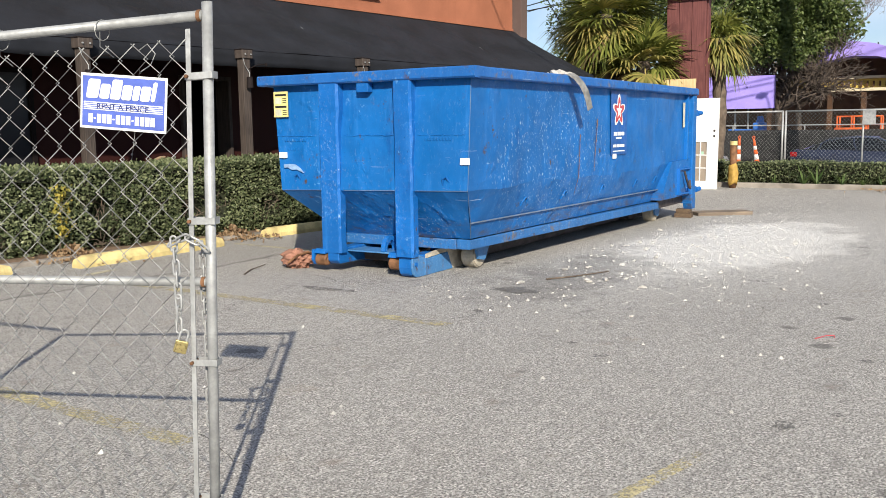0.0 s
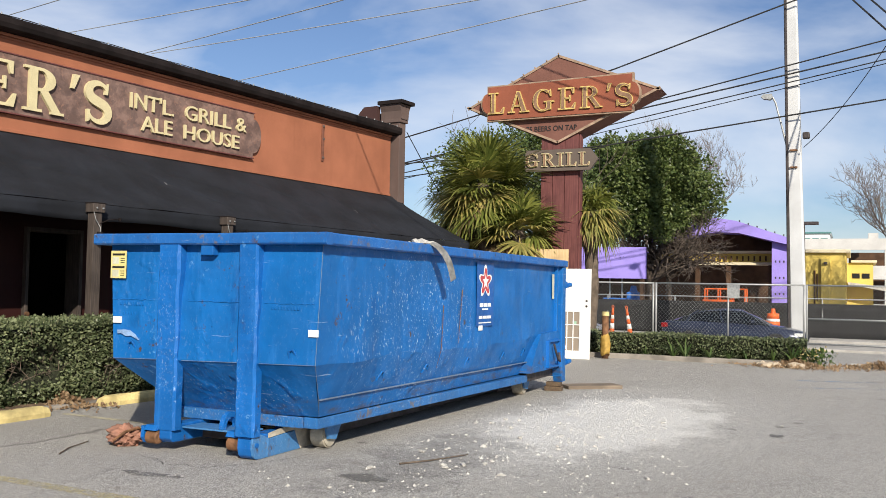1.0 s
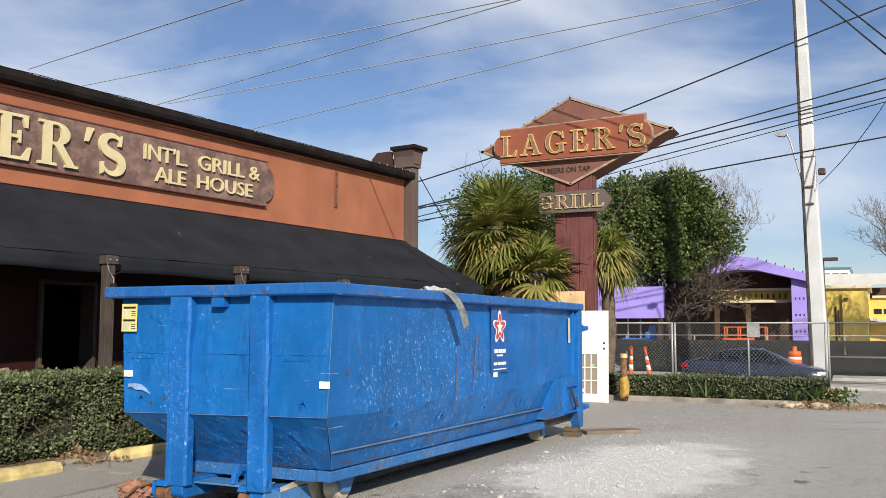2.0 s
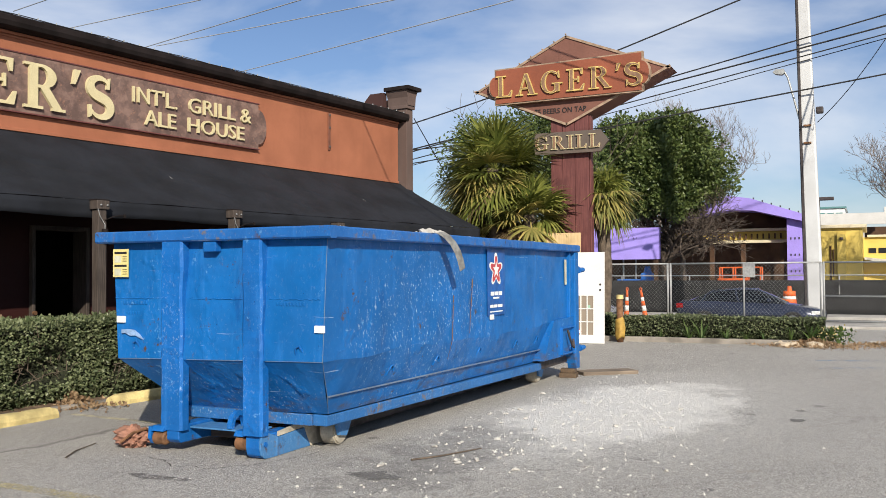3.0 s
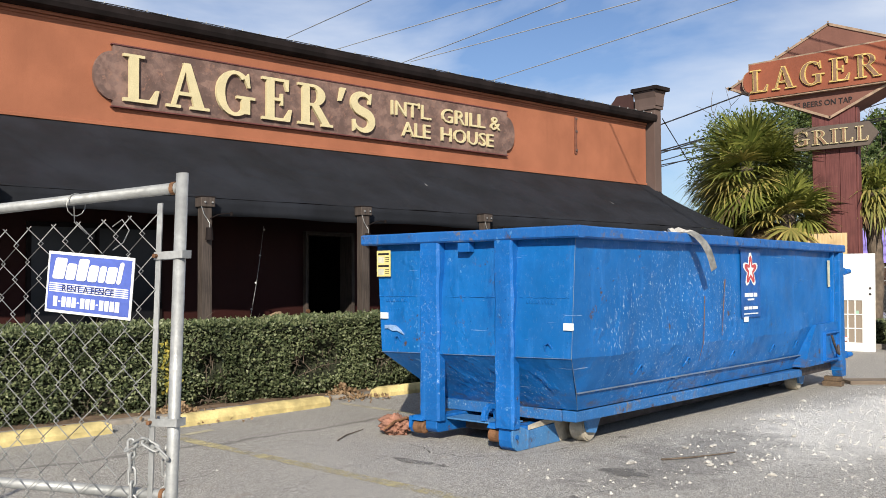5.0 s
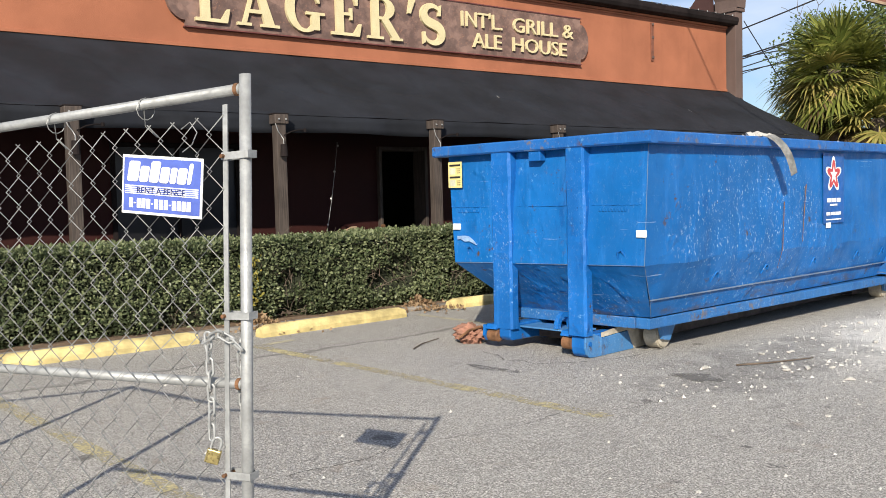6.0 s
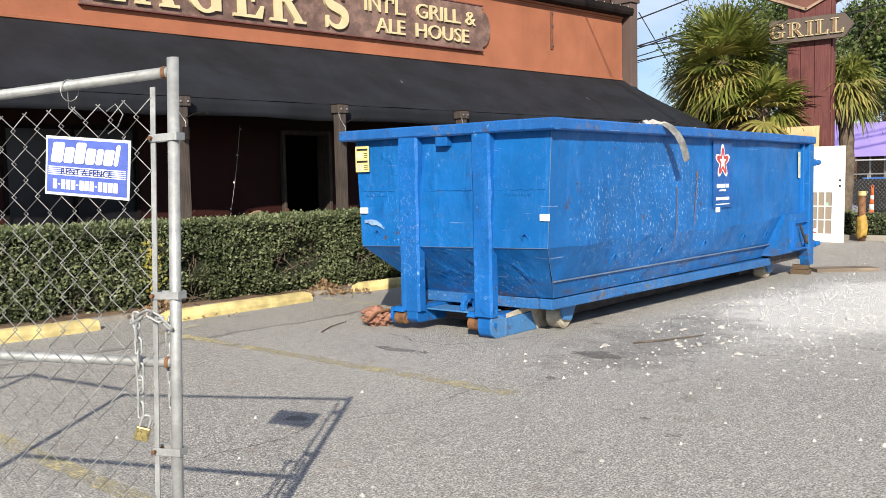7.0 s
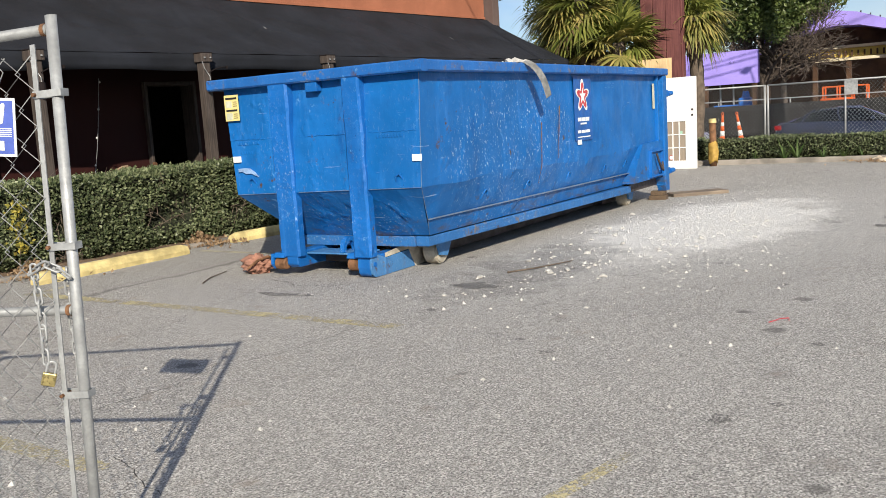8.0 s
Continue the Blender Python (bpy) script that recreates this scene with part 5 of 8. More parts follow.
    # worn folds and corners where the paint has gone; the paleness also paints sunlit bends
    for pts in ([(F1 - 0.004, 2.33, 0.82), (F1 - 0.004, 1.80, 0.832)], [(F1 - 0.004, 1.52, 0.835), (F1 - 0.004, 0.90, 0.847)], [(F1 - 0.004, 0.67, 0.85), (F1 - 0.004, 0.1, 0.86)],
                [(F0, 0.1, 1.88), (F1, 0.1, 0.86), (0.335, 0.245, 0.535), (0.45, 0.31, 0.365)]):
        part("worn_lit_fold", tube(bmesh.new(), pts, 0.0028, 6), M_SEAM, c, "pale worn edge that also paints the sun on the bend")
    # tarp hooks along the flank and on the front
    for x in (1.31, 2.31, 3.44, 4.63, 5.42):
        def on(z):
            return 0.1 + (0.86 - z) / 0.33 * (0.14 - 0.075 * x / 6.9) - 0.022
        bm = tube(bmesh.new(), [(x - 0.045, on(0.62) + 0.015, 0.62), (x - 0.04, on(0.68), 0.68), (x - 0.02, on(0.715), 0.715), (x + 0.015, on(0.715), 0.715), (x + 0.04, on(0.69), 0.69), (x + 0.05, on(0.655), 0.655)], 0.0085, 6)
        part("tarp_hook", bm, M_BLUE, c)
    for y in (0.34, 2.12):
        bm = tube(bmesh.new(), [(0.05, y + 0.03, 0.90), (0.02, y + 0.02, 0.97), (0.02, y - 0.02, 0.99), (0.05, y - 0.04, 0.93)], 0.010, 6)
        part("tarp_hook", bm, M_BLUE_RIM, c)
    part("lug", box(bmesh.new(), 0.02, 0.10, 1.19, 1.33, 1.79, 1.882, 0.008), M_BLUE_RIM, c)
    # labels
    torn = [(2.09, 1.0), (2.18, 1.035), (2.24, 1.03), (2.30, 1.055), (2.345, 1.05), (2.345, 1.085), (2.26, 1.09), (2.20, 1.085), (2.14, 1.05)]
    part("torn_label", prism(bmesh.new(), [(0.055 - y, z) for y, z in torn], -0.050, -0.032, Matrix(((0, 0, -1, 0), (-1, 0, 0, 0), (0, 1, 0, 0), (0, 0, 0, 1)))), M_TORN, c, "torn pale blue label")
    lab = part("warning_label", box(bmesh.new(), 0.056, 0.060, 2.23, 2.42, 1.57, 1.83, 0.001), M_YELLOW, c, "yellow and white warning label with black bars")
    for z in (1.785, 1.665):
        part("bar", box(bmesh.new(), 0.0545, 0.056, 2.25, 2.40, z, z + 0.020), M_BLACK, lab)
    for z in (1.595, 1.615, 1.635, 1.715, 1.735, 1.755):
        part("bar", box(bmesh.new(), 0.0545, 0.056, 2.25, 2.30, z, z + 0.007), M_BLACK, lab)
    for z in (1.585, 1.705):
        part("bar", box(bmesh.new(), 0.0548, 0.056, 2.32, 2.40, z, z + 0.065), M_PALE_YELLOW, lab)
    for y, z in ((0.09, 1.10), (2.262, 1.15)):
        part("sticker", box(bmesh.new(), 0.036, 0.060, y, y + 0.09, z, z + 0.06, 0.001), M_WHITE, c, "small white sticker")
    part("sticker", box(bmesh.new(), 3.63, 3.76, 0.078, 0.082, 1.03, 1.09, 0.001), M_WHITE, c, "small white sticker")
    part("sticker", box(bmesh.new(), 6.55, 6.64, 0.078, 0.082, 1.40, 1.77, 0.001), M_PALE_YELLOW, c, "faded yellow and white strip label")
    logo = part("decal", box(bmesh.new(), 3.56, 4.12, 0.079, 0.081, 1.08, 1.86), M_DECAL, c, "blue decal with a red and white star and white bars")
    star = []
    for k in range(40):
        a = 2 * math.pi * k / 40
        r = 0.155 + 0.055 * math.cos(5 * a)
        star.append((3.83 + 1.05 * r * math.sin(a), 1.62 + r * math.cos(a)))
    part("star", prism(bmesh.new(), star, -0.0789, -0.0765, UP), M_WHITE, logo)
    inner = [(3.83 + (x - 3.83) * 0.82, 1.62 + (z - 1.62) * 0.82) for x, z in star]
    part("star", prism(bmesh.new(), inner, -0.0764, -0.0752, UP), M_LOGORED, logo)
    core = []
    for k in range(10):
        r = 0.105 if k % 2 == 0 else 0.042
        a = math.pi * k / 5
        core.append((3.83 + r * math.sin(a), 1.62 + r * math.cos(a)))
    part("star", prism(bmesh.new(), core, -0.0751, -0.0740, UP), M_WHITE, logo)
    for x0, x1, z0, z1 in ((3.66, 3.77, 1.315, 1.36), (3.79, 3.90, 1.315, 1.36), (3.92, 4.02, 1.315, 1.36), (3.74, 3.93, 1.275, 1.295), (3.64, 3.74, 1.17, 1.205), (3.76, 3.86, 1.17, 1.205), (3.88, 4.03, 1.17, 1.205), (3.63, 4.04, 1.115, 1.128)):
        part("bar", box(bmesh.new(), x0, x1, 0.0765, 0.0788, z0, z1), M_WHITE, logo)
    # rust runs on the flank
    for x, z0, z1, sl in ((2.60, 1.35, 0.66, 0.03), (3.12, 1.52, 0.90, 0.05)):
        bm = bmesh.new()
        n = 12
        rows = []
        for i in range(n + 1):
            t = i / n
            z = z0 + (z1 - z0) * t
            w = 0.014 * (1 - 0.6 * t) * (1 + 0.5 * noise.noise((x, z * 9, 0)))
            y = 0.078 if z > 0.86 else 0.078 + (0.86 - z) * 0.26
            rows.append([bm.verts.new((x - sl * t * 2 - w, y, z)), bm.verts.new((x - sl * t * 2 + w, y, z))])
        for a, b in zip(rows, rows[1:]):
            bm.faces.new((a[0], a[1], b[1], b[0]))
        part("rust_run", bm, M_RUST_RUN, c, "brown rust run")


M_TORN = plain("torn_label_paper", (0.24, 0.38, 0.62), 0.7, 0, 0.3, 20, 90)
M_SILL = make_blue("worn_sill_steel", (0.022, 0.125, 0.34), 3.3)
M_SKID = make_blue("scuffed_skid_steel", (0.055, 0.185, 0.40), 3.2)
M_SEAM = make_blue("worn_seam_steel", (0.13, 0.175, 0.25), 2.1)
M_CREAM = plain("cream_wheel", (0.50, 0.45, 0.36), 0.75, 0, 0.35, 7, 60, 0.004)
M_STEEL_DARK = plain("dark_oily_steel", (0.06, 0.05, 0.05), 0.6, 0.3, 0.4, 6, 50)
M_YELLOW = plain("label_yellow", (0.68, 0.58, 0.24), 0.45, 0, 0.12, 8, 80, 0)
M_PALE_YELLOW = plain("label_pale_yellow", (0.55, 0.55, 0.42), 0.5, 0, 0.2, 8, 80, 0)
M_BLACK = plain("print_black", (0.02, 0.02, 0.02), 0.5, 0, 0.1, 8, 80, 0)
M_DECAL = plain("decal_blue", (0.008, 0.098, 0.36), 0.4, 0, 0.2, 5, 50, 0)
M_LOGORED = plain("decal_red", (0.50, 0.06, 0.07), 0.45, 0, 0.15, 9, 60, 0)
M_RUST_RUN = make_worn_paint("rust_run_stain", (0.20, 0.11, 0.06), 0.55)
make_container()


def make_chunk(name, size, seed, material):
    """A broken lump."""
    rng = random.Random(seed)
    bm = bmesh.new()
    bmesh.ops.create_icosphere(bm, subdivisions=1, radius=size)
    sc = Vector((rng.uniform(0.7, 1.3), rng.uniform(0.6, 1.1), rng.uniform(0.35, 0.7)))
    for v in bm.verts:
        v.co = Vector((v.co.x * sc.x, v.co.y * sc.y, v.co.z * sc.z)) * rng.uniform(0.72, 1.18)
    lo = min(v.co.z for v in bm.verts)
    for v in bm.verts:
        v.co.z = max(v.co.z, lo * 0.55) - lo * 0.55
    return bm


def make_rubble():
    rng = random.Random(12)
    # loose crumbs, too many to count
    v, f = [], []
    for i in range(4400):
        if rng.random() < 0.84:
            x, y = rng.gauss(3.4, 2.3), rng.gauss(-1.2, 0.9)
        else:
            x, y = rng.uniform(-5, 14), rng.uniform(-5, 3.6)
        if y > 0.0 and -0.2 < x < 7.2:
            continue
        s = min(0.018, 0.003 + rng.expovariate(1 / 0.0034))
        b = len(v)
        a = rng.random() * 6.28
        p = Vector((x, y, 0))
        for k in range(4):
            q = a + k * 1.57 + rng.uniform(-0.3, 0.3)
            v.append(p + Vector((math.cos(q) * s * rng.uniform(0.7, 1.3), math.sin(q) * s, 0)))
        v.append(p + Vector((rng.uniform(-0.3, 0.3) * s, rng.uniform(-0.3, 0.3) * s, s * rng.uniform(0.6, 1.2))))
        f += [(b, b + 1, b + 4), (b + 1, b + 2, b + 4), (b + 2, b + 3, b + 4), (b + 3, b, b + 4)]
    for i in range(800):
        x, y = rng.uniform(7.4, 14.0), rng.uniform(-4.2, 1.6)
        s = rng.uniform(0.004, 0.017)
        b = len(v)
        a = rng.random() * 6.28
        for k in range(4):
            q = a + k * 1.57 + rng.uniform(-0.4, 0.4)
            v.append(Vector((x + math.cos(q) * s * rng.uniform(0.7, 1.6), y + math.sin(q) * s * 1.4, 0)))
        v.append(Vector((x, y, s * 0.35)))
        f += [(b, b + 1, b + 4), (b + 1, b + 2, b + 4), (b + 2, b + 3, b + 4), (b + 3, b, b + 4)]
    ob = raw("crumbs", v, f, M_PLASTER, None, "scattered white plaster crumbs on the asphalt", "stuff")
    ob["category"] = "rubble"
    meshes = []
    for i in range(9):
        bm = make_chunk("plaster_chunk", rng.uniform(0.03, 0.06), 50 + i, M_PLASTER)
        me = bpy.data.meshes.new("plaster_chunk")
        bm.to_mesh(me)
        bm.free()
        me.materials.append(M_PLASTER)
        meshes.append(me)
    spots = [(1.76, -0.75), (0.71, -0.79), (0.57, -1.38), (2.0, -1.43), (0.80, -0.95), (0.62, -0.85), (1.2, -0.35), (1.5, -0.5), (2.4, -0.9), (2.9, -1.6), (3.6, -0.3), (5.0, -0.1), (1.1, -1.1), (0.3, -0.3)]
    while len(spots) < 58:
        x, y = rng.gauss(2.6, 1.8), rng.gauss(-1.0, 0.8)
        if not (y > -0.05 and -0.2 < x < 7.2):
            spots.append((x, y))
    for i, (x, y) in enumerate(spots):
        ob = new("plaster_chunk", meshes[i % 9])
        s = (0.72 if i < 14 else rng.uniform(0.2, 0.6))
        ob.matrix_basis = Matrix.Translation((x, y, 0)) @ pose(0, 0, 0, 0, 0, rng.uniform(0, 360)) @ Matrix.Scale(s, 4)
        tagged(ob, "broken lump of white plaster on the asphalt", "rubble", "plaster lumps on the ground")
    # lumps that lie on the container's rail and the heap inside it
    for x, y, s in ((1.85, 0.07, 1.2), (1.97, 0.06, 1.5), (2.12, 0.07, 1.6), (2.23, 0.06, 1.0), (1.68, 0.06, 0.5), (3.0, 0.06, 0.4), (3.9, 0.06, 0.5), (5.2, 0.07, 0.5), (6.1, 0.06, 0.4), (5.7, 0.05, 0.35)):
        ob = new("plaster_chunk", meshes[int(x * 10) % 9])
        ob.matrix_basis = Matrix.Translation((x, y, 1.99)) @ pose(0, 0, 0, 0, 0, x * 400) @ Matrix.Scale(s, 4)
        tagged(ob, "broken lump of white plaster on the container's rail", "rubble", "plaster lumps on the rail")
    bm = bmesh.new()
    panel(bm, (0.2, 0.16, 1.60), (6.8, 0.16, 1.60), (6.8, 2.42, 1.62), (0.2, 2.42, 1.62), 60, 22, 0.22, 1.6, 4)
    for v_ in bm.verts:
        v_.co.z = min(v_.co.z, 1.84)
    ob = part("rubble_heap", bm, M_PLASTER, None)
    tagged(ob, "heap of broken plaster inside the container", "rubble", "", "stuff")


make_rubble()


def make_strip():
    s = thing("rubber_strip", "grey rubber strip hanging over the container's rail", "strip", Matrix.Translation((2.12, 0.05, 1.995)))
    line = [(-0.06, 0.10, 0.0), (-0.03, 0.02, 0.012), (0.0, -0.06, 0.008), (0.03, -0.11, -0.03), (0.08, -0.155, -0.10), (0.13, -0.18, -0.18), (0.18, -0.19, -0.27), (0.235, -0.19, -0.37)]
    bm = bmesh.new()
    rows = []
    for i, p in enumerate(line):
        w = 0.052
        p = Vector(p)
        a = Vector((-0.9, 0.15, -0.15 - 0.2 * i / 7)).normalized() * w
        up = Vector((0.0, -0.4, 0.9)) * 0.008
        rows.append([bm.verts.new(q) for q in (p + a, p - a, p - a - up, p + a - up)])
    for a, b in zip(rows, rows[1:]):
        for k in range(4):
            bm.faces.new((a[k], a[(k + 1) % 4], b[(k + 1) % 4], b[k]))
    bm.faces.new(rows[0])
    bm.faces.new(rows[-1])
    part("strip", bm, plain("grey_rubber", (0.22, 0.22, 0.21), 0.55, 0, 0.4, 12, 60), s)


make_strip()


def make_site_timber():
    b = thing("timber_block", "rough brown timber block under the container's rear foot", "timber block", pose(6.93, 0.0, 0, 0, 0, 5))
    part("block", box(bmesh.new(), -0.09, 0.09, 0.02, 0.28, 0, 0.07, 0.008), M_TIMBER, b)
    part("block", box(bmesh.new(), -0.07, 0.08, 0.04, 0.26, 0.072, 0.135, 0.008), M_TIMBER, b)
    p = thing("plank", "weathered brown plank lying on the asphalt", "plank", pose(7.30, 0.10, 0, 0, 0, -50))
    part("board", box(bmesh.new(), 0, 0.92, -0.17, 0.17, 0.0, 0.055, 0.006), M_PLANK, p)
    p = thing("stick", "thin weathered stick lying on the asphalt", "stick", Matrix())
    part("stick", tube(bmesh.new(), [(-0.55, 2.35, 0.012), (-0.3, 2.5, 0.014), (0.05, 2.62, 0.012)], [0.007, 0.006, 0.004], 6), M_TWIG, p)
    p = thing("stick", "thin weathered stick lying on the asphalt", "stick", Matrix())
    part("stick", tube(bmesh.new(), [(0.55, -0.45, 0.012), (0.8, -0.62, 0.014), (1.25, -0.80, 0.012)], [0.009, 0.008, 0.005], 6), M_TWIG, p)
    e = thing("red_scrap", "thin bent scrap of red plastic cord on the asphalt", "scrap", pose(-0.72, -3.1, 0))
    part("tape", tube(bmesh.new(), [(-0.07, 0.05, 0.004), (-0.01, 0.01, 0.010), (0.05, 0.00, 0.006), (0.07, -0.05, 0.008), (0.02, -0.06, 0.004)], 0.0035, 5), M_LOGORED, e)
    r = thing("rag", "crumpled faded salmon-pink rag on the asphalt", "rag", pose(0.12, 2.22, 0))
    bm = bmesh.new()
    bmesh.ops.create_icosphere(bm, subdivisions=5, radius=0.20)
    for v in bm.verts:
        d = v.co.normalized()
        k = 0.85 + 0.45 * noise.noise(d * 2.6) + 0.45 * abs(noise.noise(d * 6)) + 0.2 * abs(noise.noise(d * 13))
        v.co = Vector((d.x * 0.13 * k, d.y * 0.155 * k, max(0.0, 0.08 + d.z * 0.10 * k)))
    part("cloth", bm, M_RAG, r, "", True)
    bm = tube(bmesh.new(), [(-0.19, -0.02, 0.07), (-0.12, -0.1, 0.15), (0.0, -0.14, 0.17), (0.1, -0.12, 0.14)], 0.012, 6)
    part("strap", bm, M_RUST, r, "dark red cord")


M_PLANK = make_wood("weathered_plank", (0.15, 0.115, 0.085), (0.27, 0.215, 0.16), (3, 50, 50))
M_TIMBER = make_wood("rough_timber", (0.07, 0.046, 0.03), (0.14, 0.095, 0.058), (3, 50, 50))
M_RAG = plain("salmon_cloth", (0.33, 0.165, 0.115), 0.9, 0, 0.35, 8, 90, 0.004)
make_site_timber()


# ---- the gate ----
GDIR = Vector((-0.387, 0.922, 0)).normalized()
GATE = Matrix.Translation((-5.082, -1.834, 0)) @ pose(0, 0, 0, 0, 0, math.degrees(math.atan2(GDIR.y, GDIR.x)))


def lean(p):
    """The leaf's post leans and its top rail sags away from the post."""
    x, y, z = p
    k = min(1.0, max(0.0, (z - 0.945) / 0.86))
    return Vector((x - 0.0238 * z, y - 0.0176 * z, z - 0.066 * x * k))


def leaning(bm):
    for v in bm.verts:
        v.co = lean(v.co)
    return bm


def make_gate():
    g = thing("chain_link_gate", "open galvanised chain-link gate leaf with a loose wire mesh", "gate", GATE)
    wd = 1.70
    bm = cyl(bmesh.new(), (0, 0, 0.0), (0, 0, 1.845), 0.0172, seg=20)
    part("gate_post", leaning(bm), M_STEEL, g, "", True)
    bm = cyl(bmesh.new(), (wd, 0, 0.0), (wd, 0, 1.82), 0.0215, seg=16)
    part("gate_post", leaning(bm), M_STEEL, g, "", True)
    for z, r in ((1.805, 0.0165), (0.945, 0.0155), (0.10, 0.0155)):
        rail = part("rail", leaning(cyl(bmesh.new(), (0.018, 0, z), (wd - 0.018, 0, z), r, seg=16)), M_STEEL, g, "", True)
        for x in (0.026,):
            part("weld", leaning(cyl(bmesh.new(), (x - 0.006, 0, z), (x + 0.006, 0, z), r * 1.14, seg=16)), M_RUST, rail, "rusty weld")
    part("tension_bar", leaning(box(bmesh.new(), 0.052, 0.068, 0.010, 0.016, 0.12, 1.765, 0.001)), M_STEEL, g)
    for z in (1.615, 1.148, 0.677, 0.20):
        bm = bmesh.new()
        box(bm, -0.0205, 0.070, -0.022, -0.0185, z - 0.011, z + 0.011, 0.001)
        box(bm, -0.0205, 0.070, 0.0185, 0.022, z - 0.011, z + 0.011, 0.001)
        box(bm, -0.0235, -0.020, -0.022, 0.022, z - 0.011, z + 0.011)
        band = part("clamp_band", leaning(bm), M_STEEL, g)
        part("bolt", leaning(cyl(bmesh.new(), (0.062, -0.034, z), (0.062, 0.034, z), 0.006, seg=8)), M_RUST, band)
    bm = chain_link(wd - 0.10, 0.10, 1.735, 0.0445, 0.054, 0.0022, 0.03, 5)
    bmesh.ops.translate(bm, verts=bm.verts, vec=(0.068, 0.019, 0))
    part("wire_mesh", leaning(bm), M_WIRE, g, "woven diamond wire mesh", fix=False)
    # ties and a loose loop of wire
    for i, x in enumerate((0.36, 0.72, 1.1, 1.45)):
        bm = tube(bmesh.new(), [(x + 0.026 * math.sin(a) * 0.4, 0.028 * math.sin(a), 1.79 + 0.034 * math.cos(a)) for a in [k * 0.55 for k in range(13)]] + [(x + 0.02, -0.02, 1.74), (x - 0.03, -0.015, 1.70)], 0.0017, 4)
        part("wire_tie", leaning(bm), M_WIRE, g)
    bm = tube(bmesh.new(), [(0.245, -0.02, 1.715), (0.22, -0.03, 1.735), (0.19, -0.025, 1.70), (0.205, -0.02, 1.665), (0.24, -0.02, 1.645)], 0.002, 4)
    part("wire_tie", leaning(bm), M_WIRE, g)

    # the plate wired to the mesh
    s = thing("gate_sign", "small blue and white metal plate wired to the gate", "sign", GATE @ Matrix.Translation(lean((0.132, 0.030, 1.435))) @ pose(0, 0, 0, 0, -5.0, 0) @ Matrix.Scale(1.04, 4))
    part("plate", box(bmesh.new(), 0, 0.285, 0.0, 0.003, 0, 0.170, 0.001), M_WHITE, s, "white plate edge")
    part("field", box(bmesh.new(), 0.007, 0.278, 0.0032, 0.0042, 0.008, 0.162), M_FEDBLUE, s, "blue field")
    bm = bmesh.new()
    for k in range(5):
        box(bm, 0.012, 0.273, 0.0044, 0.0052, 0.058 + 0.0055 * k, 0.061 + 0.0055 * k)
    tagged(part("print", bm, M_WHITE, s), kind="stuff")
    # brand word as plain slanted rounded blocks
    x = 0.266
    for w, top in ((0.040, 0.153), (0.032, 0.140), (0.034, 0.155), (0.032, 0.140), (0.022, 0.140), (0.032, 0.140), (0.014, 0.155)):
        z0, r, ring = 0.094, 0.007, []
        for cx, cz, a0 in ((x - r, top - r, 0), (x - w + r, top - r, 90), (x - w + r, z0 + r, 180), (x - r, z0 + r, 270)):
            for k in range(4):
                q = radians(a0 + 30 * k)
                pz = cz + r * math.sin(q)
                ring.append((cx + r * math.cos(q) - 0.16 * (pz - z0), pz))
        word = prism(bmesh.new(), ring, -0.0058, -0.0044, UP)
        part("print_block", word, M_WHITE, s)
        x -= w + 0.0035
    bm = bmesh.new()
    x = 0.256
    for n_ in (1, 3, 3, 4):
        for _ in range(n_):
            box(bm, x - 0.0135, x, 0.0044, 0.0058, 0.018, 0.046)
            x -= 0.0172
        if n_ != 4:
            box(bm, x - 0.007, x, 0.0044, 0.0058, 0.030, 0.034)
            x -= 0.0112
    tagged(part("print", bm, M_WHITE, s), kind="stuff")
    ob = text_mesh("RENT A FENCE", 0.030, 0.001, M_FEDDARK, s, Matrix(), "lettering")
    co = np.array([v.co for v in ob.data.vertices])
    (a, b, _), (c, d, _) = co.min(0), co.max(0)
    ob.data.transform(Matrix.Diagonal((0.17 / (c - a), 0.018 / (d - b), 1, 1)) @ Matrix.Translation((-a, -b, 0)))
    ob.matrix_basis = Matrix.Translation((0.228, 0.0062, 0.061)) @ Matrix(((-1, 0, 0, 0), (0, 0, 1, 0), (0, 1, 0, 0), (0, 0, 0, 1)))

    # chain and padlock
    ch = thing("chain", "galvanised steel chain looped round the gate post", "chain", GATE)
    def link_mesh():
        bm = bmesh.new()
        pts = []
        for k in range(16):
            a = 2 * math.pi * k / 16
            pts.append((0.0105 * math.cos(a), 0, 0.0155 * (1 if math.sin(a) > 0 else -1) + 0.0105 * math.sin(a)))
        pts.append(pts[0])
        tube(bm, pts, 0.0038, 6, False)
        me = bpy.data.meshes.new("link")
        bm.to_mesh(me)
        bm.free()
        me.materials.append(M_STEEL)
        return me
    lm = link_mesh()
    strands = [
        [(0.115, 0.03, 1.075), (0.105, 0.035, 0.99), (0.10, 0.035, 0.90), (0.10, 0.035, 0.80)],
        [(0.115, 0.03, 1.08), (0.07, 0.04, 1.10), (0.03, 0.035, 1.08), (-0.005, 0.03, 1.05)],
        [(0.045, -0.035, 1.05), (0.042, -0.036, 0.90), (0.035, -0.036, 0.75), (0.030, -0.035, 0.60), (0.028, -0.034, 0.42)],
    ]
    for st in strands:
        pts = [lean(p) for p in st]
        total = sum((b - a).length for a, b in zip(pts, pts[1:]))
        k, pos = 0, 0.0
        while pos < total:
            q = pos
            for a, b in zip(pts, pts[1:]):
                if q <= (b - a).length:
                    break
                q -= (b - a).length
            d = (b - a).normalized()
            p = a + d * q
            ob = new("link", lm)
            ob.parent = ch
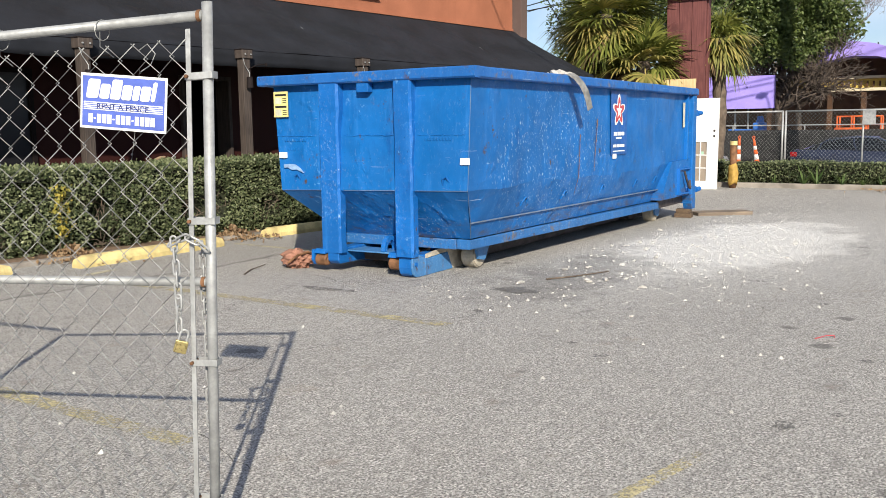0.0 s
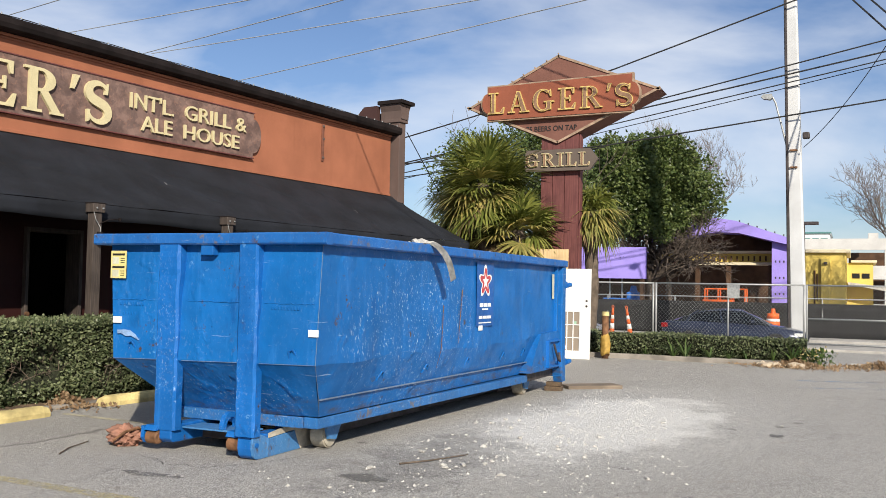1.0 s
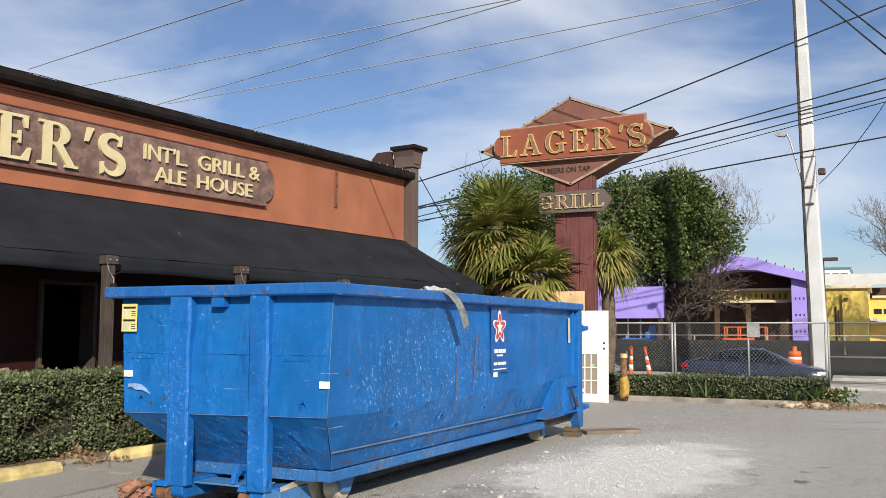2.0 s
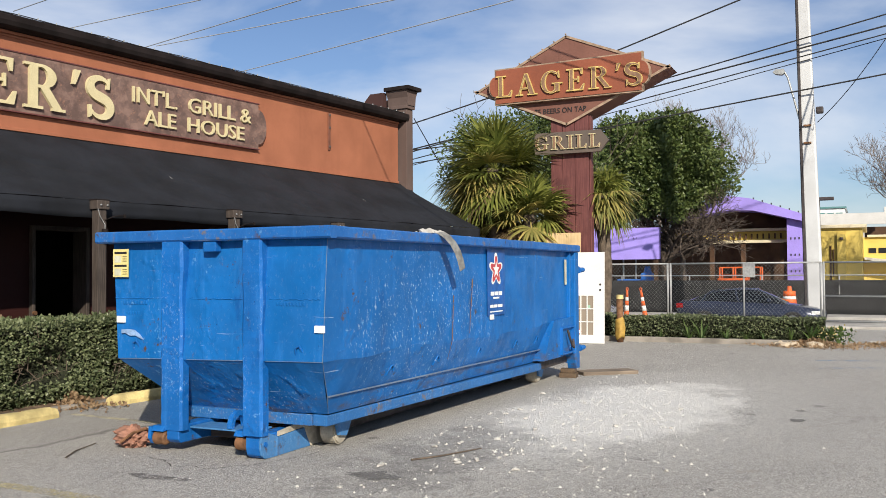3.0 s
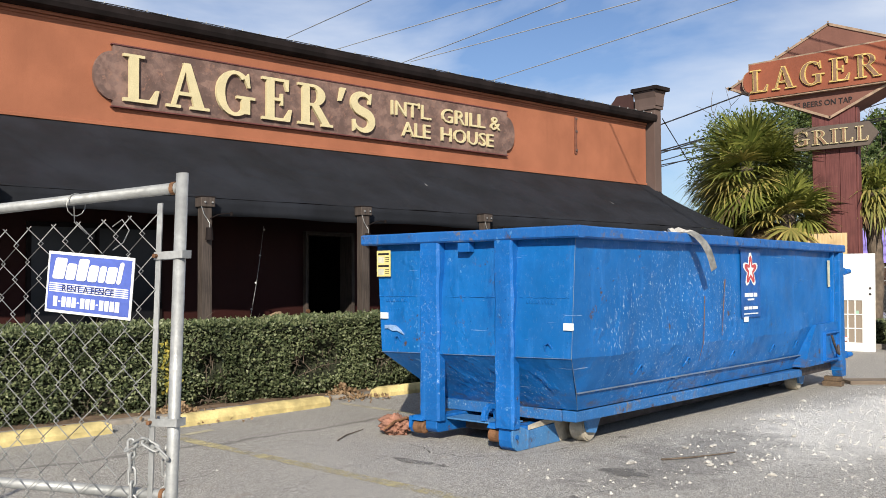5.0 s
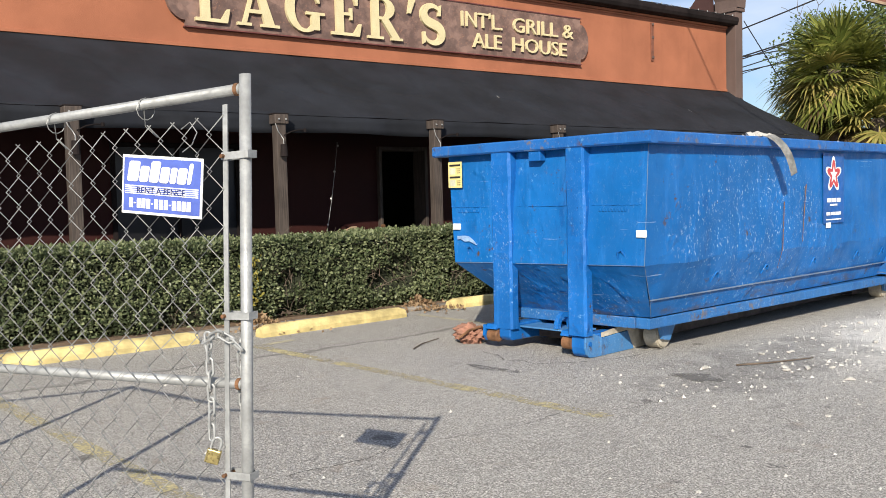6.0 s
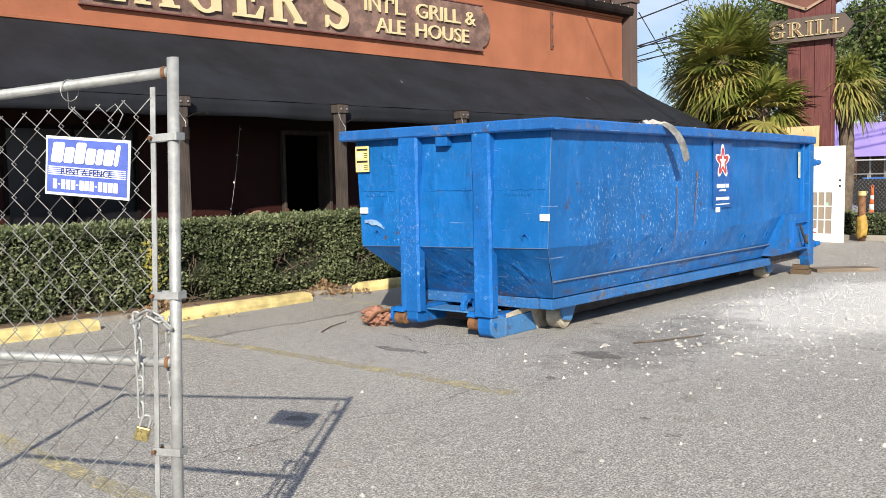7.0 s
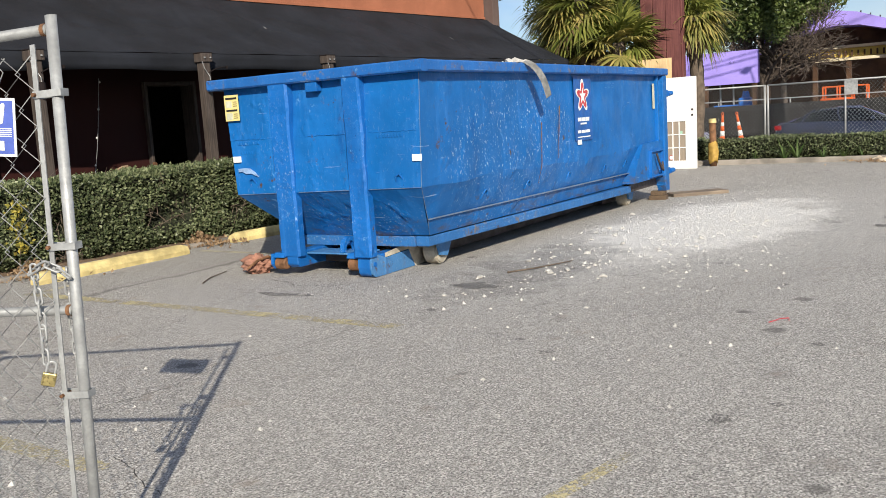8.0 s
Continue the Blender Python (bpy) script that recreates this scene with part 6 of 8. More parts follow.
            ob.matrix_basis = Matrix.Translation(p) @ d.to_track_quat("Z", "Y").to_matrix().to_4x4() @ pose(0, 0, 0, 0, 0, 45 + 90 * (k % 2))
            pos += 0.0385
            k += 1
    pl = thing("padlock", "brass padlock hanging on the chain", "padlock", GATE @ Matrix.Translation(lean((0.100, 0.040, 0.715))) @ pose(0, 0, 0, 0, -18, 25))
    part("body", box(bmesh.new(), -0.021, 0.021, -0.010, 0.010, 0, 0.042, 0.004), M_BRASS, pl)
    bm = tube(bmesh.new(), [(-0.013, 0, 0.042), (-0.013, 0, 0.065)] + [(-0.013 * math.cos(a), 0, 0.065 + 0.013 * math.sin(a)) for a in [k * math.pi / 8 for k in range(9)]] + [(0.013, 0, 0.042)], 0.004, 8)
    part("shackle", bm, M_STEEL, pl, "steel shackle")
    part("keyway", cyl(bmesh.new(), (0, 0, -0.001), (0, 0, 0.003), 0.006, seg=10), M_STEEL_DARK, pl)

    # the bent panel that goes on behind the gate
    f = thing("pipe_fence", "galvanised pipe fence folded back beside the gate", "fence", Matrix())
    a, b, c2 = Vector((-5.72, -0.28, 0)), Vector((-5.86, 0.86, 0)), Vector((-6.75, 1.15, 0))
    for p in (b, c2):
        part("post", cyl(bmesh.new(), p, p + Vector((0, 0, 1.8)), 0.0215, seg=12), M_STEEL, f, "", True)
    for p, q in ((a, b), (b, c2)):
        part("rail", cyl(bmesh.new(), p + Vector((0, 0, 1.78)), q + Vector((0, 0, 1.78)), 0.0185, seg=12), M_STEEL, f, "", True)


M_FEDBLUE = plain("sign_blue", (0.085, 0.13, 0.45), 0.35, 0, 0.12, 8, 60, 0)
M_FEDDARK = plain("sign_dark_blue", (0.02, 0.035, 0.16), 0.4, 0, 0.1, 8, 60, 0)
make_gate()

# ---- the pylon sign ----
FACE = Matrix(((0, 0, -1, 0), (-1, 0, 0, 0), (0, 1, 0, 0), (0, 0, 0, 1)))  # outlines that look to -x; their x runs to -y


def make_pylon():
    s = thing("pylon_sign", "tall maroon timber sign post with a brown diamond board", "sign", Matrix.Translation((14.6, 2.39, -0.035)))
    # planked post
    for y0, y1 in ((0.275, 0.56), (-0.03, 0.265), (-0.37, -0.04)):
        part("plank", box(bmesh.new(), 0.04, 0.10, y0, y1, 0, 5.35, 0.008), M_MAROON, s)
    part("post_core", box(bmesh.new(), 0.10, 0.30, -0.37, 0.56, 0, 5.4), M_MAROON, s)
    part("plank", box(bmesh.new(), 0.105, 0.32, -0.41, -0.375, 0, 5.35, 0.006), M_MAROON, s)
    # diamond cabinet
    dia = [(-2.52, 6.12), (-0.14, 5.12), (2.34, 6.30), (-0.14, 7.30)]
    part("cabinet", prism(bmesh.new(), dia, -0.75, 0.0, FACE), M_DIAMOND, s)
    bm = bmesh.new()
    for a, b in zip(dia, dia[1:] + dia[:1]):
        d = Vector((b[0] - a[0], b[1] - a[1])).normalized()
        n = Vector((-d.y, d.x)) * 0.055
        prism(bm, [a, b, (b[0] + n.x, b[1] + n.y), (a[0] + n.x, a[1] + n.y)], 0.0, 0.025, FACE)
    part("edging", bm, M_TANEDGE, s, "faded tan edging")
    # name bar with notched ends
    x0, x1, z0, z1 = -(4.26 - 2.36), 2.36 - 0.56, 5.76, 6.62
    def bar(g):
        pts = [(x0 - g, z0 - g), (x1 - 0.1 + g, z0 + 0.03 - g), (x1 - 0.1 + g, z0 + 0.16)]
        pts += [(x1 - 0.1 + g + 0.17 * math.sin(radians(a)), 6.20 - 0.27 * math.cos(radians(a))) for a in range(0, 181, 20)]
        pts += [(x1 - 0.1 + g, z1 - 0.14), (x1 - 0.1 + g, z1 + 0.04 + g), (x0 - g, z1 - 0.04 + g), (x0 - g, z1 - 0.2)]
        pts += [(x0 - g - 0.16 * math.sin(radians(a)), 6.18 + 0.25 * math.cos(radians(a))) for a in range(0, 181, 20)]
        return pts + [(x0 - g, z0 + 0.16)]
    part("bar_frame", prism(bmesh.new(), bar(0.035), 0.026, 0.15, FACE), M_TANEDGE, s)
    part("bar", prism(bmesh.new(), bar(0.0), 0.151, 0.17, FACE), M_SIGNRED, s, "brick-red name bar")
    serif_word("LAGER'S", 0.53, 0.05, M_NEON, s, Matrix.Translation((-0.171, 4.235 - 2.36, 5.90)) @ FACE, 1.06)
    letter_cores("LAGER'S", 0.53, 0.056, 0.016, M_CORE, s, Matrix.Translation((-0.171, 4.235 - 2.36, 5.90)) @ FACE, 1.06)
    fit_text("75 BEERS ON TAP", 0, 1.28, 0, 0.125, 0, 0.012, M_BLACK, s, Matrix.Translation((-0.008, 3.30 - 2.36, 5.44)) @ FACE)
    # lower plaque
    pl = [(-0.93, 4.62), (-0.90, 4.44), (2.36 - 1.66, 4.44), (2.36 - 1.46, 4.70), (2.36 - 1.66, 4.96), (-0.90, 4.96), (-0.93, 4.80)]
    part("plaque", prism(bmesh.new(), pl, 0.03, 0.12, FACE), M_PLAQUE, s, "dark grey-brown lower plaque")
    serif_word("GRILL", 0.33, 0.04, M_LETTER, s, Matrix.Translation((-0.121, 3.26 - 2.36, 4.54)) @ FACE, 1.1, 0.13)
    letter_cores("GRILL", 0.33, 0.046, 0.012, M_CORE, s, Matrix.Translation((-0.121, 3.26 - 2.36, 4.54)) @ FACE, 1.1, 0.13)
    bm = bmesh.new()
    for k in range(9):
        t = k / 8
        p = Vector((-0.03, 2.52 - 2.38 * t, 6.14 + 1.18 * t))
        bmesh.ops.create_uvsphere(bm, u_segments=6, v_segments=5, radius=0.022, matrix=Matrix.Translation(p))
    tagged(part("bulb_row", bm, M_TANEDGE, s), kind="stuff")


M_TANEDGE = plain("faded_tan_edging", (0.34, 0.24, 0.17), 0.7, 0, 0.35, 6, 50)
M_CORE = plain("hollow_letter_inside", (0.24, 0.14, 0.085), 0.7, 0, 0.3, 9, 60)
M_NEON = plain("yellow_neon_tube_letter", (0.62, 0.46, 0.16), 0.4, 0, 0.2, 9, 60)
M_PLAQUE = make_stucco("grey_brown_plaque", (0.12, 0.095, 0.08), 0.7, 0.4)
make_pylon()


def make_old_door():
    d = thing("discarded_door", "white painted door with small panes, upended and leaning", "door", Matrix.Translation((13.33, 1.335, -0.02)) @ pose(0, 0, 0, 0, 2.0, -3))
    w, h = 0.82, 2.04
    gx0, gx1, gz0, gz1 = 0.25, 0.69, 0.20, 1.07
    bm = bmesh.new()
    for b in ((0, gx0, 0, h), (gx1, w, 0, h), (gx0, gx1, 0, gz0), (gx0, gx1, gz1, h)):
        box(bm, 0, 0.04, b[0], b[1], b[2], b[3])
    slab = part("slab", bm, M_WHITE, d)
    for i in range(1, 3):
        y = gx0 + (gx1 - gx0) * i / 3
        part("glazing_bar", box(bmesh.new(), 0.004, 0.036, y - 0.011, y + 0.011, gz0, gz1), M_WHITE, slab)
        z = gz0 + (gz1 - gz0) * i / 3
        part("glazing_bar", box(bmesh.new(), 0.005, 0.035, gx0, gx1, z - 0.011, z + 0.011), M_WHITE, slab)
    for i in range(3):
        for j in range(3):
            y, z = gx0 + (gx1 - gx0) * i / 3, gz0 + (gz1 - gz0) * j / 3
            part("pane", box(bmesh.new(), 0.017, 0.022, y, y + (gx1 - gx0) / 3, z, z + (gz1 - gz0) / 3), M_DOORPANE, slab)
    for z in (1.20, 1.32):
        part("lock_hole", cyl(bmesh.new(), (-0.006, 0.09, z), (0.0, 0.09, z), 0.025, seg=12), M_STEEL_DARK, d)
    part("notice", cyl(bmesh.new(), (0.008, 0.585, 0.27), (0.012, 0.585, 0.27), 0.055, seg=20), M_LOGORED, d, "round red and white notice")
    part("notice", cyl(bmesh.new(), (0.005, 0.585, 0.27), (0.0078, 0.585, 0.27), 0.042, seg=20), M_WHITE, d)
    part("notice", box(bmesh.new(), 0.006, 0.012, 0.32, 0.40, 0.78, 0.86), M_GREENPAPER, d, "pale green paper")
    p = thing("plywood_sheet", "pale new plywood sheet standing behind the door", "plywood", Matrix.Translation((13.62, 1.965, -0.02)) @ pose(0, 0, 0, 0, 3, 0))
    part("sheet", box(bmesh.new(), 0, 0.018, 0, 0.82, 0, 2.50, 0.002), M_PLY, p)


M_DOORPANE = make_glass("dusty_pane", (0.30, 0.25, 0.20), 0.2)
M_GREENPAPER = plain("green_paper", (0.35, 0.55, 0.42), 0.8, 0, 0.1, 9, 60, 0)
M_PLY = make_wood("plywood", (0.52, 0.36, 0.18), (0.68, 0.50, 0.28), (40, 40, 2))
make_old_door()


def make_bollard():
    b = thing("bollard", "rusty pipe bollard with a yellow cap and a torn yellow sleeve", "bollard", pose(13.9, 1.12, 0))
    part("pipe", cyl(bmesh.new(), (0, 0, 0), (0, 0, 0.97), 0.075, seg=18), M_RUST, b, "", True)
    part("cap", cyl(bmesh.new(), (0, 0, 0.97), (0, 0, 1.06), 0.084, 0.080, 18), M_STOPS, b, "yellow cap")
    bm = bmesh.new()
    rows = []
    for j in range(9):
        z = 0.08 + 0.058 * j
        rows.append([bm.verts.new(((0.098 + 0.045 * noise.noise((a * 1.3, z * 5, 2)) + 0.02 * math.sin(j * 0.5)) * math.cos(a), (0.098 + 0.045 * noise.noise((a * 1.3, z * 5, 9)) + 0.02 * math.sin(j * 0.5)) * math.sin(a), z + 0.03 * math.sin(2 * a))) for a in [2 * math.pi * k / 20 for k in range(20)]])
    for a, c in zip(rows, rows[1:]):
        for k in range(20):
            bm.faces.new((a[k], a[(k + 1) % 20], c[(k + 1) % 20], c[k]))
    ob = part("sleeve", bm, M_SLEEVE, b, "torn ochre-yellow sleeve", True)
    so = ob.modifiers.new("thick", "SOLIDIFY")
    so.thickness = 0.008


M_SLEEVE = plain("ochre_sleeve", (0.40, 0.25, 0.055), 0.7, 0, 0.3, 9, 60, 0.004)
make_bollard()

make_hedge("low clipped green hedge on the island at the street", Matrix.Translation((14.48, 7.0, 0.06)) @ pose(0, 0, 0, 0, 0, -90), 10.1, 0.62, 0.50, 15000, 0.055, 9)


def make_blade_plant(x, y, n, size, seed):
    rng = random.Random(seed)
    p = thing("strap_leaf_plant", "strap-leaved green plant at the kerb", "plant", pose(x, y, 0.05), "plants at the kerb")
    v, f = [], []
    for i in range(n):
        a = rng.random() * 6.28
        l = size * rng.uniform(0.5, 1.0)
        out = rng.uniform(0.3, 0.95)
        b = len(v)
        for k in range(5):
            t = k / 4
            r = out * l * t ** 1.3
            z = l * (t - 0.45 * out * t * t)
            w = 0.03 * size * (1 - t ** 2) + 0.002
            c = Vector((math.cos(a) * r, math.sin(a) * r, z))
            s = Vector((-math.sin(a), math.cos(a), 0)) * w
            v += [c - s, c + s]
        for k in range(4):
            f.append((b + 2 * k, b + 2 * k + 1, b + 2 * k + 3, b + 2 * k + 2))
    raw("foliage", v, f, M_BLADE, p, "", "stuff")


M_BLADE = make_leaf("strap_leaf", (0.035, 0.075, 0.018), (0.10, 0.15, 0.04))
for i, (x, y, s) in enumerate(((14.2, -0.35, 0.62), (14.2, -0.62, 0.70), (14.2, -1.15, 0.50), (14.2, -1.55, 0.42), (14.2, -2.85, 0.70), (14.25, -2.45, 0.50), (14.3, -1.9, 0.36), (14.35, 0.3, 0.36))):
    make_blade_plant(x, y, 12, s, 70 + i)


def make_litter(x, y, r, n, seed, label):
    """A drift of dry leaves."""
    rng = random.Random(seed)

    def place():
        d, a = abs(rng.gauss(0, r)), rng.random() * 6.28
        return Vector((x + d * math.cos(a), y + d * 1.6 * math.sin(a), 0.02 + max(0, 0.16 - 0.16 * d / r) * rng.random())), Vector((0, 0, 0.3))
    v, f = leaf_shell(rng, n, 0.055, place)
    ob = raw("leaf_litter", v, f, M_DRYLEAF, None, label, "stuff")
    ob["category"] = "leaf litter"


M_DRYLEAF = make_leaf("dry_leaf", (0.22, 0.13, 0.07), (0.45, 0.33, 0.20), 0.8)
make_litter(14.0, -2.9, 0.40, 1500, 1, "drift of dry brown leaves at the kerb")
make_litter(14.6, -4.5, 0.4, 800, 2, "drift of dry brown leaves at the kerb")
make_litter(1.75, 4.75, 0.22, 600, 3, "dry brown leaves at the foot of the hedge")
make_litter(-0.6, 4.95, 0.25, 500, 4, "dry brown leaves at the foot of the hedge")


def make_flowers():
    rng = random.Random(8)
    p = thing("flower_clump", "clump of small yellow flowers at the kerb", "flowers", pose(14.35, -3.25, 0.05))
    v, f = leaf_shell(rng, 220, 0.09, lambda: (Vector((rng.gauss(0, 0.12), rng.gauss(0, 0.16), rng.uniform(0, 0.30))), Vector((0, 0, 0.5))))
    raw("leaves", v, f, M_BLADE, p, "", "stuff")
    v, f = leaf_shell(rng, 90, 0.05, lambda: (Vector((rng.gauss(-0.06, 0.10), rng.gauss(0, 0.16), rng.uniform(0.08, 0.36))), Vector((-0.6, 0, 0.6))))
    raw("petals", v, f, M_STOPS, p, "yellow petals", "stuff")


make_flowers()


def make_kerb_heap():
    rng = random.Random(23)
    meshes = []
    for i in range(5):
        bm = make_chunk("concrete_lump", rng.uniform(0.07, 0.12), 90 + i, M_KERBLUMP)
        me = bpy.data.meshes.new("concrete_lump")
        bm.to_mesh(me)
        bm.free()
        me.materials.append(M_KERBLUMP)
        meshes.append(me)
    for i in range(16):
        ob = new("concrete_lump", meshes[i % 5])
        ob.matrix_basis = Matrix.Translation((rng.uniform(13.7, 14.05), rng.uniform(-3.3, -1.95), 0)) @ pose(0, 0, 0, 0, 0, rng.uniform(0, 360)) @ Matrix.Scale(rng.uniform(0.8, 1.7), 4)
        tagged(ob, "broken tan lump of concrete among dead leaves at the kerb", "rubble", "broken lumps at the kerb")


M_KERBLUMP = plain("tan_broken_concrete", (0.56, 0.46, 0.34), 0.95, 0, 0.35, 7, 50, 0.012)
make_kerb_heap()

# ---- trees ----
def make_palm(x, y, height, radius, leaves, seed, droop=0.5):
    rng = random.Random(seed)
    t = thing("fan_palm", "fan palm with green and yellowing fronds", "palm tree", pose(x, y, 0), "palms by the sign")
    bm = bmesh.new()
    tube(bm, [(0.05 * math.sin(z * 1.3), 0.04 * math.cos(z * 1.7), z) for z in [height * k / 14 for k in range(15)]], [0.17 - 0.03 * k / 14 + 0.018 * (k % 2) for k in range(15)], 12)
    part("trunk", bm, M_TWIG, t, "fibrous grey-brown trunk")
    sets = {"crown": ([], []), "yellow_fronds": ([], []), "dead_fronds": ([], [])}
    for i in range(leaves):
        q = (i + 0.5) / leaves
        el = radians(78 - 135 * q + rng.gauss(0, 9))
        az = i * 2.399 + rng.gauss(0, 0.25)
        stem = radius * rng.uniform(0.34, 0.54)
        d = Vector((math.cos(az) * math.cos(el), math.sin(az) * math.cos(el), math.sin(el)))
        base = Vector((0, 0, height))
        hub = base + d * stem + Vector((0, 0, -0.12 * stem))
        side = d.cross(Vector((0, 0, 1)))
        if side.length < 0.1:
            side = Vector((1, 0, 0))
        side.normalize()
        up = side.cross(d).normalized()
        tilt = rng.gauss(0, 0.35)
        side = (side * math.cos(tilt) + up * math.sin(tilt)).normalized()
        key = "crown" if q < 0.50 or rng.random() < 0.25 else ("yellow_fronds" if q < 0.86 else "dead_fronds")
        v, f = sets[key]
        b = len(v)
        w = side * 0.012
        v += [base - w, base + w, hub + w, hub - w]
        f.append((b, b + 1, b + 2, b + 3))
        n = 26
        blade = radius * rng.uniform(0.60, 0.80)
        for k in range(n):
            a = radians(-118 + 236 * k / (n - 1) + rng.gauss(0, 2))
            e = (d * math.cos(a) + side * math.sin(a)).normalized()
            l = blade * (0.72 + 0.28 * math.cos(a)) * rng.uniform(0.9, 1.08)
            cross = e.cross(up).normalized()
            nrm = cross.cross(e)
            fall = Vector((0, 0, -1)) * droop * l * rng.uniform(0.25, 0.75)
            bb = len(v)
            for s, wd in ((0.0, 0.010), (0.45, 0.030), (0.75, 0.021), (1.0, 0.003)):
                p = hub + e * l * s + up * 0.05 * l * math.sin(s * 3) + fall * s ** 2.4
                v += [p - cross * wd + nrm * 0.006, p + cross * wd + nrm * 0.006]
            for m in range(3):
                f.append((bb + 2 * m, bb + 2 * m + 1, bb + 2 * m + 3, bb + 2 * m + 2))
    for key, mat in (("crown", M_PALM), ("yellow_fronds", M_PALMYEL), ("dead_fronds", M_PALMDEAD)):
        v, f = sets[key]
        if v:
            raw(key, v, f, mat, t, "", "stuff")
    return t


M_PALM = make_leaf("palm_green", (0.080, 0.108, 0.022), (0.31, 0.32, 0.080), 0.34)
M_PALMYEL = make_leaf("palm_yellow", (0.20, 0.21, 0.06), (0.50, 0.40, 0.13), 0.5)
M_PALMDEAD = make_leaf("palm_dead", (0.13, 0.085, 0.045), (0.30, 0.21, 0.11), 0.8)
make_palm(14.35, 4.30, 4.12, 1.45, 60, 1, 0.26)
make_palm(15.2, 4.85, 3.05, 1.55, 54, 2, 0.30)
make_palm(14.2, 3.35, 2.95, 1.12, 50, 3, 0.45)
make_palm(15.6, 1.95, 3.45, 0.92, 46, 4, 0.9)
make_palm(16.2, 5.5, 4.1, 1.3, 34, 5, 0.7)


def grow(bms, rng, p, d, length, r, depth, tips, spread=0.6, up=0.1):
    """A limb and its forks; the thin ends go to the second mesh."""
    pts, q, dd = [p], Vector(p), Vector(d)
    n = 4
    for k in range(n):
        dd = (dd + Vector((rng.gauss(0, 0.13), rng.gauss(0, 0.13), rng.gauss(up * 0.4, 0.09)))).normalized()
        q = q + dd * length / n
        pts.append(q.copy())
    tube(bms[0] if depth > 2 else bms[1], pts, [r * (1 - 0.45 * k / n) for k in range(n + 1)], 7 if depth > 3 else (5 if depth > 1 else 3), False)
    tips.append(q.copy())
    if depth <= 0:
        return
    for k in range(rng.choice((2, 3, 3)) if depth > 1 else 3):
        at = pts[rng.choice((2, 3, 4, 4))]
        e = (dd + Vector((rng.gauss(0, spread), rng.gauss(0, spread), rng.gauss(up, spread * 0.7)))).normalized()
        grow(bms, rng, at, e, length * rng.uniform(0.6, 0.82), max(r * 0.56, 0.008), depth - 1, tips, spread, up)


def make_oak(name, label, x, y, base, crown, rad, clumps, leaves, seed, bare=False, girth=0.10, stems=4, up=0.12, leaf=0.125, fork=1.2):
    """crown: its centre; rad: its three radii."""
    rng = random.Random(seed)
    t = thing(name, label, "tree", pose(x, y, base))
    bms = (bmesh.new(), bmesh.new())
    tips = []
    c = Vector(crown) - Vector((x, y, base))
    root = Vector((0.1, 0.12, fork))
    tube(bms[0], [(0, 0, 0), (0.03, 0.05, fork * 0.5), root], [girth * 1.7, girth * 1.4, girth * 1.25], 9, False)
    for k in range(stems):
        a = 6.28 * k / stems + rng.random()
        aim_ = (c - root + Vector((math.cos(a) * rad[0] * 0.6, math.sin(a) * rad[1] * 0.7, rng.uniform(-0.3, 0.4) * rad[2])))
        grow(bms, rng, root, aim_.normalized(), aim_.length * (0.48 if bare else 0.55), girth, (5 if "shrub" in label else 6) if bare else 4, tips, 0.55, up)
    bark = M_WINTERBARK if "winter" in label else M_BARK
    part("trunk", bms[0], bark, t, "grey-brown trunk and limbs")
    tagged(part("fine_growth", bms[1], bark, t, "thin grey twigs", fix=False), kind="stuff")
    if bare:
        return
    centres = []
    while len(centres) < clumps:
        p = Vector((rng.gauss(0, 1), rng.gauss(0, 1), rng.gauss(0.1, 1))).normalized()
        if p.z < -0.8:
            continue
        r = rng.uniform(0.55, 1.0)
        k = 1 + 0.40 * noise.noise(p * 2.2 + Vector((seed, 0, 0)))
        centres.append((c + Vector((p.x * rad[0], p.y * rad[1], p.z * rad[2])) * r * k, rng.uniform(0.115, 0.25) * rad[1], p))

    def place():
        q, s, p = rng.choice(centres)
        o = Vector((rng.gauss(0, 1), rng.gauss(0, 1), rng.gauss(0, 0.8))).normalized() * s * rng.uniform(0.55, 1.08)
        return q + o, o.normalized()
    v, f = leaf_shell(rng, leaves, leaf, place)
    raw("crown", v, f, M_OAK, t, "dense dark green crown", "stuff")


M_BARK = plain("grey_bark", (0.105, 0.082, 0.066), 0.92, 0, 0.4, 7, 50, 0.01)
M_WINTERBARK = plain("pale_winter_bark", (0.20, 0.165, 0.14), 0.92, 0, 0.4, 7, 50, 0.01)
M_OAK = make_leaf("oak_leaf", (0.055, 0.090, 0.026), (0.165, 0.205, 0.062), 0.42)
make_oak("evergreen_tree", "spreading evergreen tree with a dense dark crown", 38.0, 4.9, -0.42, (38.0, 5.35, 6.30), (2.3, 3.35, 2.8), 300, 76000, 21, leaf=0.18, girth=0.11, fork=2.5)
make_oak("evergreen_tree", "spreading evergreen tree behind the palms", 22.4, 6.6, 0.0, (22.0, 6.3, 5.0), (2.0, 2.9, 1.75), 130, 26000, 22, leaf=0.11)
make_oak("bare_tree", "leafless grey shrub tangled before the building site", 37.6, 4.8, -0.42, (37.5, 4.5, 3.9), (1.6, 3.0, 0.7), 0, 0, 31, True, 0.13, 13, 0.02, fork=2.4)
make_oak("bare_tree", "leafless grey shrub tangled before the building site", 37.9, 4.0, -0.42, (37.9, 3.2, 4.0), (1.8, 3.2, 0.6), 0, 0, 35, True, 0.10, 10, 0.02, fork=2.6)
